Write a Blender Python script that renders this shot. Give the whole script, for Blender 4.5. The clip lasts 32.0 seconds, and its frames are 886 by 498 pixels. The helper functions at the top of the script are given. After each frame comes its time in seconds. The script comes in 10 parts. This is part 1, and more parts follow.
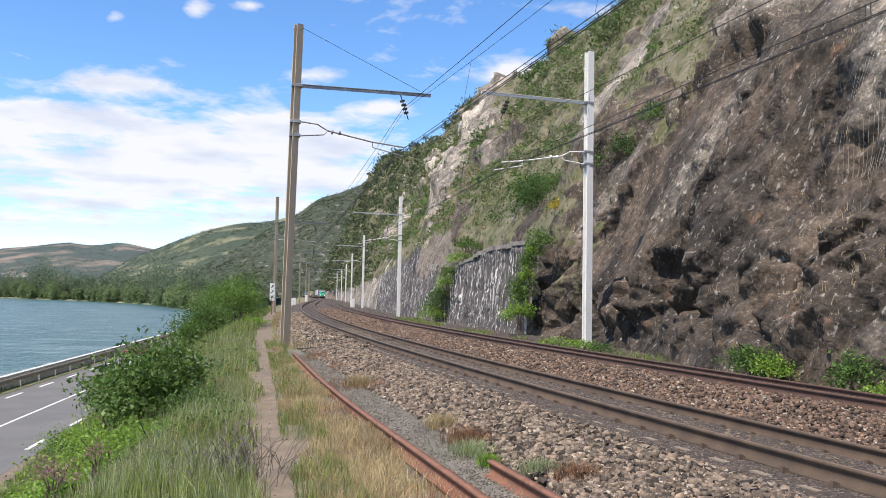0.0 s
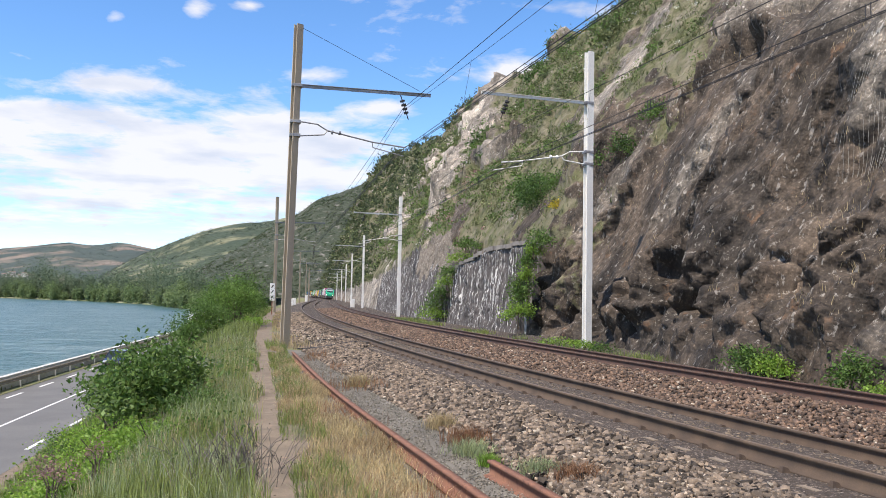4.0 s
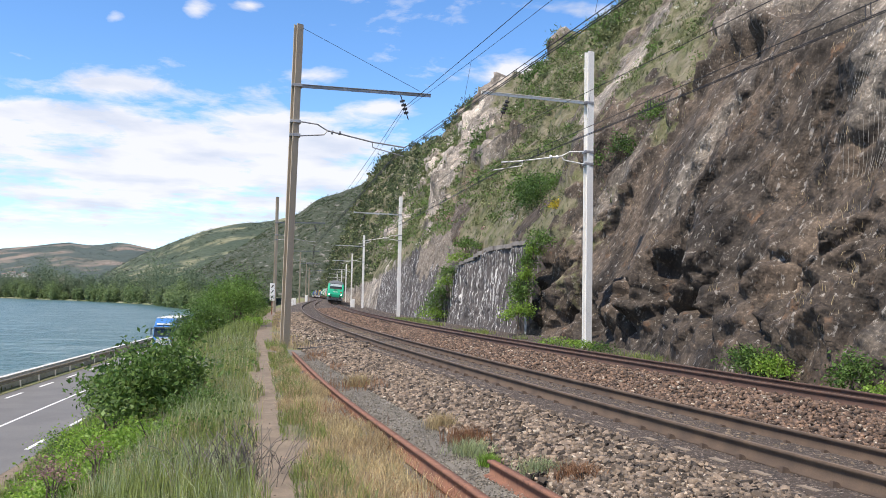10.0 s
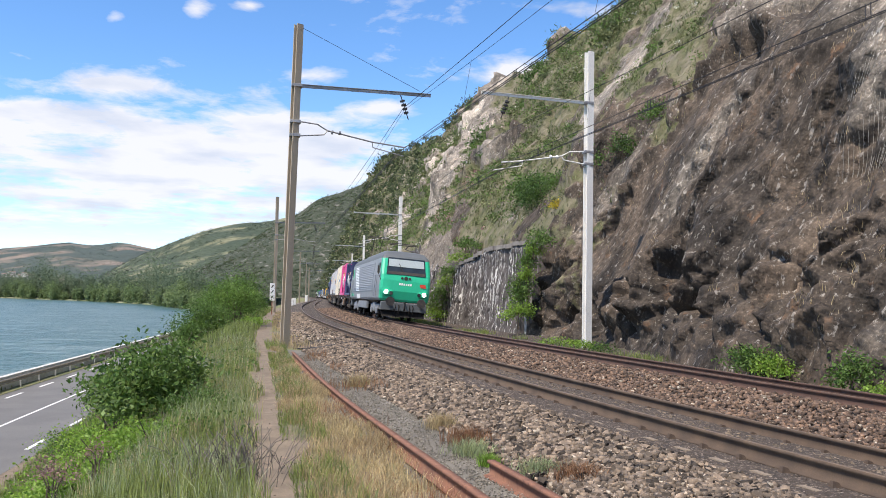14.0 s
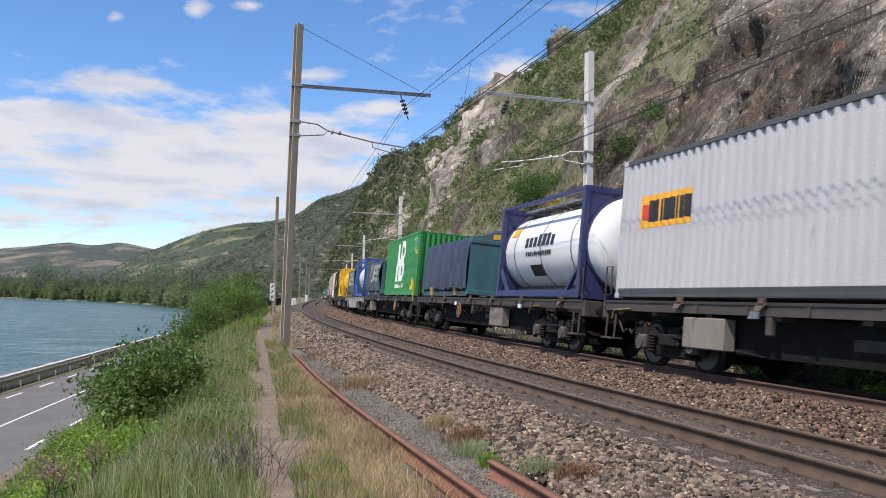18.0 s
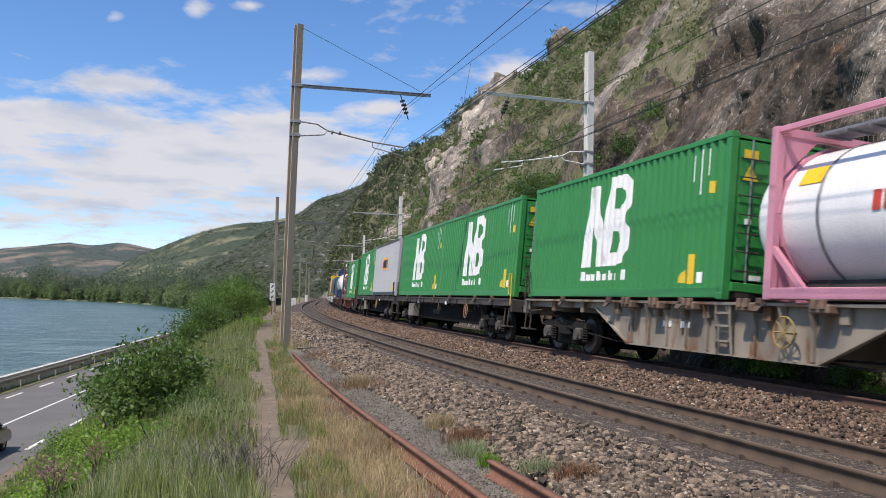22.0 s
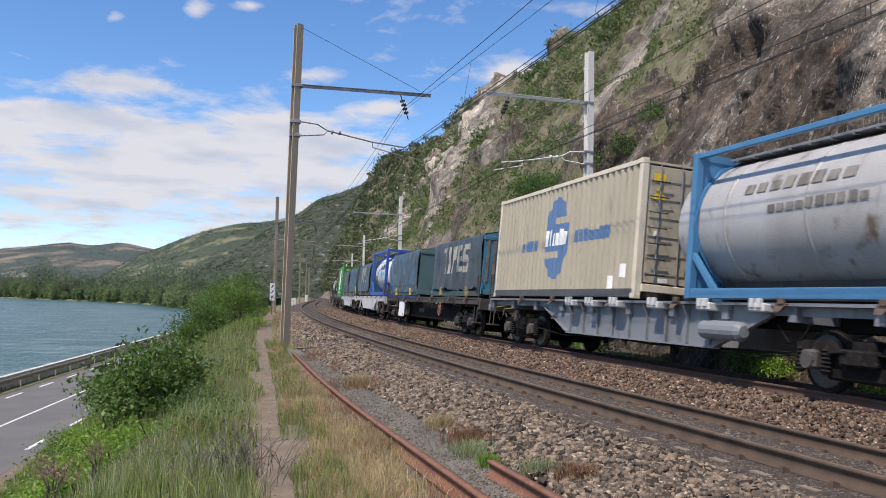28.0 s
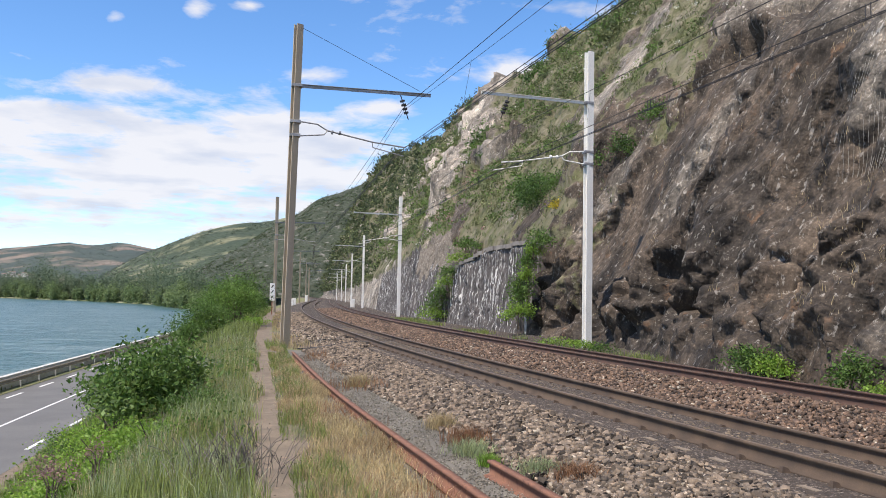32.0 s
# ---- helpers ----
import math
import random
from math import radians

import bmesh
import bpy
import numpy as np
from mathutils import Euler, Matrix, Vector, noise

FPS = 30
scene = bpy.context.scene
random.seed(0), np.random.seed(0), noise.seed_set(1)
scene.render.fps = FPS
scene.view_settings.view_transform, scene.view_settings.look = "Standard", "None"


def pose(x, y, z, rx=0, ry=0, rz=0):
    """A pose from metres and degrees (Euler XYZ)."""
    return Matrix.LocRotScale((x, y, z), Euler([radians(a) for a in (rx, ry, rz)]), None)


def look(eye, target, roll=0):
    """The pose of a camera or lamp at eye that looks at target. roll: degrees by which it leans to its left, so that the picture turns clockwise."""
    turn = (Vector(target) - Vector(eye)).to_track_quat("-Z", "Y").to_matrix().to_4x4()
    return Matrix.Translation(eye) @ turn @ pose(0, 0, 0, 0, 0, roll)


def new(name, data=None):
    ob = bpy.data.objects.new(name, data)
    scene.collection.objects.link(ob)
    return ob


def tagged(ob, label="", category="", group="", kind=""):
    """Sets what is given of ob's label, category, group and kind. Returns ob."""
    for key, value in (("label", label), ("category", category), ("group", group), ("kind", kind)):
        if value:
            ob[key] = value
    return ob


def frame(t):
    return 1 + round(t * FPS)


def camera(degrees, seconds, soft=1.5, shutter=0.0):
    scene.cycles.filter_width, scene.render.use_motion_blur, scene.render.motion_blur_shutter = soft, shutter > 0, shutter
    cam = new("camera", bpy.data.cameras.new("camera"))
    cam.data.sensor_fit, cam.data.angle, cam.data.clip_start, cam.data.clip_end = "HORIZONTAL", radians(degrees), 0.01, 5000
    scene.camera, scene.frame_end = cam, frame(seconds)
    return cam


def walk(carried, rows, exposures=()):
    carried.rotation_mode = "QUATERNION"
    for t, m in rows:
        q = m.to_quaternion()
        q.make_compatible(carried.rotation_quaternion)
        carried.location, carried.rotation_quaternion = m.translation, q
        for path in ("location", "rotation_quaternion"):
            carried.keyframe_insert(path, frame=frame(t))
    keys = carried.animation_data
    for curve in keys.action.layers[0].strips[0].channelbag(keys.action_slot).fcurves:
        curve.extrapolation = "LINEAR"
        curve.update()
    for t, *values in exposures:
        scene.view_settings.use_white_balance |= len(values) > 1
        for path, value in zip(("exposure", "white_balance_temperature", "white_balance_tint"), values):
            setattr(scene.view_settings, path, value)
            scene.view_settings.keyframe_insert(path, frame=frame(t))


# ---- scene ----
cam = camera(55.41, 32.0, soft=0.9, shutter=0.06)
EYE = (0.0, 0.0, 1.372)
VIEW = look(EYE, (0.0, 10.0, 1.372 + 10.0 * math.tan(radians(3.318))), 1.113)
walk(cam, [(0.0, VIEW), (32.0, VIEW)], [(0.0, 0.38, 6500, 14), (14.2, 0.38, 6500, 14), (15.6, 0.2, 6500, 15), (17.0, 0.05, 6500, 16), (19.0, 0.11, 6500, 16), (20.5, 0.22, 6500, 16), (22.0, -0.04, 6500, 16), (23.0, 0.06, 6500, 16), (25.0, 0.13, 6500, 16), (26.5, 0.06, 6500, 16), (28.0, 0.0, 6500, 16), (29.0, 0.2, 6500, 16), (30.0, 0.26, 6500, 16), (31.0, 0.28, 6500, 15), (32.0, 0.28, 6500, 14)])

# ---- daylight: sky with broken cloud, one sun behind the camera's left shoulder ----
SUN_TO = Vector((-0.675, -0.735, 0.0)).normalized() * math.cos(radians(59.5)) + Vector((0, 0, math.sin(radians(59.5))))
world = bpy.data.worlds.new("sky")
scene.world = world
world.use_nodes = True
wn, wl = world.node_tree.nodes, world.node_tree.links
wn.clear()
w_out = wn.new("ShaderNodeOutputWorld")
w_sky = wn.new("ShaderNodeTexSky")
w_sky.sky_type = "NISHITA"
w_sky.sun_disc = False
w_sky.sun_elevation = radians(59.5)
w_sky.sun_rotation = math.atan2(SUN_TO.x, SUN_TO.y)
w_sky.air_density, w_sky.dust_density, w_sky.ozone_density = 0.9, 0.0, 4.5
w_bg = wn.new("ShaderNodeBackground")
w_bg.inputs[1].default_value = 0.172
w_cloud = wn.new("ShaderNodeBackground")
w_cloud.inputs[0].default_value = (1.0, 1.0, 1.0, 1)
w_cloud.inputs[1].default_value = 0.77
w_mix = wn.new("ShaderNodeMixShader")
w_geo = wn.new("ShaderNodeTexCoord")
w_sep = wn.new("ShaderNodeSeparateXYZ")
w_add = wn.new("ShaderNodeMath")
w_add.operation, w_add.inputs[1].default_value = "ADD", 0.10
w_dx, w_dy = wn.new("ShaderNodeMath"), wn.new("ShaderNodeMath")
w_dx.operation = w_dy.operation = "DIVIDE"
w_com = wn.new("ShaderNodeCombineXYZ")
w_n1, w_n2 = wn.new("ShaderNodeTexNoise"), wn.new("ShaderNodeTexNoise")
for nd, sc, det, rough, dist in ((w_n1, 1.5, 10.0, 0.60, 0.35), (w_n2, 5.5, 8.0, 0.6, 0.3)):
    nd.inputs["Scale"].default_value, nd.inputs["Detail"].default_value = sc, det
    nd.inputs["Roughness"].default_value, nd.inputs["Distortion"].default_value = rough, dist


def sky_math(op, a, b, c=None):
    nd = wn.new("ShaderNodeMath")
    nd.operation = op
    for k, q in enumerate((a, b) if c is None else (a, b, c)):
        if isinstance(q, (int, float)):
            nd.inputs[k].default_value = q
        else:
            wl.new(q, nd.inputs[k])
    return nd.outputs[0]


wl.new(w_geo.outputs["Generated"], w_sep.inputs[0])
wl.new(w_sep.outputs[2], w_add.inputs[0])
for nd, k in ((w_dx, 0), (w_dy, 1)):
    wl.new(w_sep.outputs[k], nd.inputs[0])
    wl.new(w_add.outputs[0], nd.inputs[1])
    wl.new(nd.outputs[0], w_com.inputs[k])
w_com.inputs[2].default_value = 4.3
wl.new(w_com.outputs[0], w_n1.inputs["Vector"])
wl.new(w_com.outputs[0], w_n2.inputs["Vector"])
# cloud banks and puffs over the valley: bearing and height (tangents), half width, half height, thickness
CLOUDS = ((-0.49, 0.190, 0.190, 0.040, 0.30), (-0.30, 0.172, 0.160, 0.040, 0.30), (-0.39, 0.122, 0.240, 0.032, 0.24), (-0.20, 0.200, 0.085, 0.022, 0.20),
          (-0.42, 0.249, 0.100, 0.010, 0.17), (-0.235, 0.240, 0.050, 0.011, 0.17), (-0.15, 0.262, 0.055, 0.010, 0.15), (0.085, 0.268, 0.080, 0.020, 0.34),
          (-0.40, 0.330, 0.020, 0.012, 0.30), (-0.305, 0.343, 0.019, 0.014, 0.30), (-0.24, 0.348, 0.020, 0.008, 0.24), (-0.505, 0.084, 0.030, 0.009, 0.22),
          (-0.09, 0.226, 0.050, 0.014, 0.16), (-0.15, 0.150, 0.070, 0.045, 0.22), (-0.39, 0.085, 0.10, 0.010, 0.14), (0.19, 0.35, 0.08, 0.012, 0.2), (-0.45, 0.060, 0.20, 0.022, 0.13), (-0.22, 0.085, 0.12, 0.030, 0.20))
w_ahead = sky_math("MAXIMUM", w_sep.outputs[1], 0.05)
w_u, w_v = sky_math("DIVIDE", w_sep.outputs[0], w_ahead), sky_math("DIVIDE", w_sep.outputs[2], w_ahead)
# more broken cloud all round, outside the valley's opening
w_all = sky_math("MULTIPLY", sky_math("LESS_THAN", w_sep.outputs[1], 0.55), 0.13)
for u_, v_, su, sv, amp in CLOUDS:
    du, dv = sky_math("MULTIPLY", sky_math("SUBTRACT", w_u, u_), 1 / su), sky_math("MULTIPLY", sky_math("SUBTRACT", w_v, v_), 1 / sv)
    q_ = sky_math("EXPONENT", sky_math("MULTIPLY", sky_math("MULTIPLY_ADD", du, du, sky_math("MULTIPLY", dv, dv)), -1.0), 0.0)
    w_all = sky_math("MULTIPLY_ADD", q_, amp, w_all)
w_tex = sky_math("MULTIPLY_ADD", sky_math("SUBTRACT", w_n2.outputs[0], 0.5), 0.45, w_n1.outputs[0])
w_ramp = wn.new("ShaderNodeMapRange")
w_ramp.inputs["From Min"].default_value, w_ramp.inputs["From Max"].default_value = 0.60, 0.78
wl.new(sky_math("ADD", w_tex, w_all), w_ramp.inputs["Value"])
w_pow = wn.new("ShaderNodeMath")
w_pow.operation, w_pow.inputs[1].default_value = "MULTIPLY", 0.93
wl.new(w_ramp.outputs[0], w_pow.inputs[0])
# thicker cloud is greyer underneath
w_tone = wn.new("ShaderNodeMix")
w_tone.data_type = "RGBA"
w_tone.inputs["A"].default_value, w_tone.inputs["B"].default_value = (0.97, 0.985, 1.0, 1), (0.74, 0.80, 0.90, 1)
w_n3 = wn.new("ShaderNodeTexNoise")
w_n3.inputs["Scale"].default_value, w_n3.inputs["Detail"].default_value = 2.6, 6.0
w_tr = wn.new("ShaderNodeMapRange")
w_tr.inputs["From Min"].default_value, w_tr.inputs["From Max"].default_value = 0.46, 0.66
wl.new(w_com.outputs[0], w_n3.inputs["Vector"])
wl.new(w_n3.outputs[0], w_tr.inputs["Value"])
wl.new(w_tr.outputs[0], w_tone.inputs["Factor"])
wl.new(w_tone.outputs["Result"], w_cloud.inputs[0])
w_hs = wn.new("ShaderNodeHueSaturation")
w_hs.inputs["Saturation"].default_value = 1.15
wl.new(w_sky.outputs[0], w_hs.inputs["Color"])
wl.new(w_hs.outputs[0], w_bg.inputs[0])
wl.new(w_pow.outputs[0], w_mix.inputs[0])
wl.new(w_bg.outputs[0], w_mix.inputs[1])
wl.new(w_cloud.outputs[0], w_mix.inputs[2])
wl.new(w_mix.outputs[0], w_out.inputs[0])
sun_data = bpy.data.lights.new("sun", "SUN")
sun_data.energy, sun_data.angle, sun_data.color = 4.8, radians(0.53), (1.0, 0.925, 0.80)
sun = new("sun", sun_data)
sun.matrix_world = look(Vector((0, 0, 60)) + SUN_TO * 50, (0, 0, 60))
scene.view_settings.exposure = 0.38
# ---- helpers of this scene ----
def rnd(a, b):
    return random.uniform(a, b)


def smooth(a, b, x):
    t = np.clip((np.asarray(x, float) - a) / (b - a), 0, 1)
    return t * t * (3 - 2 * t)


def part(name, bm, material, parent=None, label="", flat=True, m=None):
    """One mesh object from a bmesh (freed), under a thing or a part."""
    me = bpy.data.meshes.new(name)
    bm.to_mesh(me)
    bm.free()
    for mt in material if isinstance(material, (list, tuple)) else [material]:
        me.materials.append(mt)
    if not flat:
        me.shade_smooth()
    ob = new(name, me)
    if m is not None:
        ob.matrix_basis = m
    if parent is not None:
        ob.parent = parent
    if label:
        ob["label"] = label
    return ob


def share(name, me, parent, m=None):
    ob = new(name, me)
    ob.parent = parent
    if m is not None:
        ob.matrix_basis = m
    return ob


def thing(name, label, category, group="", m=None):
    ob = new(name)
    ob.empty_display_size = 0.2
    if m is not None:
        ob.matrix_basis = m
    return tagged(ob, label, category, group)


def np_mesh(name, verts, faces, material, flat=True, kind="", label="", parent=None):
    me = bpy.data.meshes.new(name)
    verts, faces = np.asarray(verts, np.float32), np.asarray(faces, np.int32)
    k = faces.shape[1]
    me.vertices.add(len(verts))
    me.vertices.foreach_set("co", verts.ravel())
    me.loops.add(faces.size)
    me.loops.foreach_set("vertex_index", faces.ravel())
    me.polygons.add(len(faces))
    me.polygons.foreach_set("loop_start", np.arange(0, faces.size, k, dtype=np.int32))
    me.update(calc_edges=True)
    for mt in material if isinstance(material, (list, tuple)) else [material]:
        me.materials.append(mt)
    if not flat:
        me.shade_smooth()
    ob = new(name, me)
    if parent is not None:
        ob.parent = parent
    return tagged(ob, label, "", "", kind)


def grid_faces(nu, nv):
    i = np.arange((nu - 1) * nv).reshape(nu - 1, nv)[:, :-1].ravel()
    return np.stack([i, i + nv, i + nv + 1, i + 1], 1)


def bx(bm, x0, x1, y0, y1, z0, z1, bev=0.0):
    r = bmesh.ops.create_cube(bm, size=1.0)
    vs = r["verts"]
    for v in vs:
        v.co = ((x0 + x1) / 2 + v.co.x * (x1 - x0), (y0 + y1) / 2 + v.co.y * (y1 - y0), (z0 + z1) / 2 + v.co.z * (z1 - z0))
    if bev:
        es = {e for v in vs for e in v.link_edges}
        bmesh.ops.bevel(bm, geom=list(es), offset=bev, segments=1, affect="EDGES")


def beam(bm, a, b, w, h=None, up=(0, 0, 1)):
    """A square bar from a to b."""
    a, b = Vector(a), Vector(b)
    h = h or w
    d = (b - a).normalized()
    u = Vector(up)
    if abs(d.dot(u)) > 0.95:
        u = Vector((0, 1, 0))
    s = d.cross(u).normalized()
    t = s.cross(d)
    c = [s * (i * w / 2) + t * (j * h / 2) for i, j in ((-1, -1), (1, -1), (1, 1), (-1, 1))]
    v = [bm.verts.new(a + k) for k in c] + [bm.verts.new(b + k) for k in c]
    for f in ((3, 2, 1, 0), (4, 5, 6, 7), (0, 1, 5, 4), (1, 2, 6, 5), (2, 3, 7, 6), (3, 0, 4, 7)):
        bm.faces.new([v[i] for i in f])


def rod(bm, pts, r, n=6, caps=True, radii=None):
    """A round bar along points."""
    pts = [Vector(p) for p in pts]
    rings = []
    for i, p in enumerate(pts):
        d = (pts[min(i + 1, len(pts) - 1)] - pts[max(i - 1, 0)]).normalized()
        u = Vector((0, 0, 1)) if abs(d.z) < 0.9 else Vector((0, 1, 0))
        s = d.cross(u).normalized()
        t = s.cross(d)
        rr = radii[i] if radii else r
        rings.append([bm.verts.new(p + (s * math.cos(a) + t * math.sin(a)) * rr) for a in (2 * math.pi * k / n for k in range(n))])
    for a, b in zip(rings, rings[1:]):
        for k in range(n):
            bm.faces.new((a[k], a[(k + 1) % n], b[(k + 1) % n], b[k]))
    if caps and len(rings) > 1:
        bm.faces.new(rings[0][::-1])
        bm.faces.new(rings[-1])


def lathe_x(bm, prof, n=24, cy=0.0, cz=0.0):
    """Turned about the x axis: prof of (x, r)."""
    rings = []
    for x, r in prof:
        if r < 1e-4:
            rings.append([bm.verts.new((x, cy, cz))])
        else:
            rings.append([bm.verts.new((x, cy + r * math.cos(2 * math.pi * k / n), cz + r * math.sin(2 * math.pi * k / n))) for k in range(n)])
    for a, b in zip(rings, rings[1:]):
        for k in range(n):
            q = [a[k % len(a)], b[k % len(b)], b[(k + 1) % len(b)], a[(k + 1) % len(a)]]
            q = [v for i, v in enumerate(q) if v not in q[:i]]
            if len(q) > 2:
                bm.faces.new(q)


def lathe_y(bm, prof, n=24, cx=0.0, cz=0.0):
    """Turned about the y axis: prof of (y, r)."""
    rings = []
    for y, r in prof:
        rings.append([bm.verts.new((cx + r * math.cos(2 * math.pi * k / n), y, cz + r * math.sin(2 * math.pi * k / n))) for k in range(n)])
    for a, b in zip(rings, rings[1:]):
        for k in range(n):
            bm.faces.new((a[k], a[(k + 1) % n], b[(k + 1) % n], b[k]))
    bm.faces.new(rings[0])
    bm.faces.new(rings[-1][::-1])


def hull(bm, a, b):
    """Side faces between two equal rings of points and both caps."""
    va, vb = [bm.verts.new(p) for p in a], [bm.verts.new(p) for p in b]
    n = len(va)
    for k in range(n):
        bm.faces.new((va[k], va[(k + 1) % n], vb[(k + 1) % n], vb[k]))
    bm.faces.new(va[::-1])
    bm.faces.new(vb)


def _hash(i, j, k, seed):
    h = (i * 374761393 + j * 668265263 + k * 2147483647 + seed * 974634777) & 0xFFFFFFFF
    h = ((h ^ (h >> 13)) * 1274126177) & 0xFFFFFFFF
    return ((h ^ (h >> 16)) & 0xFFFFFF) / float(0xFFFFFF)


def vnoise(p, seed=0):
    """Value noise, -1 to 1, at an array of points."""
    p = np.asarray(p, float)
    f = np.floor(p)
    t = p - f
    t = t * t * (3 - 2 * t)
    i = f.astype(np.int64)
    out = np.zeros(len(p))
    for dx in (0, 1):
        for dy in (0, 1):
            for dz in (0, 1):
                w = (t[:, 0] if dx else 1 - t[:, 0]) * (t[:, 1] if dy else 1 - t[:, 1]) * (t[:, 2] if dz else 1 - t[:, 2])
                out += w * _hash(i[:, 0] + dx, i[:, 1] + dy, i[:, 2] + dz, seed)
    return out * 2 - 1


def fbm(p, octaves=4, seed=0, gain=0.5, ridge=False):
    p = np.asarray(p, float)
    out, a, tot = np.zeros(len(p)), 1.0, 0.0
    for o in range(octaves):
        n = vnoise(p * 2.03 ** o + o * 17.3, seed + o)
        out += a * ((1 - 2 * np.abs(n)) if ridge else n)
        tot += a
        a *= gain
    return out / tot


def cells(p, seed=0):
    """Distance to the nearest of one jittered point a cell, and that cell's own random number: blocky rock."""
    p = np.asarray(p, float)
    f = np.floor(p).astype(np.int64)
    best, second, idv = np.full(len(p), 9.0), np.full(len(p), 9.0), np.zeros(len(p))
    for dx in (-1, 0, 1):
        for dy in (-1, 0, 1):
            for dz in (-1, 0, 1):
                c = f + (dx, dy, dz)
                q = np.stack([_hash(c[:, 0], c[:, 1], c[:, 2], seed + k) for k in (1, 2, 3)], 1) + c
                d = np.linalg.norm(q - p, axis=1)
                r = _hash(c[:, 0], c[:, 1], c[:, 2], seed + 4)
                near = d < best
                second = np.where(near, best, np.minimum(second, d))
                idv = np.where(near, r, idv)
                best = np.minimum(best, d)
    return best, second, idv


def flats(p, seed=0, warp=0.45):
    """Broken rock, -1 to 1: flat three-sided faces between random heights on a bent lattice, meeting in sharp creases."""
    p = np.asarray(p, float)
    j = np.zeros(len(p), np.int64)
    if warp:
        p = p + warp * np.stack([flats(p * 0.83 + 3.7, seed + 50, 0), flats(p * 0.83 + 9.1, seed + 60, 0)], 1)
    f = np.floor(p)
    t = p - f
    i, k = f[:, 0].astype(np.int64), f[:, 1].astype(np.int64)
    flip = _hash(i, j, k, seed + 9) > 0.5
    a, b = np.where(flip, 1 - t[:, 0], t[:, 0]), t[:, 1]
    h = lambda x, y: _hash(i + np.where(flip, 1 - x, x), j, k + y, seed)
    h00, h11 = h(0, 0), h(1, 1)
    out = np.where(a > b, h00 * (1 - a) + h(1, 0) * (a - b) + h11 * b, h00 * (1 - b) + h(0, 1) * (b - a) + h11 * a)
    return out * 2 - 1


# ---- materials ----
def mat(name, c1, c2=None, scale=4.0, rough=0.8, metal=0.0, bump=0.15, fine=40.0, c3=None, c3_at=0.62, streak=0.0, rand=0.0, coat=0.0, spec=0.5, detail=6.0, dist=0.004):
    """A surface of two or three tones mixed by noise at two scales, with a fine relief. rand: how far pieces differ."""
    m = bpy.data.materials.new(name)
    m.use_nodes = True
    n, l = m.node_tree.nodes, m.node_tree.links
    b = n["Principled BSDF"]
    b.inputs["Roughness"].default_value, b.inputs["Metallic"].default_value = rough, metal
    b.inputs["Coat Weight"].default_value = coat
    b.inputs["Specular IOR Level"].default_value = spec
    c2 = c2 or tuple(v * 0.72 for v in c1)
    tc = n.new("ShaderNodeTexCoord")
    mp = n.new("ShaderNodeMapping")
    if streak:
        mp.inputs["Scale"].default_value = (1, 1, streak)
    l.new(tc.outputs["Object"], mp.inputs[0])
    n1 = n.new("ShaderNodeTexNoise")
    n1.inputs["Scale"].default_value, n1.inputs["Detail"].default_value = scale, detail
    l.new(mp.outputs[0], n1.inputs["Vector"])
    n2 = n.new("ShaderNodeTexNoise")
    n2.inputs["Scale"].default_value, n2.inputs["Detail"].default_value = fine, 3.0
    l.new(tc.outputs["Object"], n2.inputs["Vector"])
    r1 = n.new("ShaderNodeMapRange")
    r1.inputs[1].default_value, r1.inputs[2].default_value = 0.34, 0.66
    l.new(n1.outputs[0], r1.inputs[0])
    mx = n.new("ShaderNodeMix")
    mx.data_type = "RGBA"
    l.new(r1.outputs[0], mx.inputs["Factor"])
    mx.inputs["A"].default_value, mx.inputs["B"].default_value = (*c1, 1), (*c2, 1)
    col = mx.outputs["Result"]
    if c3:
        n3 = n.new("ShaderNodeTexNoise")
        n3.inputs["Scale"].default_value, n3.inputs["Detail"].default_value = scale * 2.7, 5.0
        l.new(mp.outputs[0], n3.inputs["Vector"])
        r3 = n.new("ShaderNodeMapRange")
        r3.inputs[1].default_value, r3.inputs[2].default_value = c3_at - 0.06, c3_at + 0.06
        l.new(n3.outputs[0], r3.inputs[0])
        m3 = n.new("ShaderNodeMix")
        m3.data_type = "RGBA"
        l.new(r3.outputs[0], m3.inputs["Factor"])
        l.new(col, m3.inputs["A"])
        m3.inputs["B"].default_value = (*c3, 1)
        col = m3.outputs["Result"]
    hs = n.new("ShaderNodeHueSaturation")
    l.new(col, hs.inputs["Color"])
    rv = n.new("ShaderNodeMapRange")
    rv.inputs[1].default_value, rv.inputs[2].default_value = 0.25, 0.75
    rv.inputs[3].default_value, rv.inputs[4].default_value = 0.80, 1.18
    l.new(n2.outputs[0], rv.inputs[0])
    val = rv.outputs[0]
    if rand:
        geo = n.new("ShaderNodeNewGeometry")
        oi = n.new("ShaderNodeObjectInfo")
        sm = n.new("ShaderNodeMath")
        sm.operation = "ADD"
        l.new(geo.outputs["Random Per Island"], sm.inputs[0])
        l.new(oi.outputs["Random"], sm.inputs[1])
        fr = n.new("ShaderNodeMath")
        fr.operation = "FRACT"
        l.new(sm.outputs[0], fr.inputs[0])
        rr = n.new("ShaderNodeMapRange")
        rr.inputs[3].default_value, rr.inputs[4].default_value = 1 - rand, 1 + rand
        l.new(fr.outputs[0], rr.inputs[0])
        mu = n.new("ShaderNodeMath")
        mu.operation = "MULTIPLY"
        l.new(val, mu.inputs[0])
        l.new(rr.outputs[0], mu.inputs[1])
        val = mu.outputs[0]
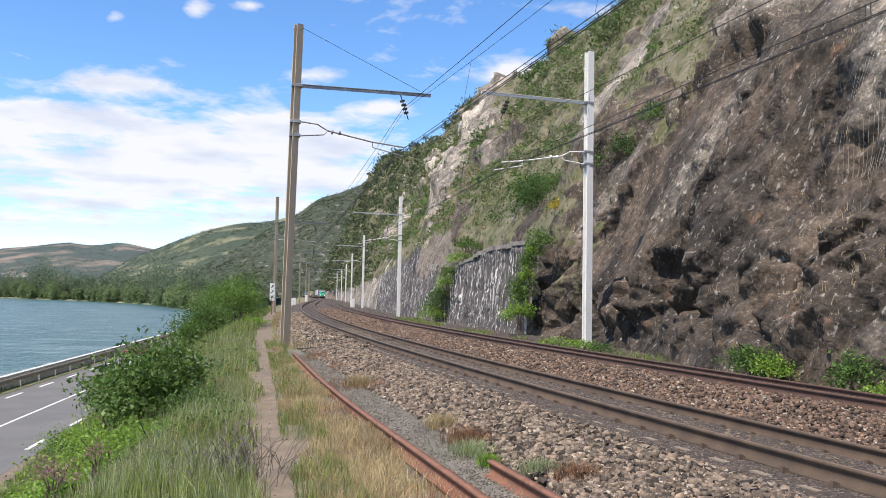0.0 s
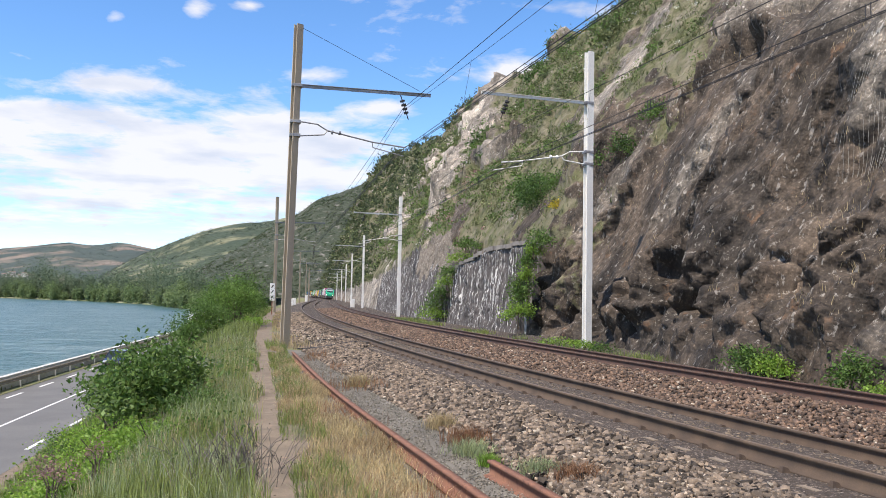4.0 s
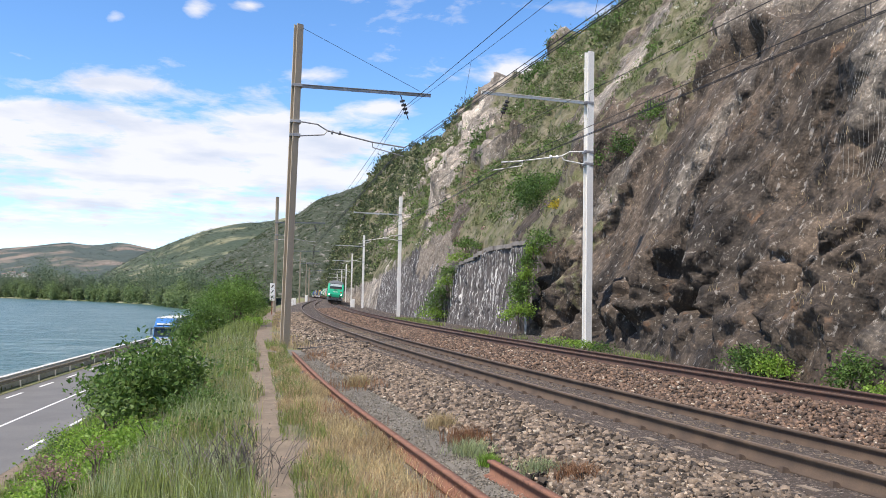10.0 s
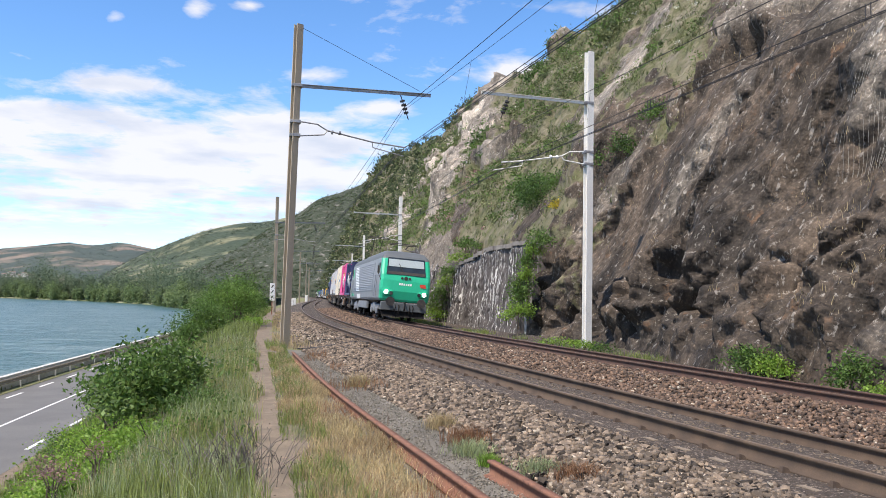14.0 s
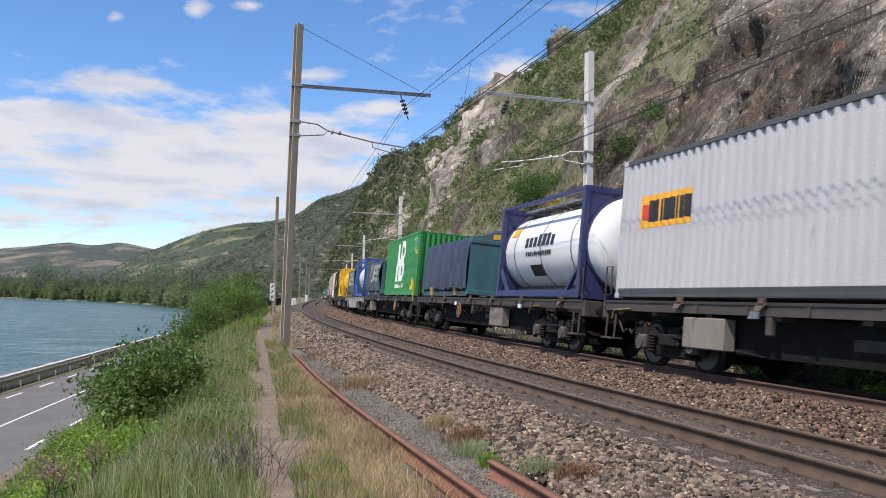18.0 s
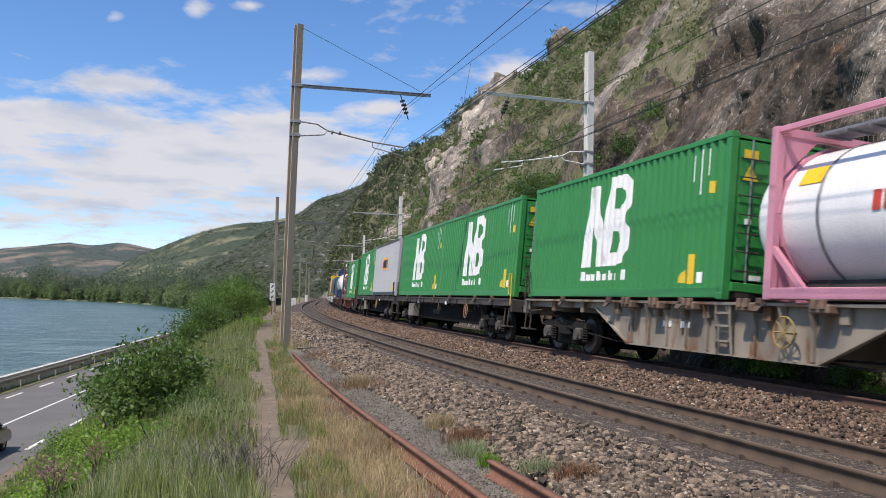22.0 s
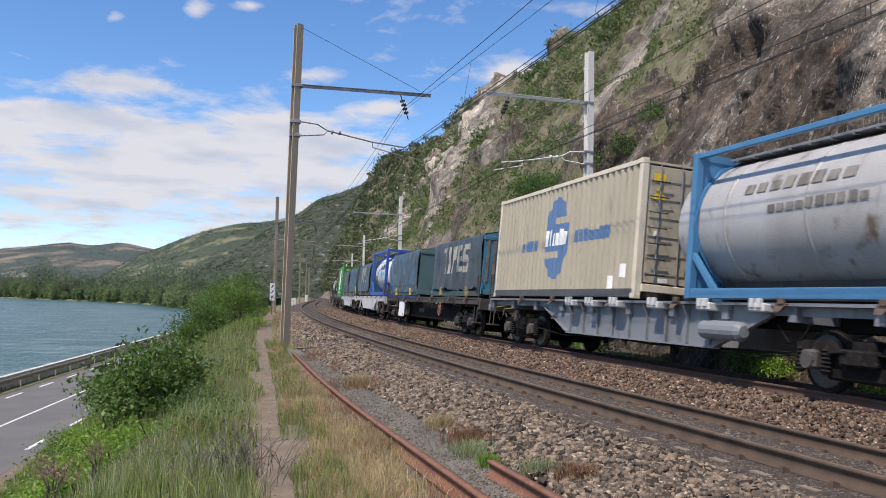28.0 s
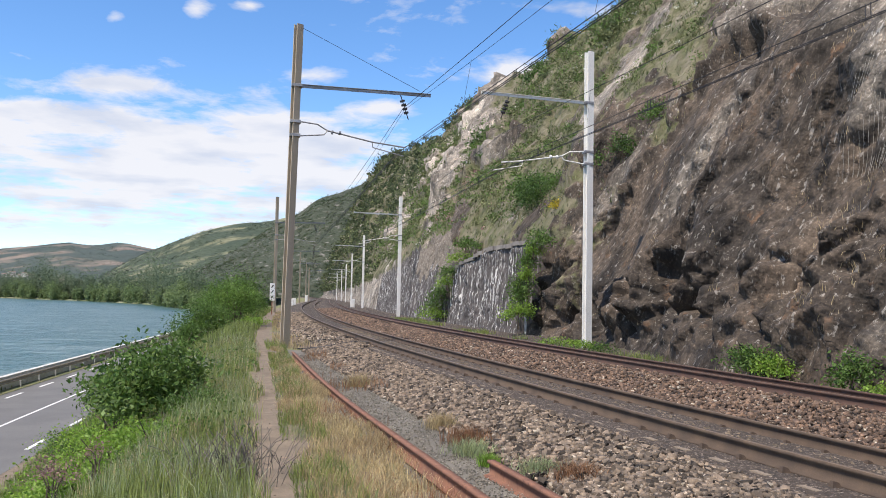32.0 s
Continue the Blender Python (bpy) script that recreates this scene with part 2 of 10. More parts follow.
    l.new(val, hs.inputs["Value"])
    l.new(hs.outputs[0], b.inputs["Base Color"])
    if bump:
        bp = n.new("ShaderNodeBump")
        bp.inputs["Strength"].default_value, bp.inputs["Distance"].default_value = min(1.0, bump), dist
        l.new(n2.outputs[0], bp.inputs["Height"])
        l.new(bp.outputs[0], b.inputs["Normal"])
    return m


def two_sided(m, amount=0.45):
    """Light through thin leaves."""
    n, l = m.node_tree.nodes, m.node_tree.links
    b = n["Principled BSDF"]
    tr = n.new("ShaderNodeBsdfTranslucent")
    l.new(b.inputs["Base Color"].links[0].from_socket, tr.inputs[0])
    ms = n.new("ShaderNodeMixShader")
    ms.inputs[0].default_value = amount
    l.new(b.outputs[0], ms.inputs[1])
    l.new(tr.outputs[0], ms.inputs[2])
    l.new(ms.outputs[0], n["Material Output"].inputs[0])
    return m


M = {}
M["dirt"] = mat("gravelly_dirt", (0.215, 0.168, 0.118), (0.145, 0.112, 0.080), 3.3, 0.95, 0, 0.6, 60, c3=(0.29, 0.20, 0.13), c3_at=0.66)
M["leaf_silver"] = two_sided(mat("silvery_leaf", (0.27, 0.30, 0.22), (0.19, 0.23, 0.15), 0.8, 0.6, 0, 0, 3, rand=0.4))
M["soil"] = mat("grassy_soil", (0.12, 0.14, 0.045), (0.19, 0.165, 0.08), 0.8, 0.95, 0, 0.6, 30)
M["ballast"] = mat("ballast_bed", (0.070, 0.051, 0.037), (0.034, 0.026, 0.020), 14.0, 0.95, 0, 1.0, 26, c3=(0.30, 0.24, 0.19), dist=0.03)
M["stone"] = mat("ballast_stone", (0.19, 0.142, 0.100), (0.090, 0.070, 0.054), 11.0, 0.9, 0, 0.4, 60, c3=(0.36, 0.30, 0.235), c3_at=0.66, rand=0.88, detail=1.0)
M["stone_pale"] = mat("pale_ballast_stone", (0.44, 0.38, 0.30), (0.30, 0.25, 0.19), 11.0, 0.9, 0, 0.3, 60, rand=0.4)
M["stone_tan"] = mat("dusty_tan_ballast", (0.175, 0.135, 0.095), (0.115, 0.09, 0.065), 11.0, 0.9, 0, 0.4, 60, rand=0.4)
M["rubble"] = mat("pale_rubble_masonry", (0.25, 0.205, 0.155), (0.13, 0.105, 0.085), 3.0, 0.95, 0, 0.6, 25, c3=(0.46, 0.41, 0.34), c3_at=0.62, dist=0.02)
M["stone_red"] = mat("rust_dusted_stone", (0.158, 0.098, 0.064), (0.084, 0.058, 0.043), 11.0, 0.9, 0, 0.4, 60, c3=(0.36, 0.28, 0.21), c3_at=0.66, rand=0.7, detail=1.0)
M["rail_top"] = mat("worn_rail_head", (0.19, 0.138, 0.098), (0.14, 0.10, 0.070), 3.0, 0.55, 0.1, 0.1, 80)
M["rail_red"] = mat("red_rusted_rail_side", (0.105, 0.055, 0.038), (0.065, 0.038, 0.029), 3.0, 0.85, 0.0, 0.2, 80)
M["rail_side"] = mat("rusty_rail_side", (0.112, 0.076, 0.050), (0.070, 0.048, 0.034), 3.0, 0.85, 0.1, 0.2, 80)
M["rust"] = mat("bright_rust", (0.25, 0.115, 0.068), (0.16, 0.078, 0.050), 5.0, 0.85, 0.0, 0.35, 90, c3=(0.13, 0.06, 0.04))
M["concrete"] = mat("sleeper_concrete", (0.31, 0.25, 0.18), (0.20, 0.155, 0.115), 3.0, 0.9, 0, 0.3, 60)
M["pole_white"] = mat("galvanised_pale_paint", (0.80, 0.78, 0.74), (0.70, 0.68, 0.64), 1.2, 0.6, 0, 0.1, 50, c3=(0.45, 0.40, 0.34), c3_at=0.7, streak=0.15)
M["pole_beige"] = mat("weathered_beige_steel", (0.44, 0.37, 0.28), (0.33, 0.27, 0.20), 1.2, 0.7, 0, 0.15, 50, c3=(0.25, 0.19, 0.14), c3_at=0.68, streak=0.15)
M["steel_grey"] = mat("grey_steel", (0.33, 0.33, 0.34), (0.22, 0.22, 0.23), 4.0, 0.5, 0.5, 0.1, 60)
M["wire"] = mat("dark_wire", (0.05, 0.05, 0.055), (0.035, 0.035, 0.04), 4.0, 0.6, 0.6, 0.0)
M["black"] = mat("grimy_black_steel", (0.030, 0.028, 0.027), (0.055, 0.045, 0.038), 2.2, 0.8, 0.0, 0.2, 40, c3=(0.085, 0.062, 0.048), c3_at=0.66)
M["asphalt"] = mat("worn_asphalt", (0.125, 0.12, 0.115), (0.155, 0.15, 0.14), 0.5, 0.9, 0, 0.3, 120)
M["paint_white"] = mat("road_paint", (0.78, 0.77, 0.74), (0.62, 0.61, 0.58), 3.0, 0.7, 0, 0.1, 60)
M["galv"] = mat("galvanised_rail", (0.50, 0.50, 0.48), (0.36, 0.36, 0.35), 2.0, 0.5, 0.5, 0.1, 40)
M["masonry"] = mat("dark_masonry", (0.105, 0.090, 0.082), (0.055, 0.048, 0.044), 2.2, 0.95, 0, 0.6, 25, c3=(0.66, 0.64, 0.60), c3_at=0.615, streak=0.035, dist=0.02)
M["coping"] = mat("coping_stone", (0.28, 0.25, 0.22), (0.19, 0.17, 0.15), 2.0, 0.9, 0, 0.4, 40)
M["grit"] = mat("grey_grit", (0.185, 0.168, 0.138), (0.115, 0.102, 0.082), 2.0, 0.95, 0, 0.8, 90, c3=(0.14, 0.13, 0.12), c3_at=0.64)
M["grit_stone"] = mat("pale_grit_stone", (0.26, 0.235, 0.19), (0.14, 0.125, 0.10), 11, 0.9, 0, 0.3, 60, rand=0.5)
M["leaf_bush"] = two_sided(mat("bush_leaf", (0.165, 0.250, 0.065), (0.115, 0.190, 0.050), 0.8, 0.55, 0, 0, 3, rand=0.45))
M["leaf_dark"] = two_sided(mat("dark_leaf", (0.055, 0.112, 0.024), (0.085, 0.15, 0.034), 0.8, 0.6, 0, 0, 3, rand=0.45))
M["leaf_mid"] = two_sided(mat("green_leaf", (0.085, 0.16, 0.032), (0.12, 0.20, 0.042), 0.8, 0.6, 0, 0, 3, rand=0.45))
M["leaf_light"] = two_sided(mat("bright_leaf", (0.23, 0.36, 0.05), (0.165, 0.285, 0.038), 0.8, 0.6, 0, 0, 3, rand=0.4))
M["leaf_willow"] = two_sided(mat("willow_leaf", (0.155, 0.255, 0.05), (0.11, 0.20, 0.04), 0.8, 0.6, 0, 0, 3, rand=0.4))
M["leaf_olive"] = two_sided(mat("olive_scrub", (0.155, 0.175, 0.072), (0.105, 0.130, 0.052), 0.3, 0.8, 0, 0, 3, rand=0.5), 0.2)
M["broom"] = two_sided(mat("yellow_broom", (0.62, 0.47, 0.03), (0.35, 0.33, 0.04), 2.0, 0.7, 0, 0, 3, rand=0.4))
M["pink_flower"] = two_sided(mat("pink_valerian", (0.40, 0.23, 0.23), (0.26, 0.18, 0.14), 2.0, 0.7, 0, 0, 3, rand=0.4))
M["white_flower"] = two_sided(mat("white_umbel", (0.66, 0.66, 0.58), (0.5, 0.52, 0.42), 2.0, 0.7, 0, 0, 3, rand=0.3))
M["grass"] = two_sided(mat("green_grass", (0.290, 0.335, 0.095), (0.185, 0.232, 0.062), 1.1, 0.7, 0, 0, 3, rand=0.5, c3=(0.30, 0.33, 0.20), c3_at=0.60))
M["grass_pale"] = two_sided(mat("seeding_grass", (0.43, 0.44, 0.27), (0.28, 0.34, 0.15), 1.1, 0.7, 0, 0, 3, rand=0.45))
M["parapet"] = mat("pale_lime_parapet", (0.62, 0.60, 0.55), (0.48, 0.46, 0.42), 1.5, 0.9, 0, 0.3, 30, c3=(0.30, 0.28, 0.24), c3_at=0.66)
M["barrier"] = mat("tan_weathered_barrier", (0.34, 0.29, 0.21), (0.24, 0.20, 0.15), 2.0, 0.7, 0.1, 0.15, 40)
M["grass_dry"] = two_sided(mat("dry_grass", (0.55, 0.44, 0.25), (0.42, 0.33, 0.18), 0.7, 0.8, 0, 0, 3, rand=0.4))
M["grass_red"] = two_sided(mat("reddish_dry_grass", (0.30, 0.15, 0.075), (0.24, 0.13, 0.07), 0.7, 0.8, 0, 0, 3, rand=0.4))
M["bark"] = mat("bark", (0.12, 0.09, 0.065), (0.07, 0.055, 0.04), 6, 0.9, 0, 0.4, 40)
M["twig"] = mat("grey_dead_twig", (0.17, 0.145, 0.125), (0.10, 0.085, 0.075), 6, 0.9, 0, 0.2, 40, rand=0.3)
M["stone_dark"] = mat("rust_dust_stone", (0.125, 0.095, 0.075), (0.08, 0.062, 0.052), 11.0, 0.9, 0, 0.4, 60, c3=(0.17, 0.13, 0.10), c3_at=0.62, rand=0.4)
# ---- the line: s runs along the near track, away from the camera; lat to the right of it ----
S_MIN, S_STEP = -470.0, 0.5
SS = np.arange(S_MIN, 960.0, S_STEP)
_k = np.interp(SS, (-60, -20, 20, 60, 110, 170, 250, 400, 470), (0, 0.00244, 0.00251, 0.00116, 0.00044, 0.00013, -0.00023, -0.00024, 0))
_th = np.concatenate([[0], np.cumsum((_k[1:] + _k[:-1]) / 2 * S_STEP)])
_i0 = int(np.argmin(abs(SS)))
TH = _th - _th[_i0] + radians(-18.04)
CXX = np.concatenate([[0], np.cumsum((np.sin(TH)[1:] + np.sin(TH)[:-1]) / 2 * S_STEP)])
CYY = np.concatenate([[0], np.cumsum((np.cos(TH)[1:] + np.cos(TH)[:-1]) / 2 * S_STEP)])
CXX += 6.0546 * math.cos(radians(-18.04)) - CXX[_i0]
CYY += -6.0546 * math.sin(radians(-18.04)) - CYY[_i0]
CANT = 0.1136 / 1.5
FAR_LAT, FAR_Z = 4.015, 0.016


def line(s, lat):
    """World x, y and heading at s, lat (arrays)."""
    t = np.interp(s, SS, TH)
    return np.interp(s, SS, CXX) + lat * np.cos(t), np.interp(s, SS, CYY) - lat * np.sin(t), t


def spot(s, lat, z=0.0):
    x, y, _ = line(s, lat)
    return Vector((float(x), float(y), z))


def on_track(track, s, half=0.0):
    """Pose on a track: x away along it, y to the river side, z up, leaning with the cant."""
    lat, z = (FAR_LAT, FAR_Z) if track else (0.0, 0.0)
    if half:
        a, b = spot(s - half, lat, z), spot(s + half, lat, z)
        p, d = (a + b) / 2, (b - a).normalized()
        h = math.atan2(d.y, d.x)
    else:
        p, h = spot(s, lat, z), math.pi / 2 - float(np.interp(s, SS, TH))
    return Matrix.Translation(p) @ Matrix.Rotation(h, 4, "Z") @ Matrix.Rotation(CANT, 4, "X")


def off_track(lat, up, track_lat):
    """Lateral place and height of a point of the leaning track."""
    d = lat
    return track_lat + d * math.cos(CANT) + up * math.sin(CANT), -d * math.sin(CANT) + up * math.cos(CANT)


ROAD_Z = -5.2
ROAD_P, ROAD_D = Vector((-26.1, 50.4, ROAD_Z)), Vector((-0.153, 0.988, 0)).normalized()
ROAD_N = Vector((ROAD_D.y, -ROAD_D.x, 0))
WATER_Z = -8.2


def on_road(t, off, z=0.0):
    return ROAD_P + ROAD_D * t + ROAD_N * off + Vector((0, 0, z))


def road_off(x, y):
    return (x - ROAD_P.x) * ROAD_N.x + (y - ROAD_P.y) * ROAD_N.y


def slope_edge(s):
    """Where the bank down to the road begins."""
    return np.interp(s, (-60, 0, 8, 13, 40, 80, 200), (-7.6, -7.3, -6.3, -5.8, -5.0, -4.8, -4.8))


def path_lat(s):
    return np.interp(s, (-20, 7, 11, 14, 22, 44, 74, 200), (-6.2, -5.15, -4.9, -4.65, -4.2, -3.55, -3.4, -3.4))


def ground_z(s, lat, x, y):
    """Height of the open ground between river and cliff."""
    p = np.stack([x, y, 0 * x], 1)
    n = fbm(p * 0.35, 3, 5) * 0.10 + fbm(p * 1.7, 2, 9) * 0.03
    z = -0.32 + n * smooth(-2.6, -4.2, lat) + 0 * s
    z = np.where(lat > -2.7, np.interp(lat, (-2.75, -1.85, -0.93, -0.45, 0.45, 1.1, 1.7, 2.6, 3.3, 3.6, 4.5, 5.2, 5.9, 6.9, 9), (-0.33, -0.14, -0.085, -0.13, -0.19, -0.22, -0.22, -0.13, -0.09, -0.155, -0.22, -0.25, -0.36, -0.40, -0.30)) + n * 0.15, z)
    ro = road_off(x, y)
    edge = slope_edge(s) + fbm(p * 0.12, 2, 3) * 0.3
    f = np.clip((edge - lat) / (edge + 12.0), 0, 1)
    bank = -0.32 - 4.93 * (f ** 1.12) + n * 2.0 * smooth(0.0, 0.2, f)
    bank = np.where(f >= 1, np.where(ro > -2.2, ROAD_Z - 0.05, ROAD_Z - 0.05 - np.clip(-2.2 - ro, 0, None) * 0.7), bank)
    z = np.where(lat < edge, bank, z)
    z = np.where((ro < 8.3) & (ro > -2.2), np.minimum(z, ROAD_Z - 0.05), z)
    return np.maximum(z, -12.0)


def strip(name, s_list, lat_list, material, zf, kind="structure", label=""):
    s, la = np.meshgrid(s_list, lat_list, indexing="ij")
    x, y, _ = line(s.ravel(), la.ravel())
    z = zf(s.ravel(), la.ravel(), x, y)
    return np_mesh(name, np.stack([x, y, z], 1), grid_faces(len(s_list), len(lat_list))[:, ::-1], material, False, kind, label)


_s = np.concatenate([np.arange(-60, 0, 2.0), np.arange(0, 40, 0.25), np.arange(40, 120, 1.2), np.arange(120, 320, 5), np.arange(320, 950, 20)])
_lat = np.concatenate([np.arange(-70, -22, 3.0), np.arange(-22, -14, 0.8), np.arange(-14, -2.8, 0.15), np.arange(-2.8, 9.1, 0.35)])
ground = strip("ground", _s, _lat, [M["soil"], M["dirt"], M["ballast"], M["grit"]], ground_z, label="grassy verge, dirt path and ballast bed beside the railway")
_c = np.zeros(len(ground.data.polygons) * 3)
ground.data.polygons.foreach_get("center", _c)
_c = _c.reshape(-1, 3)
_q = fbm(np.c_[_c[:, :2] * 0.6, 0 * _c[:, 0]], 3, 21)
_sl = np.repeat(((_s[1:] + _s[:-1]) / 2)[:, None], len(_lat) - 1, 1).ravel()
_ll = np.repeat(((_lat[1:] + _lat[:-1]) / 2)[None], len(_s) - 1, 0).ravel()
_pl = path_lat(_sl)
_pw = np.interp(_sl, (0, 20, 45), (0.22, 0.24, 0.40))
ground.data.polygons.foreach_set("material_index", np.where(_ll > -2.75, 2, np.where((_ll > -3.72 + _q * 0.35) & (_ll < -2.7) & (_sl < 26), 3, np.where((abs(_ll - _pl) < _pw) | (_ll > _pl) & (_q > -0.12), 1, 0))).astype(np.int32))

# far ground to the horizon under the river's plain and the hills
bm = bmesh.new()
bmesh.ops.create_grid(bm, x_segments=1, y_segments=1, size=6000)
for v_ in bm.verts:
    v_.co.z = -12.2
tagged(part("ground_far", bm, M["soil"]), "far green ground reaching to the horizon", kind="structure")

# the river
wm = mat("river_water", (0.038, 0.088, 0.074), (0.056, 0.110, 0.096), 0.035, 0.30, 0.0, 0.0)
_n, _l = wm.node_tree.nodes, wm.node_tree.links
_tc = _n.new("ShaderNodeTexCoord")
_mp = _n.new("ShaderNodeMapping")
_mp.inputs["Scale"].default_value = (1.0, 0.55, 1.0)
_w1, _w2 = _n.new("ShaderNodeTexNoise"), _n.new("ShaderNodeTexNoise")
_w1.inputs["Scale"].default_value, _w1.inputs["Detail"].default_value = 0.55, 6
_w2.inputs["Scale"].default_value, _w2.inputs["Detail"].default_value = 0.045, 5
_l.new(_tc.outputs["Object"], _mp.inputs[0])
_l.new(_mp.outputs[0], _w1.inputs["Vector"])
_l.new(_mp.outputs[0], _w2.inputs["Vector"])
_ad = _n.new("ShaderNodeMath")
_ad.operation = "MULTIPLY_ADD"
_ad.inputs[1].default_value = 2.2
_l.new(_w2.outputs[0], _ad.inputs[0])
_l.new(_w1.outputs[0], _ad.inputs[2])
# wind streaks and broken white wave tops lying across the view
_mp2 = _n.new("ShaderNodeMapping")
_mp2.inputs["Scale"].default_value = (0.07, 0.16, 1.0)
_w3 = _n.new("ShaderNodeTexNoise")
_w3.inputs["Scale"].default_value, _w3.inputs["Detail"].default_value, _w3.inputs["Roughness"].default_value = 1.0, 7, 0.62
_l.new(_tc.outputs["Object"], _mp2.inputs[0])
_l.new(_mp2.outputs[0], _w3.inputs["Vector"])
_r3 = _n.new("ShaderNodeValToRGB")
_r3.color_ramp.elements[0].position, _r3.color_ramp.elements[0].color = 0.50, (0, 0, 0, 1)
_r3.color_ramp.elements[1].position, _r3.color_ramp.elements[1].color = 0.76, (0.5, 0.5, 0.5, 1)
_l.new(_w3.outputs[0], _r3.inputs[0])
_m3 = _n.new("ShaderNodeMix")
_m3.data_type = "RGBA"
_pb = _n["Principled BSDF"]
_l.new(_r3.outputs[0], _m3.inputs["Factor"])
_l.new(_pb.inputs["Base Color"].links[0].from_socket, _m3.inputs["A"])
_m3.inputs["B"].default_value = (0.42, 0.50, 0.50, 1)
_l.new(_m3.outputs["Result"], _pb.inputs["Base Color"])
_pb.inputs["Specular IOR Level"].default_value = 0.24
_bp = _n.new("ShaderNodeBump")
_bp.inputs["Strength"].default_value, _bp.inputs["Distance"].default_value = 1.0, 1.1
_l.new(_ad.outputs[0], _bp.inputs["Height"])
_l.new(_bp.outputs[0], _n["Principled BSDF"].inputs["Normal"])
# river: between the road's bank and the far bank
bm = bmesh.new()
_near = [on_road(t, -3.0) for t in (-160, 0, 200, 500)]
_vs = [bm.verts.new((p.x, p.y, WATER_Z)) for p in _near] + [bm.verts.new((p.x, p.y, WATER_Z)) for p in (Vector((-60, 520, 0)), Vector((-400, 900, 0)), Vector((-900, 1050, 0)), Vector((-1500, 900, 0)), Vector((-1500, -400, 0)))]
bm.faces.new(_vs)
bmesh.ops.recalc_face_normals(bm, faces=bm.faces)
bmesh.ops.triangulate(bm, faces=bm.faces[:])
river = tagged(part("water", bm, wm), "wide grey-green river, wind-rippled, below the road", kind="structure")

# ---- the road ----
def road_strip(name, t0, t1, o0, o1, z0, material, parent=None, thick=0.05, label="", kind=""):
    b = bmesh.new()
    ring = lambda t: [on_road(t, o0, z0 - thick), on_road(t, o1, z0 - thick), on_road(t, o1, z0), on_road(t, o0, z0)]
    hull(b, ring(t0), ring(t1))
    bmesh.ops.recalc_face_normals(b, faces=b.faces)
    return tagged(part(name, b, material, parent, label), "", "", "", kind)


road = road_strip("road", -250, 460, -0.75, 7.35, 0.0, M["asphalt"], None, 0.3, "two-lane grey asphalt road below the railway", "structure")
for t_ in np.arange(-84, 260, 6.5):
    road_strip("edge_dash", t_ + 0.6, t_ + 3.6, -0.09, 0.09, 0.004, M["paint_white"], road, 0.004)
    road_strip("edge_dash", t_ + 2.6, t_ + 5.1, 6.56, 6.74, 0.004, M["paint_white"], road, 0.004)
road_strip("centre_line", -250, 460, 3.41, 3.55, 0.004, M["paint_white"], road, 0.004, "solid white centre line")

road_strip("gravel_edge", -120, 160, 7.3, 8.3, -0.006, M["dirt"], road, 0.2, "pale gravel edge of the road")
# crash barrier on the river side
guard = thing("crash_barrier", "weathered steel crash barrier along the river side of the road", "crash barrier")
for t0_ in np.arange(-60, 240, 12.0):
    bm = bmesh.new()
    prof = [(0.0, 0.46), (-0.05, 0.50), (-0.05, 0.56), (0.0, 0.61), (-0.05, 0.66), (-0.05, 0.72), (0.0, 0.77), (0.012, 0.77), (-0.035, 0.72), (-0.035, 0.665), (0.015, 0.61), (-0.035, 0.555), (-0.035, 0.505), (0.012, 0.46)]
    hull(bm, [on_road(t0_, -1.25 - o, z) for o, z in prof], [on_road(t0_ + 11.99, -1.25 - o, z) for o, z in prof])
    bmesh.ops.recalc_face_normals(bm, faces=bm.faces)
    part("barrier_rail", bm, M["barrier"], guard)
bm = bmesh.new()
bx(bm, -0.05, 0.05, -0.04, 0.04, -0.4, 0.74)
_post = bpy.data.meshes.new("post")
bm.to_mesh(_post)
bm.free()
_post.materials.append(M["galv"])
for t_ in np.arange(-60, 240, 4.0):
    share("post", _post, guard, Matrix.Translation(on_road(t_, -1.36)))
# stone parapet kerb behind the barrier, pale top
bm = bmesh.new()
ring = lambda t: [on_road(t, o, z) for o, z in ((-2.15, -1.2), (-1.75, -1.2), (-1.75, 0.82), (-2.15, 0.82))]
hull(bm, ring(-90), ring(420))
bmesh.ops.recalc_face_normals(bm, faces=bm.faces)
tagged(part("parapet", bm, M["parapet"]), "low pale stone parapet between road and river", kind="structure")

# ---- the two tracks ----
RAIL = [(-0.035, 0.0), (0.035, 0.0), (0.036, -0.03), (0.01, -0.045), (0.01, -0.135), (0.07, -0.15), (0.07, -0.172), (-0.07, -0.172), (-0.07, -0.15), (-0.01, -0.135), (-0.01, -0.045), (-0.036, -0.03)]


def rail_sweep(name, track_lat, z0, side, s_list, parent):
    n = len(RAIL)
    vs = []
    for s in s_list:
        for a, b in RAIL:
            la, up = off_track(side * 0.7525 + a, b, track_lat)
            x, y, _ = line(s, la)
            vs.append((float(x), float(y), z0 + up))
    f = []
    for i in range(len(s_list) - 1):
        for k in range(n):
            k2 = (k + 1) % n
            f.append((i * n + k, i * n + k2, (i + 1) * n + k2, (i + 1) * n + k))
    ob = np_mesh(name, vs, np.array(f)[:, ::-1], [M["rail_red"] if track_lat else M["rail_side"], M["rail_top"]], True, parent=parent)
    idx = np.zeros(len(f), np.int32)
    idx[np.arange(len(f)) % n == 0] = 1
    ob.data.polygons.foreach_set("material_index", idx)
    return ob


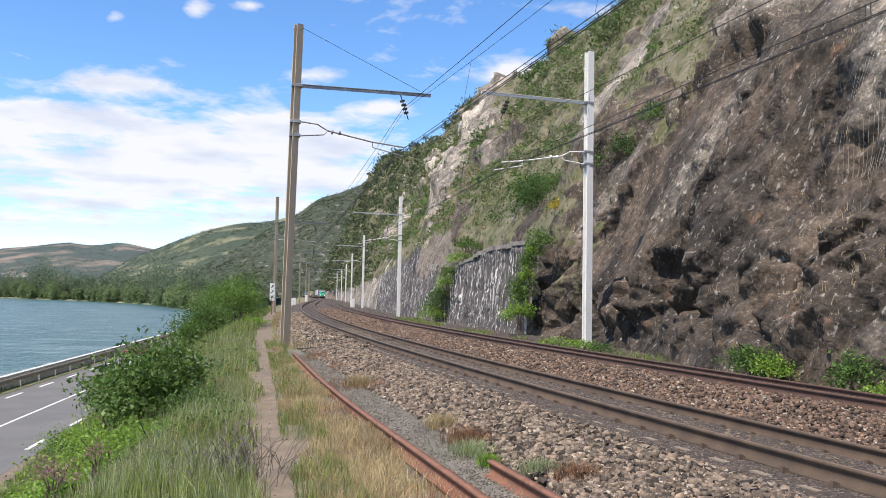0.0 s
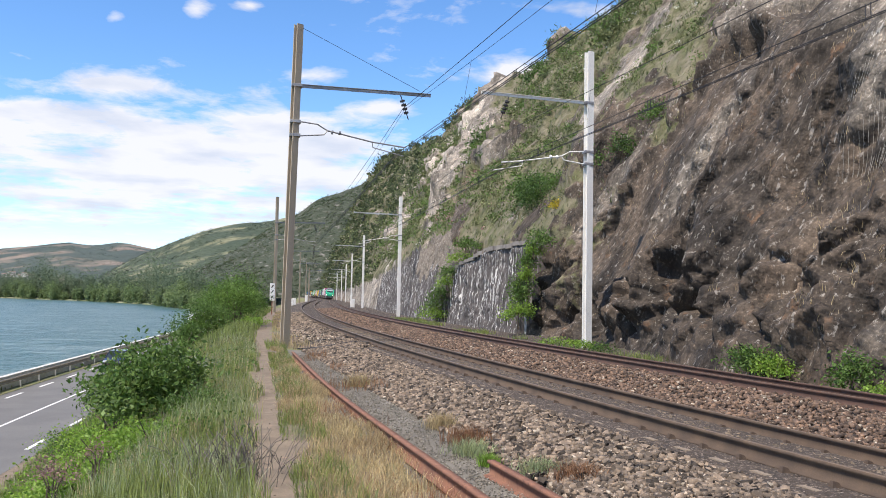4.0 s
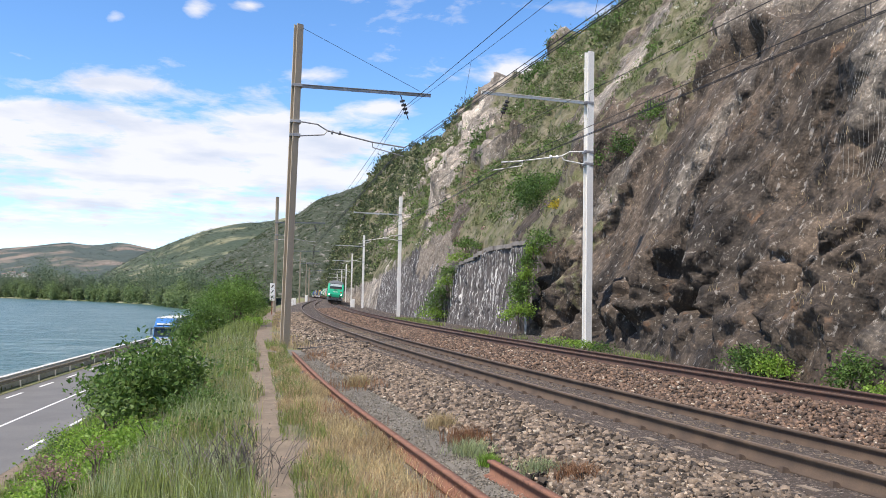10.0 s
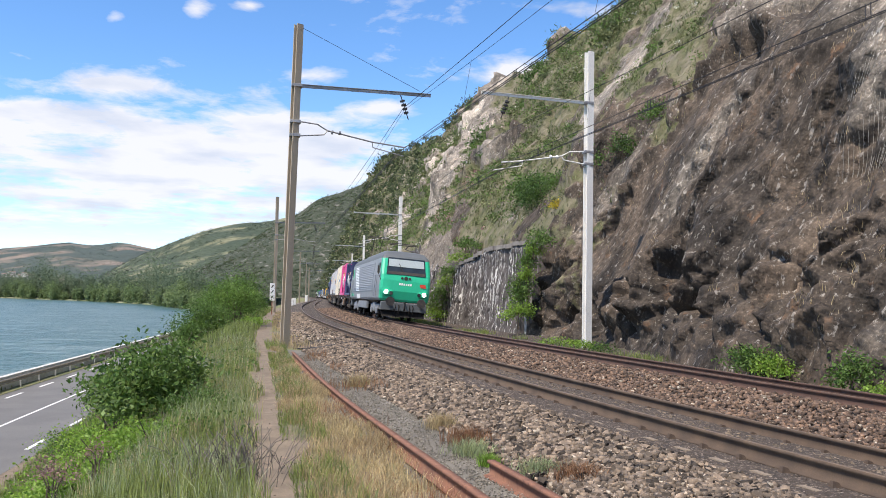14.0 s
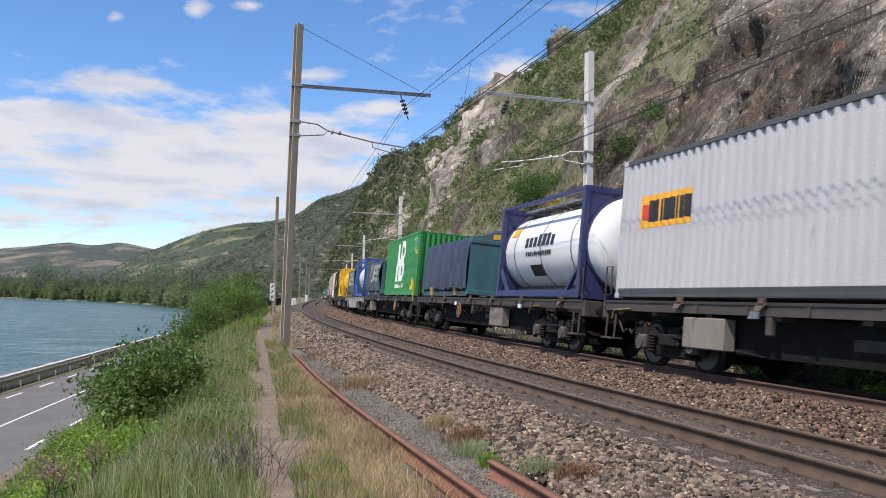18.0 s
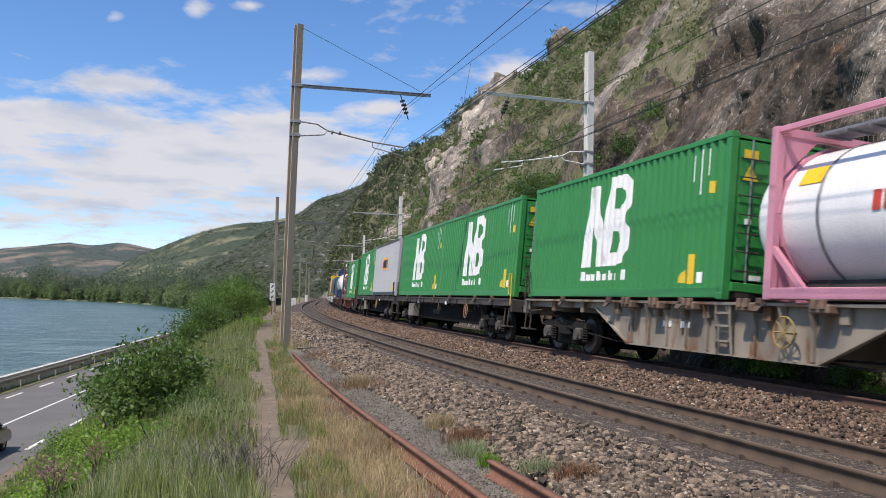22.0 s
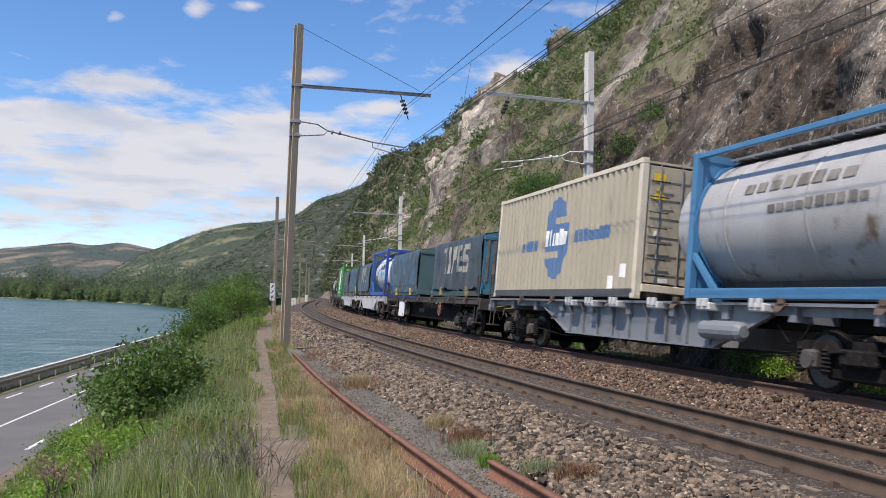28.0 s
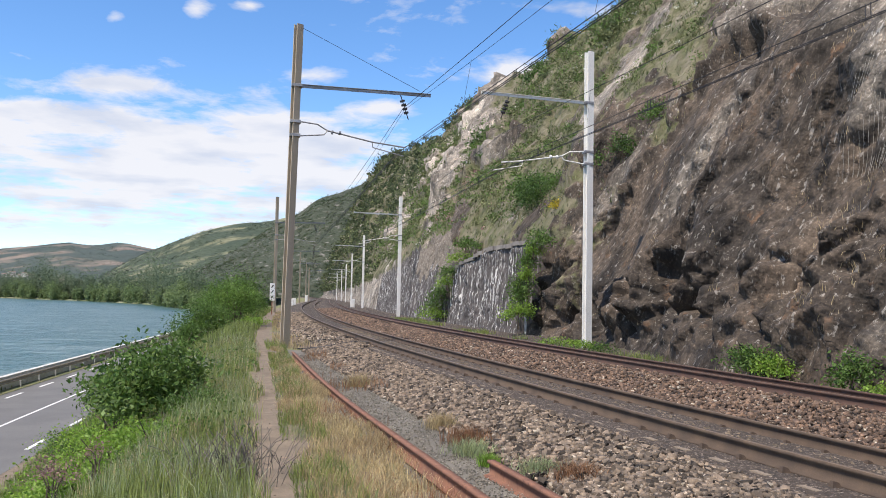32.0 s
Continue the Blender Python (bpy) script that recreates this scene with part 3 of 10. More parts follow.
_rs = np.concatenate([np.arange(-60, 60, 1.0), np.arange(60, 200, 2.5), np.arange(200, 950, 12)])
tracks = []
for k_, (tl, tz) in enumerate(((0.0, 0.0), (FAR_LAT, FAR_Z))):
    tr = thing("railway_track", ("rusty steel running rails on concrete sleepers in ballast, beside the path" if k_ == 0 else "rusty steel running rails on concrete sleepers in ballast, below the cliff"), "railway track", "parallel tracks")
    tracks.append(tr)
    for sd in (-1, 1):
        rail_sweep("rail", tl, tz, sd, _rs, tr)
bm = bmesh.new()
for sd in (-1, 1):
    hull(bm, [(-0.14, sd * 0.75 - 0.42, -0.40), (0.14, sd * 0.75 - 0.42, -0.40), (0.14, sd * 0.75 + 0.42, -0.40), (-0.14, sd * 0.75 + 0.42, -0.40)],
         [(-0.11, sd * 0.75 - 0.40, -0.178), (0.11, sd * 0.75 - 0.40, -0.178), (0.11, sd * 0.75 + 0.40, -0.178), (-0.11, sd * 0.75 + 0.40, -0.178)])
bx(bm, -0.04, 0.04, -0.4, 0.4, -0.33, -0.25)
bmesh.ops.recalc_face_normals(bm, faces=bm.faces)
_sleeper = bpy.data.meshes.new("sleeper")
bm.to_mesh(_sleeper)
bm.free()
_sleeper.materials.append(M["concrete"])
bm = bmesh.new()
hull(bm, [(-0.035, -0.05, -0.18), (0.035, -0.05, -0.18), (0.035, 0.05, -0.18), (-0.035, 0.05, -0.18)], [(-0.015, -0.03, -0.13), (0.015, -0.03, -0.13), (0.015, 0.03, -0.115), (-0.015, 0.03, -0.115)])
bmesh.ops.recalc_face_normals(bm, faces=bm.faces)
_clips = bpy.data.meshes.new("rail_clip")
bm.to_mesh(_clips)
bm.free()
_clips.materials.append(M["rail_side"])
for k_ in (0, 1):
    for j_ in range(100 if k_ == 0 else 50):
        m_ = on_track(k_, 2.0 + j_ * 0.6 if k_ == 0 else 6.0 + j_ * 0.6)
        sl_ = share("sleeper", _sleeper, tracks[k_], m_)
        for lc in (-0.87, -0.635, 0.635, 0.87):
            share("rail_clip", _clips, sl_, Matrix.Translation((0, lc, 0)))
# ---- the cliff and hillside on the right of the line ----
CR_S = (-60, 20, 70, 105, 135, 172, 195, 240, 310, 440, 600)
CR_LAT = (26, 27, 28, 29, 31, 34, 36, 39, 43, 47, 52)
CR_Z = (27.0, 28.0, 28.8, 30.4, 35.4, 44.6, 46.8, 48.5, 59.0, 75.0, 96.0)


def profile(s, v):
    """lat and z of the hillside: v = 0 at the foot, 1 at the crest, past 1 behind it."""
    foot = np.interp(s, (-60, 8, 20, 28, 36, 44, 60, 75, 100, 400, 1000), (6.9, 6.9, 7.2, 8.7, 8.9, 9.2, 9.2, 9.0, 9.0, 10, 12))
    cl, cz = np.interp(s, CR_S, CR_LAT), np.interp(s, CR_S, CR_Z)
    fh = np.interp(s, (-60, 10, 25, 33, 40, 46, 60, 80, 110, 200, 1000), (11, 11, 9.0, 6.0, 4.6, 4.8, 5.5, 5.5, 5.0, 4.5, 6))
    fw = np.interp(s, (-60, 20, 33, 40, 60, 110, 1000), (4.5, 4.3, 3.2, 1.1, 1.0, 1.2, 3))
    vf = 0.30
    a = np.clip(v / vf, 0, 1)
    b = np.clip((v - vf) / (1 - vf), 0, 1)
    c = np.clip(v - 1, 0, None)
    lat = foot + fw * a + (cl - foot - fw) * b + c * cl * 1.2
    z = -0.5 + (fh + 0.5) * a + (cz - fh) * (b * 0.86 + 0.14 * np.sin(b * math.pi / 2)) - c * cz * 0.35
    return lat, z


def cliff_uv(s, v):
    lat, z = profile(s, v)
    x, y, t = line(s, lat)
    p = np.stack([x, y, z], 1)
    # outward normal, roughly: towards the river and up
    nx, ny = -np.cos(t), np.sin(t)
    near = smooth(130, 40, s)
    rocky = rockness(s, v, z)
    # tilted strata: faces drawn out along the dip
    along, across = -s * 0.52 + z * 0.85, s * 0.85 + z * 0.52
    wob = fbm(p * 0.25, 3, 29)
    fine = fbm(p * 1.3, 2, 33) * 0.03
    dip = np.stack([across + wob * 0.15 + fine, along + wob * 0.15 - fine], 1)
    above = over_band(s, z) + wob * 1.2
    # broken: the undercut foot and a band that climbs with the dip; smooth slabs between
    foot = smooth(3.6, 2.2, z + wob * 2.0) * smooth(11, 16, s)
    band = smooth(1.9, 0.5, abs(above))
    crag = np.maximum.reduce([foot, band, smooth(0.15, 0.40, fbm(p * 0.22 + 5.0, 3, 27)) * 0.35, 0.25 * smooth(21, 16, s)])
    h1 = flats(dip * (0.32, 0.15), 3)
    h2 = flats(dip * (0.95, 0.55), 11)
    h3 = flats(dip * (2.4, 1.6), 19)
    h4 = flats(dip * (6.2, 4.6), 23)
    blocks = h1 * (0.45 + 0.55 * smooth(13, 20, s)) + h2 * (0.26 + 0.48 * crag) + h3 * (0.10 + 0.28 * crag) + h4 * (0.04 + 0.10 * crag)
    # long ribs of the strata
    blocks = blocks + flats(dip * (1.5, 0.10), 63) * 0.22 + flats(dip * (3.6, 0.20), 65) * 0.12
    # notches where blocks have fallen out of the foot and the band, and the lip over them
    blocks = blocks - 1.5 * np.maximum(0, flats(dip * (1.15, 0.8), 53) - 0.2) * np.maximum(foot, band * 0.7 * smooth(15, 21, s))
    blocks = blocks + 0.45 * smooth(-0.15, 0.2, above) * smooth(42, 34, s)
    # smooth dipping slab at the end of the face, blocky only at its foot
    blocks = blocks * (1 - 0.72 * smooth(26, 30, s) * smooth(1.6, 2.6, z + wob) * smooth(1.0, -1.0, above))
    # one straight joint up the face
    blocks = blocks - 0.3 * smooth(0.16, 0.05, abs(s - 22.6 - z * 0.10 + wob * 0.3)) * smooth(8.5, 6.5, z)
    blocks = blocks * (0.3 + 0.7 * smooth(46, 36, s))
    rough = fbm(p * 0.9, 4, 31, 0.55) * 0.07 + fbm(p * 4.0, 2, 37) * 0.016
    big = fbm(p * 0.10, 3, 41) * np.interp(s, (0, 60, 200, 500, 900), (0.7, 0.9, 2.5, 6, 9)) * smooth(0.05, 0.35, v)
    far = fbm(p * np.interp(s, (0, 200, 900), (0.4, 0.10, 0.05))[:, None], 4, 51, ridge=True) * np.interp(s, (0, 60, 200, 900), (0.2, 0.6, 2.4, 6.0)) * smooth(0.25, 0.5, v)
    hb = flats(dip * (0.13, 0.075), 43) * 1.7 + flats(dip * (0.42, 0.25), 47) * 1.3 + flats(dip * (1.2, 0.8), 49) * 0.5
    far = far + hb * smooth(44, 62, s) * smooth(0.30, 0.45, v) * (0.15 + 0.85 * rocky)
    # rocky rib standing out below the skyline
    far = far + 1.3 * smooth(14, 3, abs(s - 106 - (z - 15) * 1.3)) * smooth(9, 15, z)
    amp = (0.15 + 0.85 * rocky)
    d = blocks * amp * (0.35 + 0.65 * near) + rough * (0.5 + 0.5 * rocky) + big + far
    d = d * smooth(-0.01, 0.06, v) + 0 * s
    steep = np.interp(v, (0, 0.3, 0.5, 1.2), (0.25, 0.35, 0.7, 0.9))
    h = np.sqrt(1 - steep ** 2)
    x, y, z = x + nx * d * h, y + ny * d * h, z + d * steep
    return np.stack([x, y, z], 1), rocky


def over_band(s, z):
    """Height over the broken band that climbs across the face."""
    return z - np.minimum(5.3 + (34 - s) * 1.15, 11.6 + (26 - s) * 0.15)


def rockness(s, v, z):
    """1 on bare rock, 0 on grassy slope."""
    sb = np.interp(z, (0, 4, 9, 14, 22, 32), (42, 36, 31, 33, 44, 62))
    p = np.stack([s, z * 1.3, v * 0], 1)
    n = fbm(p * 0.16, 4, 61)
    k = smooth(-3, 3, sb - s + n * 9)
    spur = smooth(13, 4, abs(s - 104 - (z - 15) * 1.3 + n * 10)) * smooth(8, 13, z)
    spur = np.maximum(spur, smooth(9, 0, abs(s - 150 - (z - 15) * 0.8 + n * 12)) * smooth(8, 12, z) * 0.9)
    patch = smooth(0.06, 0.24, fbm(p * 0.30 + 7.7, 4, 71)) * smooth(150, 40, s) + smooth(0.18, 0.3, fbm(p * 0.30 + 7.7, 4, 71)) * smooth(40, 150, s)
    low = smooth(0.30, 0.24, v) * (s > 38)
    slab = smooth(3.6, 1.6, abs(s - 49 + (21 - z) * 0.55 + n * 3)) * smooth(6, 9, z)
    # grassy ledge over the broken band
    ledge = smooth(1.5, 0.5, abs(over_band(s, z) - 1.6 + n * 2)) * smooth(27, 31, s) * smooth(-0.2, 0.15, n)
    return np.clip(np.maximum.reduce([k * (1 - 0.9 * ledge), spur, slab, patch * 0.9, low]), 0, 1)


def hillside(name, s_list, v_list, material, label):
    s, v = np.meshgrid(s_list, v_list, indexing="ij")
    p, rocky = cliff_uv(s.ravel(), v.ravel())
    ob = np_mesh(name, p, grid_faces(len(s_list), len(v_list)), material, True, "structure", label)
    at = ob.data.attributes.new("rock", "FLOAT", "POINT")
    at.data.foreach_set("value", rocky.astype(np.float32))
    at = ob.data.attributes.new("pale", "FLOAT", "POINT")
    q = np.stack([-s.ravel() * 0.52 + p[:, 2] * 0.85, s.ravel() * 0.85 + p[:, 2] * 0.52, 0 * p[:, 2]], 1)
    ss, zz = s.ravel(), p[:, 2]
    w = fbm(q * (0.10, 0.45, 1), 4, 83) * 0.9 + 0.62 * smooth(-0.5, 1.8, over_band(ss, zz)) * smooth(70, 40, ss) + 0.22 * smooth(36, 50, ss) + 0.75 * smooth(21, 14, ss) * smooth(3, 7, zz) - 0.05
    w = w - 0.5 * smooth(28, 34, ss) * smooth(70, 60, ss) + 0.4 * smooth(75, 95, ss) + 0.4 * smooth(8, 12, zz) * smooth(28, 18, ss) - 0.9 * smooth(26, 30, ss) * smooth(50, 46, ss) * smooth(5.0, 2.5, zz)
    w = w + 0.3 * smooth(12, 15, zz) * smooth(32, 24, ss) + 0.12 * smooth(4, 7, zz) * smooth(22, 16, ss)
    w = np.clip(w, 0, 1.0)
    at.data.foreach_set("value", w.astype(np.float32))
    return ob


def cliff_material():
    m = bpy.data.materials.new("cliff_rock_and_grass")
    m.use_nodes = True
    n, l = m.node_tree.nodes, m.node_tree.links
    b = n["Principled BSDF"]
    b.inputs["Roughness"].default_value = 0.9
    b.inputs["Specular IOR Level"].default_value = 0.3
    tc = n.new("ShaderNodeTexCoord")

    def noise_at(scale, detail, rough=0.6, mapping=None):
        q = n.new("ShaderNodeTexNoise")
        q.inputs["Scale"].default_value, q.inputs["Detail"].default_value, q.inputs["Roughness"].default_value = scale, detail, rough
        if mapping:
            mp = n.new("ShaderNodeMapping")
            if len(mapping) > 2:
                mp.vector_type = "TEXTURE"
            mp.inputs["Scale"].default_value, mp.inputs["Rotation"].default_value = mapping[0], mapping[1]
            l.new(tc.outputs["Object"], mp.inputs[0])
            l.new(mp.outputs[0], q.inputs["Vector"])
        else:
            l.new(tc.outputs["Object"], q.inputs["Vector"])
        return q

    def ramp(src, stops):
        r = n.new("ShaderNodeValToRGB")
        while len(r.color_ramp.elements) < len(stops):
            r.color_ramp.elements.new(0.5)
        for e, (pos, c) in zip(r.color_ramp.elements, stops):
            e.position, e.color = pos, (*c, 1)
        l.new(src, r.inputs[0])
        return r.outputs[0]

    def mix(f, a, c, blend="MIX"):
        q = n.new("ShaderNodeMix")
        q.data_type, q.blend_type = "RGBA", blend
        if isinstance(f, float):
            q.inputs["Factor"].default_value = f
        else:
            l.new(f, q.inputs["Factor"])
        l.new(a, q.inputs["A"])
        l.new(c, q.inputs["B"])
        return q.outputs["Result"]

    rock_base = ramp(noise_at(0.22, 6).outputs[0], ((0.30, (0.036, 0.031, 0.027)), (0.46, (0.058, 0.048, 0.039)), (0.58, (0.090, 0.071, 0.055)), (0.72, (0.145, 0.114, 0.088))))
    grain = ramp(noise_at(1.9, 8, 0.64, ((1.0, 1.0, 4.5), (radians(31), 0.0, 0.0), "dip")).outputs[0], ((0.30, (0.60, 0.60, 0.61)), (0.47, (0.93, 0.92, 0.91)), (0.58, (1.18, 1.15, 1.12)), (0.68, (1.6, 1.54, 1.48))))
    fine = ramp(noise_at(12.0, 6, 0.68, ((1.0, 1.0, 2.2), (radians(31), 0.0, 0.0), "dip")).outputs[0], ((0.34, (0.60, 0.59, 0.58)), (0.46, (0.93, 0.93, 0.93)), (0.55, (1.08, 1.07, 1.06)), (0.60, (1.35, 1.33, 1.30)), (0.66, (2.4, 2.34, 2.28))))
    grain = mix(1.0, grain, fine, "MULTIPLY")
    rock = mix(1.0, rock_base, grain, "MULTIPLY")
    pale = n.new("ShaderNodeAttribute")
    pale.attribute_name = "pale"
    grey = n.new("ShaderNodeRGB")
    grey.outputs[0].default_value = (0.40, 0.362, 0.310, 1)
    rock = mix(pale.outputs["Fac"], rock, mix(1.0, grey.outputs[0], grain, "MULTIPLY"))
    # dark water stains running down the face
    stain = ramp(noise_at(1.0, 6, 0.65, ((0.85, 0.85, 0.11), (0.0, 0.0, 0.0))).outputs[0], ((0.34, (0.55, 0.54, 0.54)), (0.48, (0.95, 0.95, 0.95)), (0.60, (1.12, 1.10, 1.08)), (0.70, (1.5, 1.47, 1.43))))
    rock = mix(1.0, rock, stain, "MULTIPLY")
    # pale flecks and veins drawn out along the dip
    fm = n.new("ShaderNodeMapping")
    fm.vector_type = "TEXTURE"
    fm.inputs["Rotation"].default_value, fm.inputs["Scale"].default_value = (radians(31), 0, 0), (1.0, 1.0, 3.6)
    fn = n.new("ShaderNodeTexNoise")
    fn.inputs["Scale"].default_value, fn.inputs["Detail"].default_value, fn.inputs["Roughness"].default_value = 5.5, 8, 0.72
    l.new(tc.outputs["Object"], fm.inputs[0])
    l.new(fm.outputs[0], fn.inputs["Vector"])
    fr = n.new("ShaderNodeMapRange")
    fr.inputs[1].default_value, fr.inputs[2].default_value = 0.588, 0.615
    l.new(fn.outputs[0], fr.inputs[0])
    fk = n.new("ShaderNodeMath")
    fk.operation, fk.inputs[1].default_value, fk.inputs[2].default_value = "MULTIPLY_ADD", 0.9, 0.28
    l.new(pale.outputs["Fac"], fk.inputs[0])
    fx = n.new("ShaderNodeMath")
    fx.operation, fx.use_clamp = "MULTIPLY", True
    l.new(fr.outputs[0], fx.inputs[0])
    l.new(fk.outputs[0], fx.inputs[1])
    vein = n.new("ShaderNodeRGB")
    vein.outputs[0].default_value = (0.68, 0.63, 0.56, 1)
    rock = mix(fx.outputs[0], rock, vein.outputs[0])
    lichen = n.new("ShaderNodeMapRange")
    lichen.inputs[1].default_value, lichen.inputs[2].default_value = 0.60, 0.70
    l.new(noise_at(1.1, 7, 0.7).outputs[0], lichen.inputs[0])
    rusty = n.new("ShaderNodeRGB")
    rusty.outputs[0].default_value = (0.155, 0.092, 0.055, 1)
    rock = mix(lichen.outputs[0], rock, rusty.outputs[0])
    grass = ramp(noise_at(0.55, 7, 0.65).outputs[0], ((0.30, (0.052, 0.060, 0.024)), (0.42, (0.112, 0.114, 0.052)), (0.52, (0.150, 0.137, 0.082)), (0.66, (0.215, 0.187, 0.132))))
    at = n.new("ShaderNodeAttribute")
    at.attribute_name = "rock"
    edge = n.new("ShaderNodeMath")
    edge.operation = "ADD"
    l.new(at.outputs["Fac"], edge.inputs[0])
    jit = n.new("ShaderNodeMapRange")
    jit.inputs[1].default_value, jit.inputs[2].default_value, jit.inputs[3].default_value, jit.inputs[4].default_value = 0.25, 0.75, -0.55, 0.55
    l.new(noise_at(1.6, 6, 0.7).outputs[0], jit.inputs[0])
    l.new(jit.outputs[0], edge.inputs[1])
    sel = n.new("ShaderNodeMapRange")
    sel.inputs[1].default_value, sel.inputs[2].default_value = 0.38, 0.62
    l.new(edge.outputs[0], sel.inputs[0])
    l.new(mix(sel.outputs[0], grass, rock), b.inputs["Base Color"])
    # relief: tilted flat facets with sharp edges at two sizes, then fine grain
    last = None
    for size, strength, seed_at in ((0.8, 0.85, 0.0), (2.2, 0.65, 7.3)):
        vm = n.new("ShaderNodeMapping")
        vm.inputs["Scale"].default_value, vm.inputs["Rotation"].default_value, vm.inputs["Location"].default_value = (1.0, 1.0, 0.4), (radians(31), 0, 0), (seed_at, 0, 0)
        warp = n.new("ShaderNodeVectorMath")
        warp.operation = "MULTIPLY_ADD"
        wn_ = noise_at(2.0 * size, 3, 0.6)
        l.new(wn_.outputs["Color"], warp.inputs[0])
        warp.inputs[1].default_value = (0.35 / size, 0.35 / size, 0.35 / size)
        l.new(tc.outputs["Object"], vm.inputs[0])
        l.new(vm.outputs[0], warp.inputs[2])
        vor = n.new("ShaderNodeTexVoronoi")
        vor.inputs["Scale"].default_value = size
        l.new(warp.outputs[0], vor.inputs["Vector"])
        tilt = n.new("ShaderNodeVectorMath")
        tilt.operation = "SUBTRACT"
        l.new(vor.outputs["Color"], tilt.inputs[0])
        tilt.inputs[1].default_value = (0.5, 0.5, 0.5)
        rel = n.new("ShaderNodeVectorMath")
        rel.operation = "SUBTRACT"
        l.new(warp.outputs[0], rel.inputs[0])
        l.new(vor.outputs["Position"], rel.inputs[1])
        dot = n.new("ShaderNodeVectorMath")
        dot.operation = "DOT_PRODUCT"
        l.new(tilt.outputs[0], dot.inputs[0])
        l.new(rel.outputs[0], dot.inputs[1])
        bp = n.new("ShaderNodeBump")
        bp.inputs["Strength"].default_value, bp.inputs["Distance"].default_value = strength, 0.9
        l.new(dot.outputs["Value"], bp.inputs["Height"])
        if last:
            l.new(last, bp.inputs["Normal"])
        last = bp.outputs[0]
    bp = n.new("ShaderNodeBump")
    bp.inputs["Strength"].default_value, bp.inputs["Distance"].default_value = 0.6, 0.014
    l.new(noise_at(6.0, 8, 0.66).outputs[0], bp.inputs["Height"])
    l.new(last, bp.inputs["Normal"])
    l.new(bp.outputs[0], b.inputs["Normal"])
    return m


M["cliff"] = cliff_material()
_v1 = np.concatenate([np.linspace(0, 0.30, 165), np.linspace(0.30, 1.0, 150)[1:], np.linspace(1.0, 1.5, 6)[1:]])
hillside("cliff", np.concatenate([np.arange(-14, 4, 0.2), np.arange(4, 38, 0.065), np.arange(38, 60.01, 0.1)]), _v1, M["cliff"], "dark broken rock cliff hung with netting, grassy slope above")
_v2 = np.concatenate([np.linspace(0, 0.30, 26), np.linspace(0.30, 1.0, 90)[1:], np.linspace(1.0, 1.5, 6)[1:]])
hillside("hillside", np.concatenate([np.arange(60, 140, 0.5), np.arange(140, 300, 1.2), np.arange(300, 600, 3.0)]), _v2, M["cliff"], "steep rocky hillside with scrub above the railway")
hillside("hillside_behind", np.arange(-60, -13.9, 2.0), np.linspace(0, 1.5, 30), M["cliff"], "steep rocky hillside continuing along the railway")
# ---- hills across the distance and the far bank ----
def ridge(name, pts, depth, drop, material, label, rough=0.06, n=90, rows=26, foot=-10.0, seed=7):
    """A hill under a crest line of (x, y, z); it falls forward over depth metres."""
    pts = np.array(pts, float)
    t = np.concatenate([[0], np.cumsum(np.hypot(np.diff(pts[:, 0]), np.diff(pts[:, 1])))])
    u = np.linspace(0, t[-1], n)
    cx, cy, cz = (np.interp(u, t, pts[:, k]) for k in (0, 1, 2))
    cz = np.convolve(np.pad(cz, 3, mode="edge"), np.ones(7) / 7, mode="valid")
    w = np.linspace(-0.35, 1, rows)
    uu, ww = np.meshgrid(np.arange(n), w, indexing="ij")
    uu, ww = uu.ravel(), ww.ravel()
    d = np.hypot(cx[uu], cy[uu])
    fx, fy = -cx[uu] / d, -cy[uu] / d
    x, y = cx[uu] + fx * ww * depth, cy[uu] + fy * ww * depth
    z = foot + (cz[uu] - foot) * np.clip(np.where(ww < 0, 1 + ww * 0.6, 1 - np.abs(ww) ** drop), 0, 1)
    p = np.stack([x, y, z], 1)
    z = z + fbm(p * (3.5 / depth), 5, seed, ridge=True) * (cz[uu] - foot) * rough * np.clip(1 - ww, 0, 1) * np.clip(ww * 4 + 0.15, 0.15, 1)
    return np_mesh(name, np.stack([x, y, z], 1), grid_faces(n, rows)[:, ::-1], material, False, "structure", label)


def hz(px, py, dist):
    """A place dist metres ahead seen in the direction (px, py) of the view's unit plane: used for far crest lines."""
    m = VIEW.to_3x3()
    d = m @ Vector((px, py, -1.0))
    return tuple(Vector(EYE) + d * (dist / d.y))


M["hill_wood"] = mat("wooded_hill", (0.034, 0.045, 0.024), (0.050, 0.058, 0.034), 0.05, 0.95, 0, 1.0, 0.35, c3=(0.19, 0.175, 0.15), c3_at=0.64, dist=2.0)
M["hill_field"] = mat("terraced_green_hill", (0.036, 0.053, 0.030), (0.055, 0.072, 0.038), 0.006, 0.95, 0, 1.0, 0.12, c3=(0.19, 0.185, 0.105), c3_at=0.56, dist=2.0, detail=9.0)
# bluish base colour carries the haze of distance; no haze in the air
M["hill_far"] = mat("haze_tinted_hill", (0.036, 0.054, 0.048), (0.056, 0.072, 0.056), 0.0022, 0.95, 0, 0.6, 0.06, c3=(0.20, 0.158, 0.12), c3_at=0.575, dist=2.0, detail=9.0)
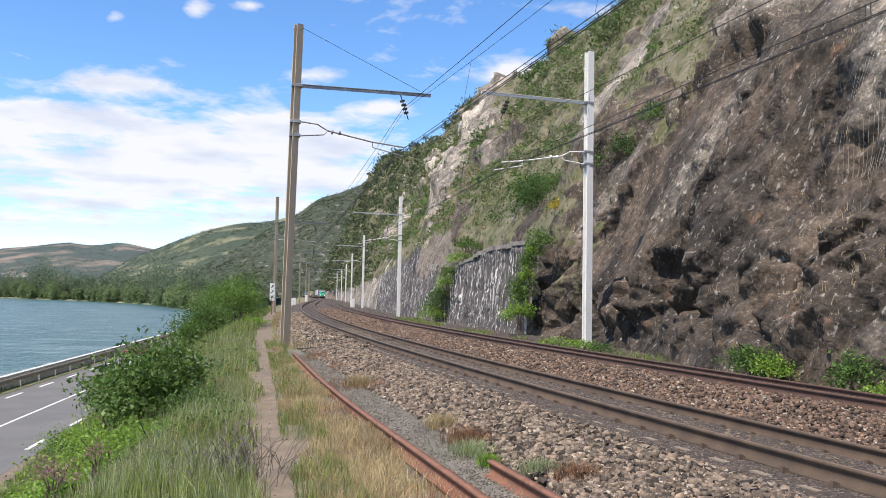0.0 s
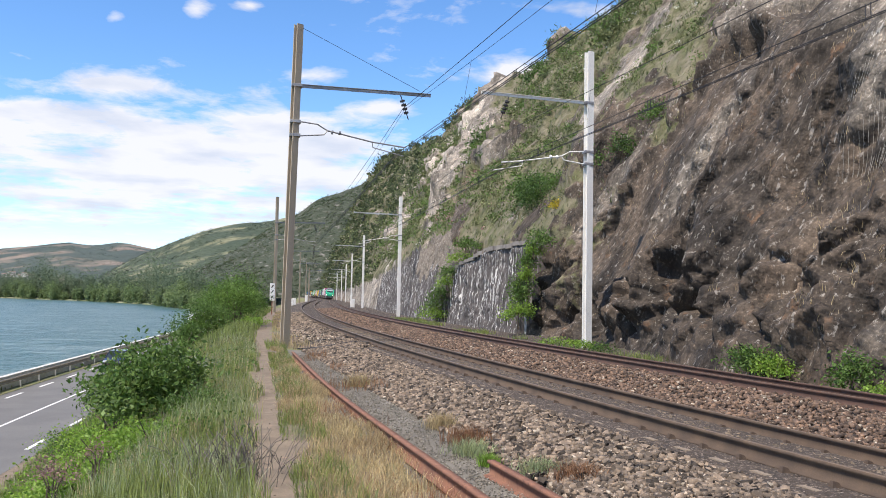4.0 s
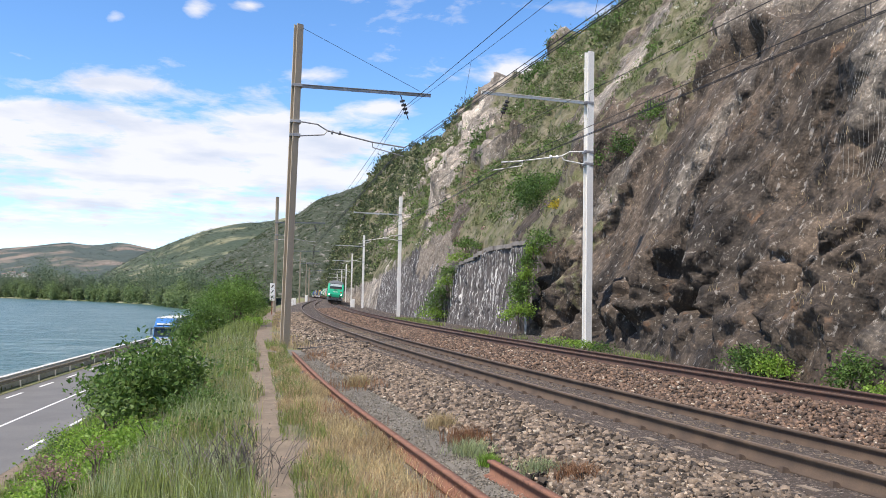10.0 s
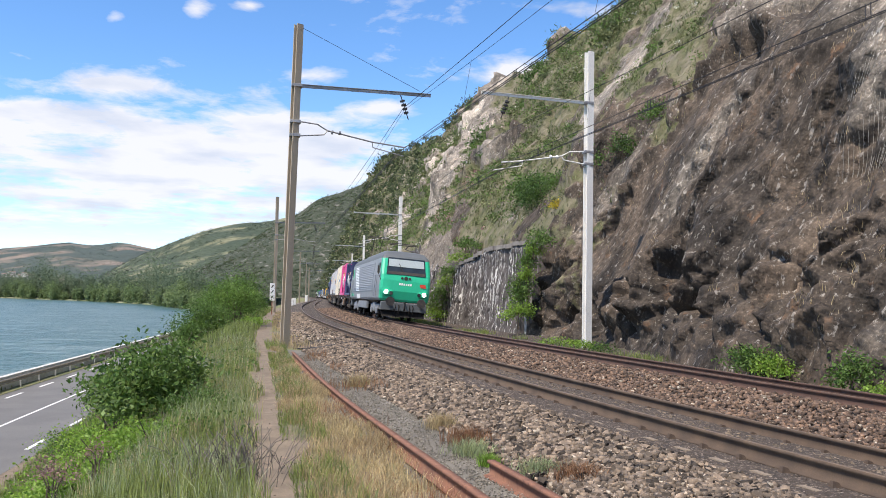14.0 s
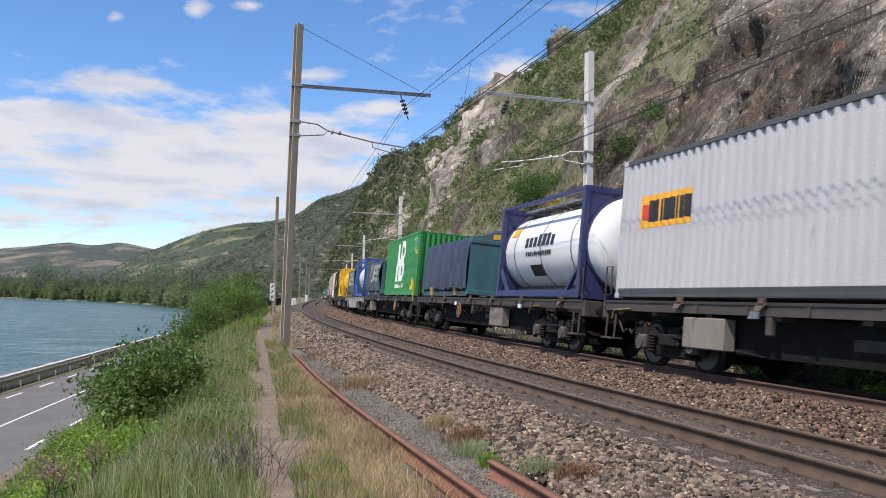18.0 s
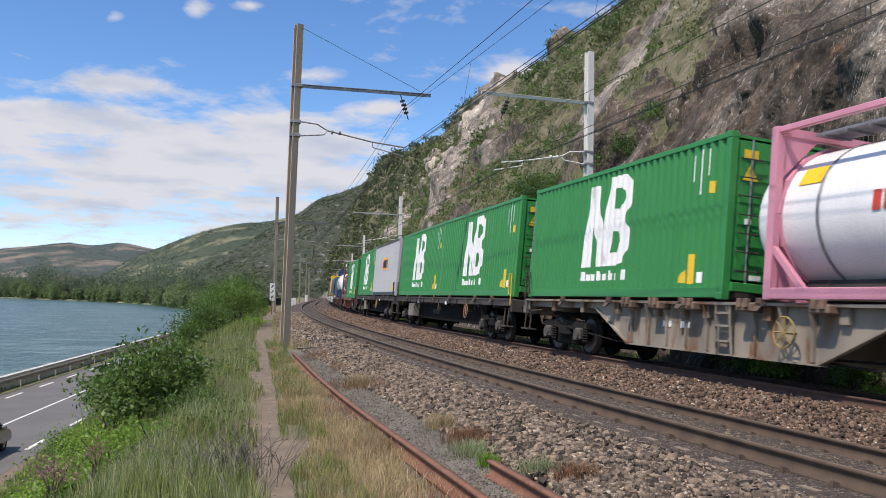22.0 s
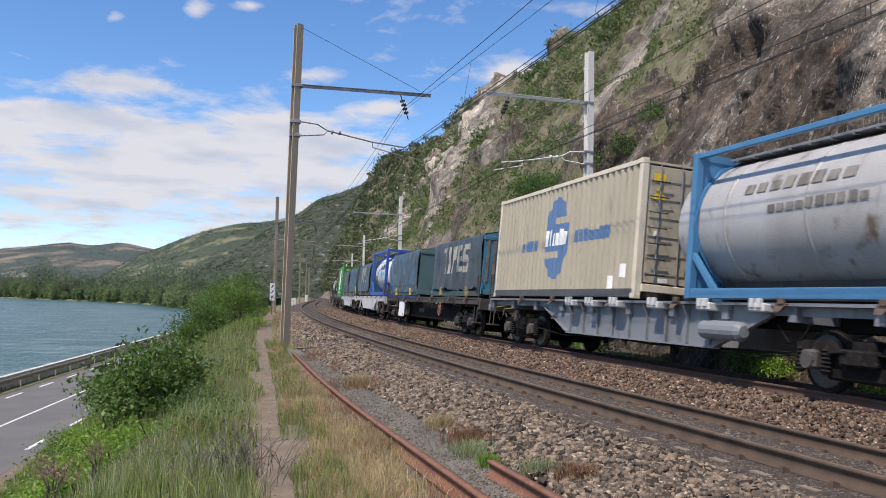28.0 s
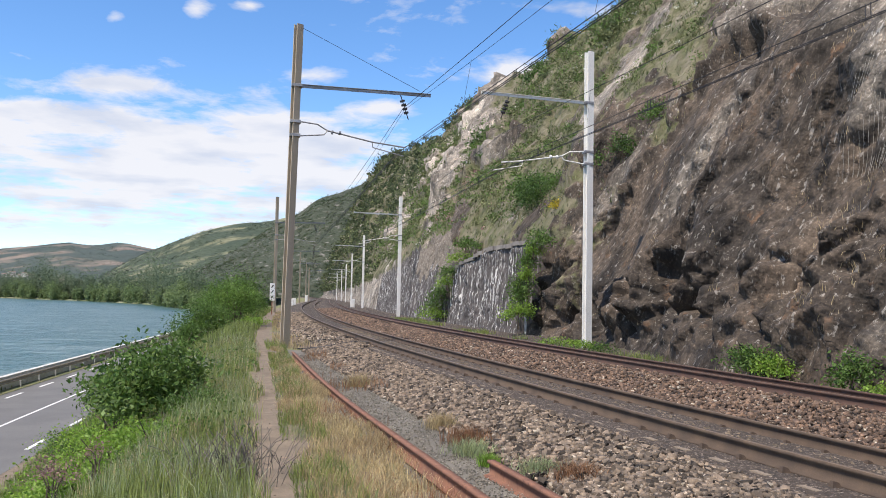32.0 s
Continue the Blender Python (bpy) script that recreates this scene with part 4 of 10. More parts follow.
HILLS = [ridge("hill_far", [hz(a, b, 3600) for a, b in ((-0.80, -0.030), (-0.62, -0.012), (-0.528, 0.000), (-0.478, 0.0035), (-0.438, 0.0085), (-0.415, 0.002), (-0.392, 0.0085), (-0.365, 0.006), (-0.348, 0.0), (-0.29, -0.004), (-0.2, -0.02))], 1500, 1.1, M["hill_far"], "green distant hills tinted with haze, with a bare quarry patch", 0.10, 120, 30, -8.0, 13),
    ridge("hill_mid", [hz(a, b, 1900) for a, b in ((-0.47, -0.055), (-0.42, -0.040), (-0.36, -0.008), (-0.31, 0.012), (-0.275, 0.0235), (-0.245, 0.030), (-0.205, 0.032), (-0.175, 0.040), (-0.10, 0.055), (0.02, 0.07))], 700, 1.15, M["hill_field"], "green terraced hill beyond the bend of the river", 0.08, 110, 30, -8.0, 23),
    ridge("hill_spur", [hz(a, b, 1150) for a, b in ((-0.30, -0.03), (-0.235, 0.005), (-0.205, 0.025), (-0.177, 0.038), (-0.163, 0.048), (-0.147, 0.061), (-0.123, 0.066), (-0.09, 0.078), (-0.05, 0.10), (0.02, 0.125), (0.10, 0.14))], 330, 1.2, M["hill_wood"], "wooded rocky spur closing the valley", 0.10, 130, 40, -2.0, 33)]
MOVES = []
# ---- catenary masts ----
def h_mast(height, w=0.26, d=0.26, turn=0.0):
    bm = bmesh.new()
    t, q = 0.035, 0.015
    sec = [(-w / 2, -d / 2), (w / 2, -d / 2), (w / 2, -d / 2 + t), (q, -d / 2 + t), (q, d / 2 - t), (w / 2, d / 2 - t), (w / 2, d / 2), (-w / 2, d / 2), (-w / 2, d / 2 - t), (-q, d / 2 - t), (-q, -d / 2 + t), (-w / 2, -d / 2 + t)]
    c, s_ = math.cos(turn), math.sin(turn)
    hull(bm, [(x * c - y * s_, x * s_ + y * c, 0) for x, y in sec], [(x * c - y * s_, x * s_ + y * c, height) for x, y in sec])
    bmesh.ops.recalc_face_normals(bm, faces=bm.faces)
    return bm


def clamp(bm, z):
    bx(bm, -0.15, 0.20, -0.15, 0.15, z - 0.05, z + 0.05, 0.01)


def mast(s, lat, side, height, material, label, reach=4.55, arm_z=8.25, tie=(7.05, 6.6)):
    """A mast with a cross-arm, insulator string and registration arm; side +1 reaches to greater lat."""
    h = float(np.interp(s, SS, TH))
    m = Matrix.Translation(spot(s, lat, -0.6)) @ Matrix.Rotation(-h if side > 0 else math.pi - h, 4, "Z")
    if side > 0 and 0 < s < 60:
        m = m @ Matrix.Rotation(radians(0.85), 4, "Y")
    th_ = thing("catenary_mast", label, "catenary mast", "catenary masts", m)
    part("post", h_mast(height + 0.6, 0.23 if side > 0 else 0.26, 0.23 if side > 0 else 0.26, radians(27 if side > 0 else 9)), material, th_)
    for z in (arm_z, tie[0], tie[1]):
        b = bmesh.new()
        clamp(b, z + 0.6)
        part("clamp", b, M["steel_grey"], th_)
    b = bmesh.new()
    beam(b, (0.2, 0, arm_z + 0.6), (reach, 0, arm_z + 0.68), 0.05, 0.09)
    beam(b, (0.2, 0, arm_z + 0.655), (reach, 0, arm_z + 0.735), 0.12, 0.016)
    part("cross_arm", b, M["steel_grey"] if material is M["pole_beige"] else M["pole_white"], th_)
    b = bmesh.new()
    zi = arm_z + 0.62
    xi = reach - 1.05
    rod(b, [(xi, 0, zi), (xi + 0.30, 0, zi - 0.82)], 0.018, 5)
    for k in range(4):
        f = 0.25 + 0.16 * k
        p = Vector((xi, 0, zi)).lerp(Vector((xi + 0.30, 0, zi - 0.82)), f)
        rod(b, [p + Vector((-0.01, 0, 0.03)), p + Vector((0.01, 0, -0.03))], 0.085, 8)
    part("insulator_string", b, M["wire"], th_, "dark insulator string")
    b = bmesh.new()
    z1, z2 = tie[0] + 0.6, tie[1] + 0.6
    rod(b, [(0.2, 0, z1 + 0.02), (0.75, 0, z1 - 0.02), (1.08, 0, (z1 + z2) / 2 + 0.02)], 0.024, 6)
    rod(b, [(0.2, 0, z2), (0.98, 0, z2 + 0.1), (1.08, 0, (z1 + z2) / 2 + 0.02)], 0.024, 6)
    rod(b, [(1.08, 0, (z1 + z2) / 2 + 0.02), (2.6, 0, z2 - 0.02), (reach - 0.8, 0, z2 - 0.12)], 0.026, 6)
    rod(b, [(2.6, 0, z2 - 0.02), (2.62, 0, z2 - 0.2), (3.7, 0, z2 - 0.42)], 0.018, 6)
    for f in (1.25, 1.5):
        rod(b, [(f - 0.03, 0, (z1 + z2) / 2 - 0.02), (f + 0.03, 0, (z1 + z2) / 2 - 0.035)], 0.07, 8)
    part("registration_arm", b, M["pole_white"] if side < 0 else M["steel_grey"], th_)
    return th_


MASTS_L = (-24.0, 27.4, 81.0, 133.5, 186.5, 237.5, 290, 342)
MASTS_R = (-21.0, 28.6, 74.5, 124.5, 178.0, 238.0, 290, 342)
for s_ in MASTS_L:
    mast(s_, -3.33, 1, 10.3 if s_ < 60 else 10.7, M["pole_beige"], "tall weathered beige steel catenary mast with a cross-arm beside the path")
for s_ in MASTS_R:
    mast(s_, 7.72, -1, 10.7 if s_ < 60 else 10.4, M["pole_white"], "tall pale-painted steel catenary mast at the foot of the cliff", 4.2, 8.75, (6.9, 6.45))


# ---- wires ----
def wire(name, pts, r, label, sag=0.0, n=14, parent=None):
    b = bmesh.new()
    for a, c in zip(pts, pts[1:]):
        a, c = Vector(a), Vector(c)
        sg = sag * ((c - a).length / 52.0) ** 2
        rod(b, [a.lerp(c, f) - Vector((0, 0, 4 * sg * f * (1 - f))) for f in (k / n for k in range(n + 1))], r, 5, False)
    ob = part(name, b, M["wire"], parent)
    return ob


def catenary(masts, lat, z_mess, z_aux, z_con, label, lat_c, sag, second=None):
    """Carrying wire with its sag, an optional second one (height, sag), auxiliary and twin contact wires, droppers."""
    ct = thing("overhead_line", label, "overhead line", "overhead lines")

    def run(name, la, z, r, sg, zig=0.0):
        for k, (a, c) in enumerate(zip(masts, masts[1:])):
            # the span over the curve is pulled in and rises to its first mast
            pa, pc = spot(a, la + zig * (-1) ** k - (1.2 if k == 0 else 0), z + (0.3 if k == 0 else 0)), spot(c, la + zig * (-1) ** (k + 1), z)
            wire(name, [pa, pc], r, "", sg, parent=ct)

    run("messenger_wire", lat, z_mess, 0.009, sag)
    if second:
        run("second_messenger", lat + 0.05, second[0], 0.006, second[1])
    run("auxiliary_wire", lat_c, z_aux, 0.009, 0.03)
    run("contact_wire", lat_c - 0.03, z_con, 0.0095, 0.03, 0.08)
    run("contact_wire", lat_c + 0.03, z_con, 0.0095, 0.03, 0.08)
    for k, (a, c) in enumerate(zip(masts[:4], masts[1:5])):
        for j in range(1, 14):
            f = j / 14
            pull, lift = (1.2, 0.3 * (1 - f)) if k == 0 else (0, 0)
            p0, p1 = spot(a, lat - pull, 0), spot(c, lat, 0)
            q0, q1 = spot(a, lat_c - pull, 0), spot(c, lat_c, 0)
            q = q0.lerp(q1, f) + Vector((0, 0, lift))
            b = bmesh.new()
            if j % 2:
                for dx in (0.0, 0.12):
                    q_ = q + (q1 - q0).normalized() * dx
                    rod(b, [q_ + Vector((0, 0, z_aux)), q_ + Vector((0, 0, z_con - 0.02))], 0.010, 4, False)
            else:
                up, sg = (second if second else (z_mess, sag))
                hang = up - 4 * sg * ((p1 - p0).length / 52.0) ** 2 * f * (1 - f)
                rod(b, [p0.lerp(p1, f) + Vector((0, 0, hang + lift)), q + Vector((0, 0, z_aux))], 0.004, 4, False)
            part("dropper", b, M["wire"], ct)


catenary(MASTS_L, 0.4, 7.76, 6.20, 6.05, "dark overhead line hung over the nearer track", 0.2, 0.25, (7.72, 0.62))
catenary(MASTS_R, FAR_LAT + 0.4, 7.45, 6.24, 6.0, "dark overhead line hung over the track below the cliff", FAR_LAT + 0.3, 0.35)
# stay cable from the first mast's head
fd = thing("stay_cable", "thin stay cable with insulators from a mast head", "cable")
wire("cable", [spot(27.4, -3.15, 10.25), spot(27.45, 1.0, 8.4)], 0.008, "", 0.0, parent=fd)
# ---- plants: leaves, blades and the ground they stand on ----
RNG = np.random.default_rng(7)


def unit(v):
    return v / np.maximum(np.linalg.norm(v, axis=1, keepdims=True), 1e-9)


def leaf_mesh(c, size, flat=0.35, aspect=0.5):
    """Pointed leaves at centres c: 4 verts, 1 quad each."""
    n = len(c)
    nor = unit(RNG.normal(size=(n, 3)) + (0, 0, flat))
    a = unit(np.cross(nor, RNG.normal(size=(n, 3))))
    b = np.cross(nor, a)
    s = (np.broadcast_to(size, (n,)) * RNG.uniform(0.6, 1.3, n))[:, None]
    v = np.stack([c - a * s / 2, c + b * s * aspect / 2 + nor * s * 0.08, c + a * s / 2, c - b * s * aspect / 2 + nor * s * 0.08], 1).reshape(-1, 3)
    return v, np.arange(4 * n).reshape(n, 4)


def clump_points(centre, radius, n_clumps, n_leaves, fill=0.55, seed=1):
    """Leaf centres in an uneven crown: clumps near the outside of an ellipsoid, with gaps."""
    r = np.random.default_rng(seed)
    d = unit(r.normal(size=(n_clumps, 3)))
    d[:, 2] = np.abs(d[:, 2]) * 1.1 - 0.35
    k = r.uniform(fill, 1.12, n_clumps)[:, None] * (1 + 0.25 * fbm(d * 2.2 + seed, 2, seed)[:, None])
    c = np.asarray(centre) + d * k * np.asarray(radius)
    w = np.asarray(radius) * r.uniform(0.10, 0.26, n_clumps)[:, None]
    i = r.integers(0, n_clumps, n_leaves)
    return c[i] + r.normal(size=(n_leaves, 3)) * w[i]


def ground_at(x, y):
    """s, lat and ground height at world places."""
    x, y = np.atleast_1d(x).astype(float), np.atleast_1d(y).astype(float)
    k = np.argmin((CXX[None, ::4] - x[:, None]) ** 2 + (CYY[None, ::4] - y[:, None]) ** 2, axis=1) * 4
    t = TH[k]
    dx, dy = x - CXX[k], y - CYY[k]
    s, lat = SS[k] + dx * np.sin(t) + dy * np.cos(t), dx * np.cos(t) - dy * np.sin(t)
    return s, lat, ground_z(s, lat, x, y)


def bush(label, place, radius, leaves, size, material, seed, clumps=60, name="shrub", stems=7, fill=0.55, lift=0.75, aspect=0.5, onto=None):
    """A shrub of stems and clumped leaves; onto: a shrub that these leaves belong to."""
    x, y, z = place
    t = onto or thing(name, label, "shrub", m=Matrix.Translation((x, y, z)))
    rx, ry, rz = radius
    r = random.Random(seed)
    for k in range(stems):
        b = bmesh.new()
        a = 2 * math.pi * k / stems + r.uniform(-0.3, 0.3)
        e = r.uniform(0.35, 0.8)
        p1 = Vector((math.cos(a) * rx * e * 0.35, math.sin(a) * ry * e * 0.35, rz * 0.55))
        p2 = Vector((math.cos(a) * rx * e, math.sin(a) * ry * e, rz * r.uniform(1.0, 1.5)))
        rr = 0.014 * max(rx, rz) + 0.006
        rod(b, [(0.06 * math.cos(a), 0.06 * math.sin(a), -0.25), p1, p2], rr, 5, True, [rr * 1.5, rr, rr * 0.35])
        part("stem", b, M["bark"], t)
    c = clump_points((0, 0, rz * lift), radius, clumps, leaves, fill, seed)
    c[:, 2] = np.maximum(c[:, 2], -0.15)
    v, f = leaf_mesh(c, size, 0.35, aspect)
    if onto:
        v = v + (np.array(place) - np.array(onto.matrix_basis.translation))
    np_mesh("young_leaves" if onto else "foliage", v, f, material, True, parent=t, label=label if onto else "")
    return t


def at_ground(x, y, dz=0.0):
    return (x, y, float(ground_at(x, y)[2][0]) + dz)


bank_bush = bush("leafy dark green bush on the bank above the road", at_ground(-4.6, 13.6, -0.15), (0.86, 0.8, 0.70), 5200, 0.098, M["leaf_bush"], 3, 75, lift=0.95, fill=0.45)
# extra leaf layer on the crown, standing in for its sunlit upper side
bush("leaf layer over the top, added for its sunlit look", at_ground(-4.6, 13.6, 0.12), (0.84, 0.8, 0.66), 2200, 0.09, M["leaf_mid"], 6, 60, lift=1.05, stems=0, fill=0.7, onto=bank_bush)
bush("sparse silvery grey-green shrub behind the bank bush", at_ground(-5.6, 17.6, 0.05), (1.0, 0.6, 0.45), 2600, 0.06, M["leaf_silver"], 4, 90, lift=0.9, stems=6)
bush("leafy green shoots reaching out of the bank bush", at_ground(-5.5, 14.3, 0.3), (0.6, 0.5, 0.4), 900, 0.08, M["leaf_mid"], 5, 50, lift=1.9)
for k_, (x_, y_, r_, h_) in enumerate(((-11.4, 41.0, 1.4, 1.15), (-11.0, 44.5, 1.4, 1.45), (-11.5, 48.0, 1.5, 1.6), (-13.0, 50.0, 1.5, 1.6), (-11.0, 37.0, 0.6, 0.7), (-14.4, 58.0, 1.5, 1.4), (-16.3, 66.0, 1.7, 1.3), (-15.4, 68.0, 1.2, 1.0))):
    bush("bright green willow scrub on the railway bank", at_ground(x_, y_, 0.1), (r_, r_, h_), 5600, 0.15, M["leaf_mid"] if k_ % 4 != 1 else M["leaf_willow"], 20 + k_, 150, "willow_shrub", 6, 0.35, 0.9, 0.3)
for k_, (x_, y_, r_, h_, m_) in enumerate(((-4.3, 8.7, 0.5, 0.26, "leaf_light"), (-4.0, 9.7, 0.6, 0.25, "leaf_light"), (-4.45, 10.6, 0.7, 0.3, "leaf_light"), (-4.9, 11.6, 0.7, 0.28, "leaf_light"), (-3.9, 11.4, 0.6, 0.25, "leaf_light"), (-4.35, 7.9, 0.33, 0.3, "leaf_mid"), (-5.6, 12.6, 0.6, 0.25, "leaf_light"), (-3.6, 12.6, 0.5, 0.22, "leaf_mid"), (-6.3, 16.0, 0.8, 0.4, "leaf_light"), (-5.6, 15.0, 0.8, 0.45, "leaf_light"), (-4.6, 12.6, 0.8, 0.4, "leaf_light"), (-4.0, 10.6, 0.8, 0.35, "leaf_light"), (-5.2, 13.2, 0.7, 0.4, "leaf_light"), (-7.2, 17.0, 0.8, 0.45, "leaf_mid"), (-8.4, 20.0, 1.0, 0.5, "leaf_light"), (-5.3, 12.2, 0.6, 0.4, "leaf_mid"), (-3.4, 10.2, 0.5, 0.3, "leaf_light"), (-9.0, 24.0, 1.0, 0.6, "leaf_mid"), (-9.5, 30.0, 1.1, 0.7, "leaf_light"), (-10.5, 34.0, 1.2, 0.9, "leaf_mid"))):
    bush("bright green leafy weeds on the bank", at_ground(x_, y_, -0.05), (r_, r_, h_), 1700, 0.06, M[m_], 40 + k_, 80, "weed_clump", 4, 0.2, 0.6)
bush("pink-flowering valerian among the bank grass", at_ground(-4.2, 9.3, 0.25), (0.28, 0.26, 0.26), 650, 0.034, M["pink_flower"], 61, 30, "flowering_plant", 5, 0.3, 1.2)
bush("pink-flowering valerian among the bank grass", at_ground(-3.8, 9.5, 0.25), (0.16, 0.16, 0.2), 220, 0.03, M["pink_flower"], 62, 24, "flowering_plant", 5, 0.3, 1.2)
bush("yellow-green flowering plants at the edge of the path", at_ground(-9.4, 42.5, 0.1), (0.8, 1.4, 0.35), 1400, 0.08, M["leaf_light"], 63, 40, "flowering_plant", 5, 0.2, 0.8)
# scrub at the foot of the cliff and on the walls
for k_, (s_, la_, z_, rx_, rz_, n_, sz_, m_) in enumerate((
        (17.0, 6.75, -0.35, 0.62, 0.48, 1700, 0.085, "leaf_mid"), (16.2, 6.7, -0.35, 0.5, 0.36, 900, 0.085, "leaf_light"), (13.4, 6.5, -0.35, 0.5, 0.5, 1100, 0.085, "leaf_mid"), (12.2, 6.4, -0.35, 0.6, 0.25, 700, 0.075, "leaf_light"),
        (27.0, 6.9, -0.4, 0.8, 0.26, 900, 0.07, "leaf_light"), (29.6, 7.0, -0.4, 0.9, 0.24, 900, 0.07, "leaf_light"), (25.6, 7.0, -0.4, 0.5, 0.25, 500, 0.07, "leaf_dark"),
        (38.0, 8.2, 0.2, 0.75, 0.75, 1300, 0.12, "leaf_light"), (38.6, 8.5, 1.5, 0.7, 0.8, 1300, 0.12, "leaf_mid"), (38.4, 8.8, 2.9, 0.6, 0.7, 900, 0.12, "leaf_mid"), (38.3, 8.35, 0.9, 0.5, 0.7, 900, 0.10, "leaf_mid"), (38.2, 8.65, 2.2, 0.5, 0.7, 900, 0.10, "leaf_light"), (37.9, 8.9, 3.5, 0.5, 0.6, 800, 0.10, "leaf_light"), (37.4, 9.0, 4.0, 0.7, 0.6, 900, 0.12, "leaf_mid"),
        (58.5, 8.3, -0.3, 1.3, 0.8, 1500, 0.14, "leaf_light"), (58.0, 8.6, 1.3, 0.9, 0.9, 1200, 0.14, "leaf_mid"), (58.2, 8.4, 0.4, 1.0, 0.8, 1100, 0.12, "leaf_mid"), (56.8, 8.7, 2.2, 0.8, 0.8, 1000, 0.12, "leaf_light"), (54.3, 9.1, 3.8, 0.9, 0.6, 900, 0.12, "leaf_light"), (43.8, 12.3, 7.6, 1.0, 0.8, 1200, 0.14, "leaf_mid"), (36.0, 12.6, 8.2, 0.9, 0.9, 1100, 0.13, "leaf_dark"), (34.0, 13.4, 9.6, 0.8, 0.7, 900, 0.13, "leaf_mid"), (55.5, 8.9, 2.9, 0.9, 0.7, 900, 0.14, "leaf_mid"), (53.0, 9.2, 4.6, 1.0, 0.6, 900, 0.14, "leaf_mid"),
        (46.6, 12.2, 6.4, 2.0, 2.0, 5200, 0.16, "leaf_dark"), (48.5, 12.4, 7.4, 1.6, 1.4, 2600, 0.16, "leaf_mid"), (99, 22.5, 19.8, 3.4, 2.6, 3600, 0.34, "leaf_dark"), (93, 22.0, 19.5, 2.6, 1.8, 1800, 0.34, "leaf_mid"), (104, 22.5, 19.5, 3.0, 1.8, 1800, 0.34, "leaf_dark"),
        (65.2, 12.1, 6.2, 1.8, 1.1, 1600, 0.2, "leaf_mid"), (61, 23.2, 21.5, 2.6, 2.2, 2600, 0.3, "leaf_mid"), (87.4, 28.4, 28.5, 2.6, 2.0, 2000, 0.34, "leaf_dark"), (92, 26.1, 26.0, 2.8, 2.2, 2200, 0.34, "leaf_dark"), (57, 21.5, 20.5, 2.0, 1.6, 1500, 0.28, "leaf_olive"), (37.5, 12.7, 8.0, 1.0, 0.8, 900, 0.16, "leaf_mid"))):
    x_, y_, _ = line(s_, la_)
    bush("green scrub bush rooted on the rocky slope" if z_ > 5 else "bright green plants at the foot of the cliff", (float(x_), float(y_), z_), (rx_, rx_, rz_), n_, sz_, M[m_], 80 + k_, 70, "shrub" if z_ > 5 else "cliff_foot_plant", 4 if z_ < 1 else 3, 0.35, 0.7 if z_ < 1 else 0.35)
for s_, la_, z_, r_ in ((40.7, 11.2, 6.0, 0.55), (80, 27.0, 28.0, 1.0)):
    x_, y_, _ = line(s_, la_)
    bush("yellow-flowering broom bush on the slope", (float(x_), float(y_), z_), (r_, r_, r_ * 0.7), 900, 0.10, M["broom"], int(s_), 40, "broom_bush", 5, 0.3)


# ---- blades of grass ----
def blade_mesh(p, h, w, lean=0.35):
    n = len(p)
    a = RNG.uniform(0, 2 * math.pi, n)
    side = np.stack([np.cos(a), np.sin(a), 0 * a], 1)
    bend = unit(RNG.normal(size=(n, 3)) * (1, 1, 0) + 1e-6)
    h, w = (np.broadcast_to(h, (n,)) * RNG.uniform(0.55, 1.3, n))[:, None], np.broadcast_to(w, (n,))[:, None]
    l = RNG.uniform(0.1, 1.0, n)[:, None] * lean
    mid = p + bend * l * h * 0.30 + (0, 0, 1) * h * 0.55
    tip = p + bend * l * h * 0.95 + (0, 0, 1) * h * (1 - 0.25 * l)
    v = np.stack([p - side * w / 2, p + side * w / 2, mid + side * w * 0.4, mid - side * w * 0.4, tip], 1).reshape(-1, 3)
    i = np.arange(n)[:, None] * 5
    f = np.concatenate([i + (0, 1, 2), i + (0, 2, 3), i + (3, 2, 4)])
    return v, f


def scatter(n, s0, s1, lat_f, density=None, power=1.0):
    """Places on the open ground: lat_f gives the two limits at s."""
    s = s0 + (s1 - s0) * RNG.uniform(0, 1, n) ** power
    a, b = lat_f(s)
    lat = a + (b - a) * RNG.uniform(0, 1, n)
    x, y, _ = line(s, lat)
    if density is not None:
        keep = density(np.stack([x, y, 0 * x], 1), s, lat) > RNG.uniform(0, 1, n)
        s, lat, x, y = s[keep], lat[keep], x[keep], y[keep]
    return np.stack([x, y, ground_z(s, lat, x, y) - 0.02], 1), s


def grass(name, label, n, s0, s1, lat_f, h, w, material, density=None, power=1.0, lean=0.35):
    p, s = scatter(n, s0, s1, lat_f, density, power)
    k = np.interp(s, (5, 15, 60), (0.8, 1.0, 2.6))
    v, f = blade_mesh(p, h, w * k, lean)
    return np_mesh(name, v, f, material, True, "stuff", label)


rag = lambda s: 0.34 * fbm(np.stack([s * 2.2, 0 * s, 0 * s], 1), 3, 57) + 0.05
patchy = lambda sc, lo, hi, sd: (lambda p, s, lat: smooth(lo, hi, fbm(p * sc, 3, sd)))
bank = lambda s: (np.full_like(s, -11.8), path_lat(s) - np.interp(s, (0, 20, 45), (0.28, 0.30, 0.46)) + rag(s))
upper = lambda s: (slope_edge(s) - 2.2, path_lat(s) - np.interp(s, (0, 20, 45), (0.26, 0.28, 0.46)) + rag(s))
strip_r = lambda s: (path_lat(s) + np.interp(s, (0, 20, 45), (0.20, 0.26, 0.42)) + rag(s + 90), np.interp(s, (4.0, 7.5), (-4.15, -3.6)))
grass("bank_grass", "tall green grass covering the bank beside the path", 92000, 4.2, 32, bank, 0.27, 0.008, M["grass"], None, 1.5)
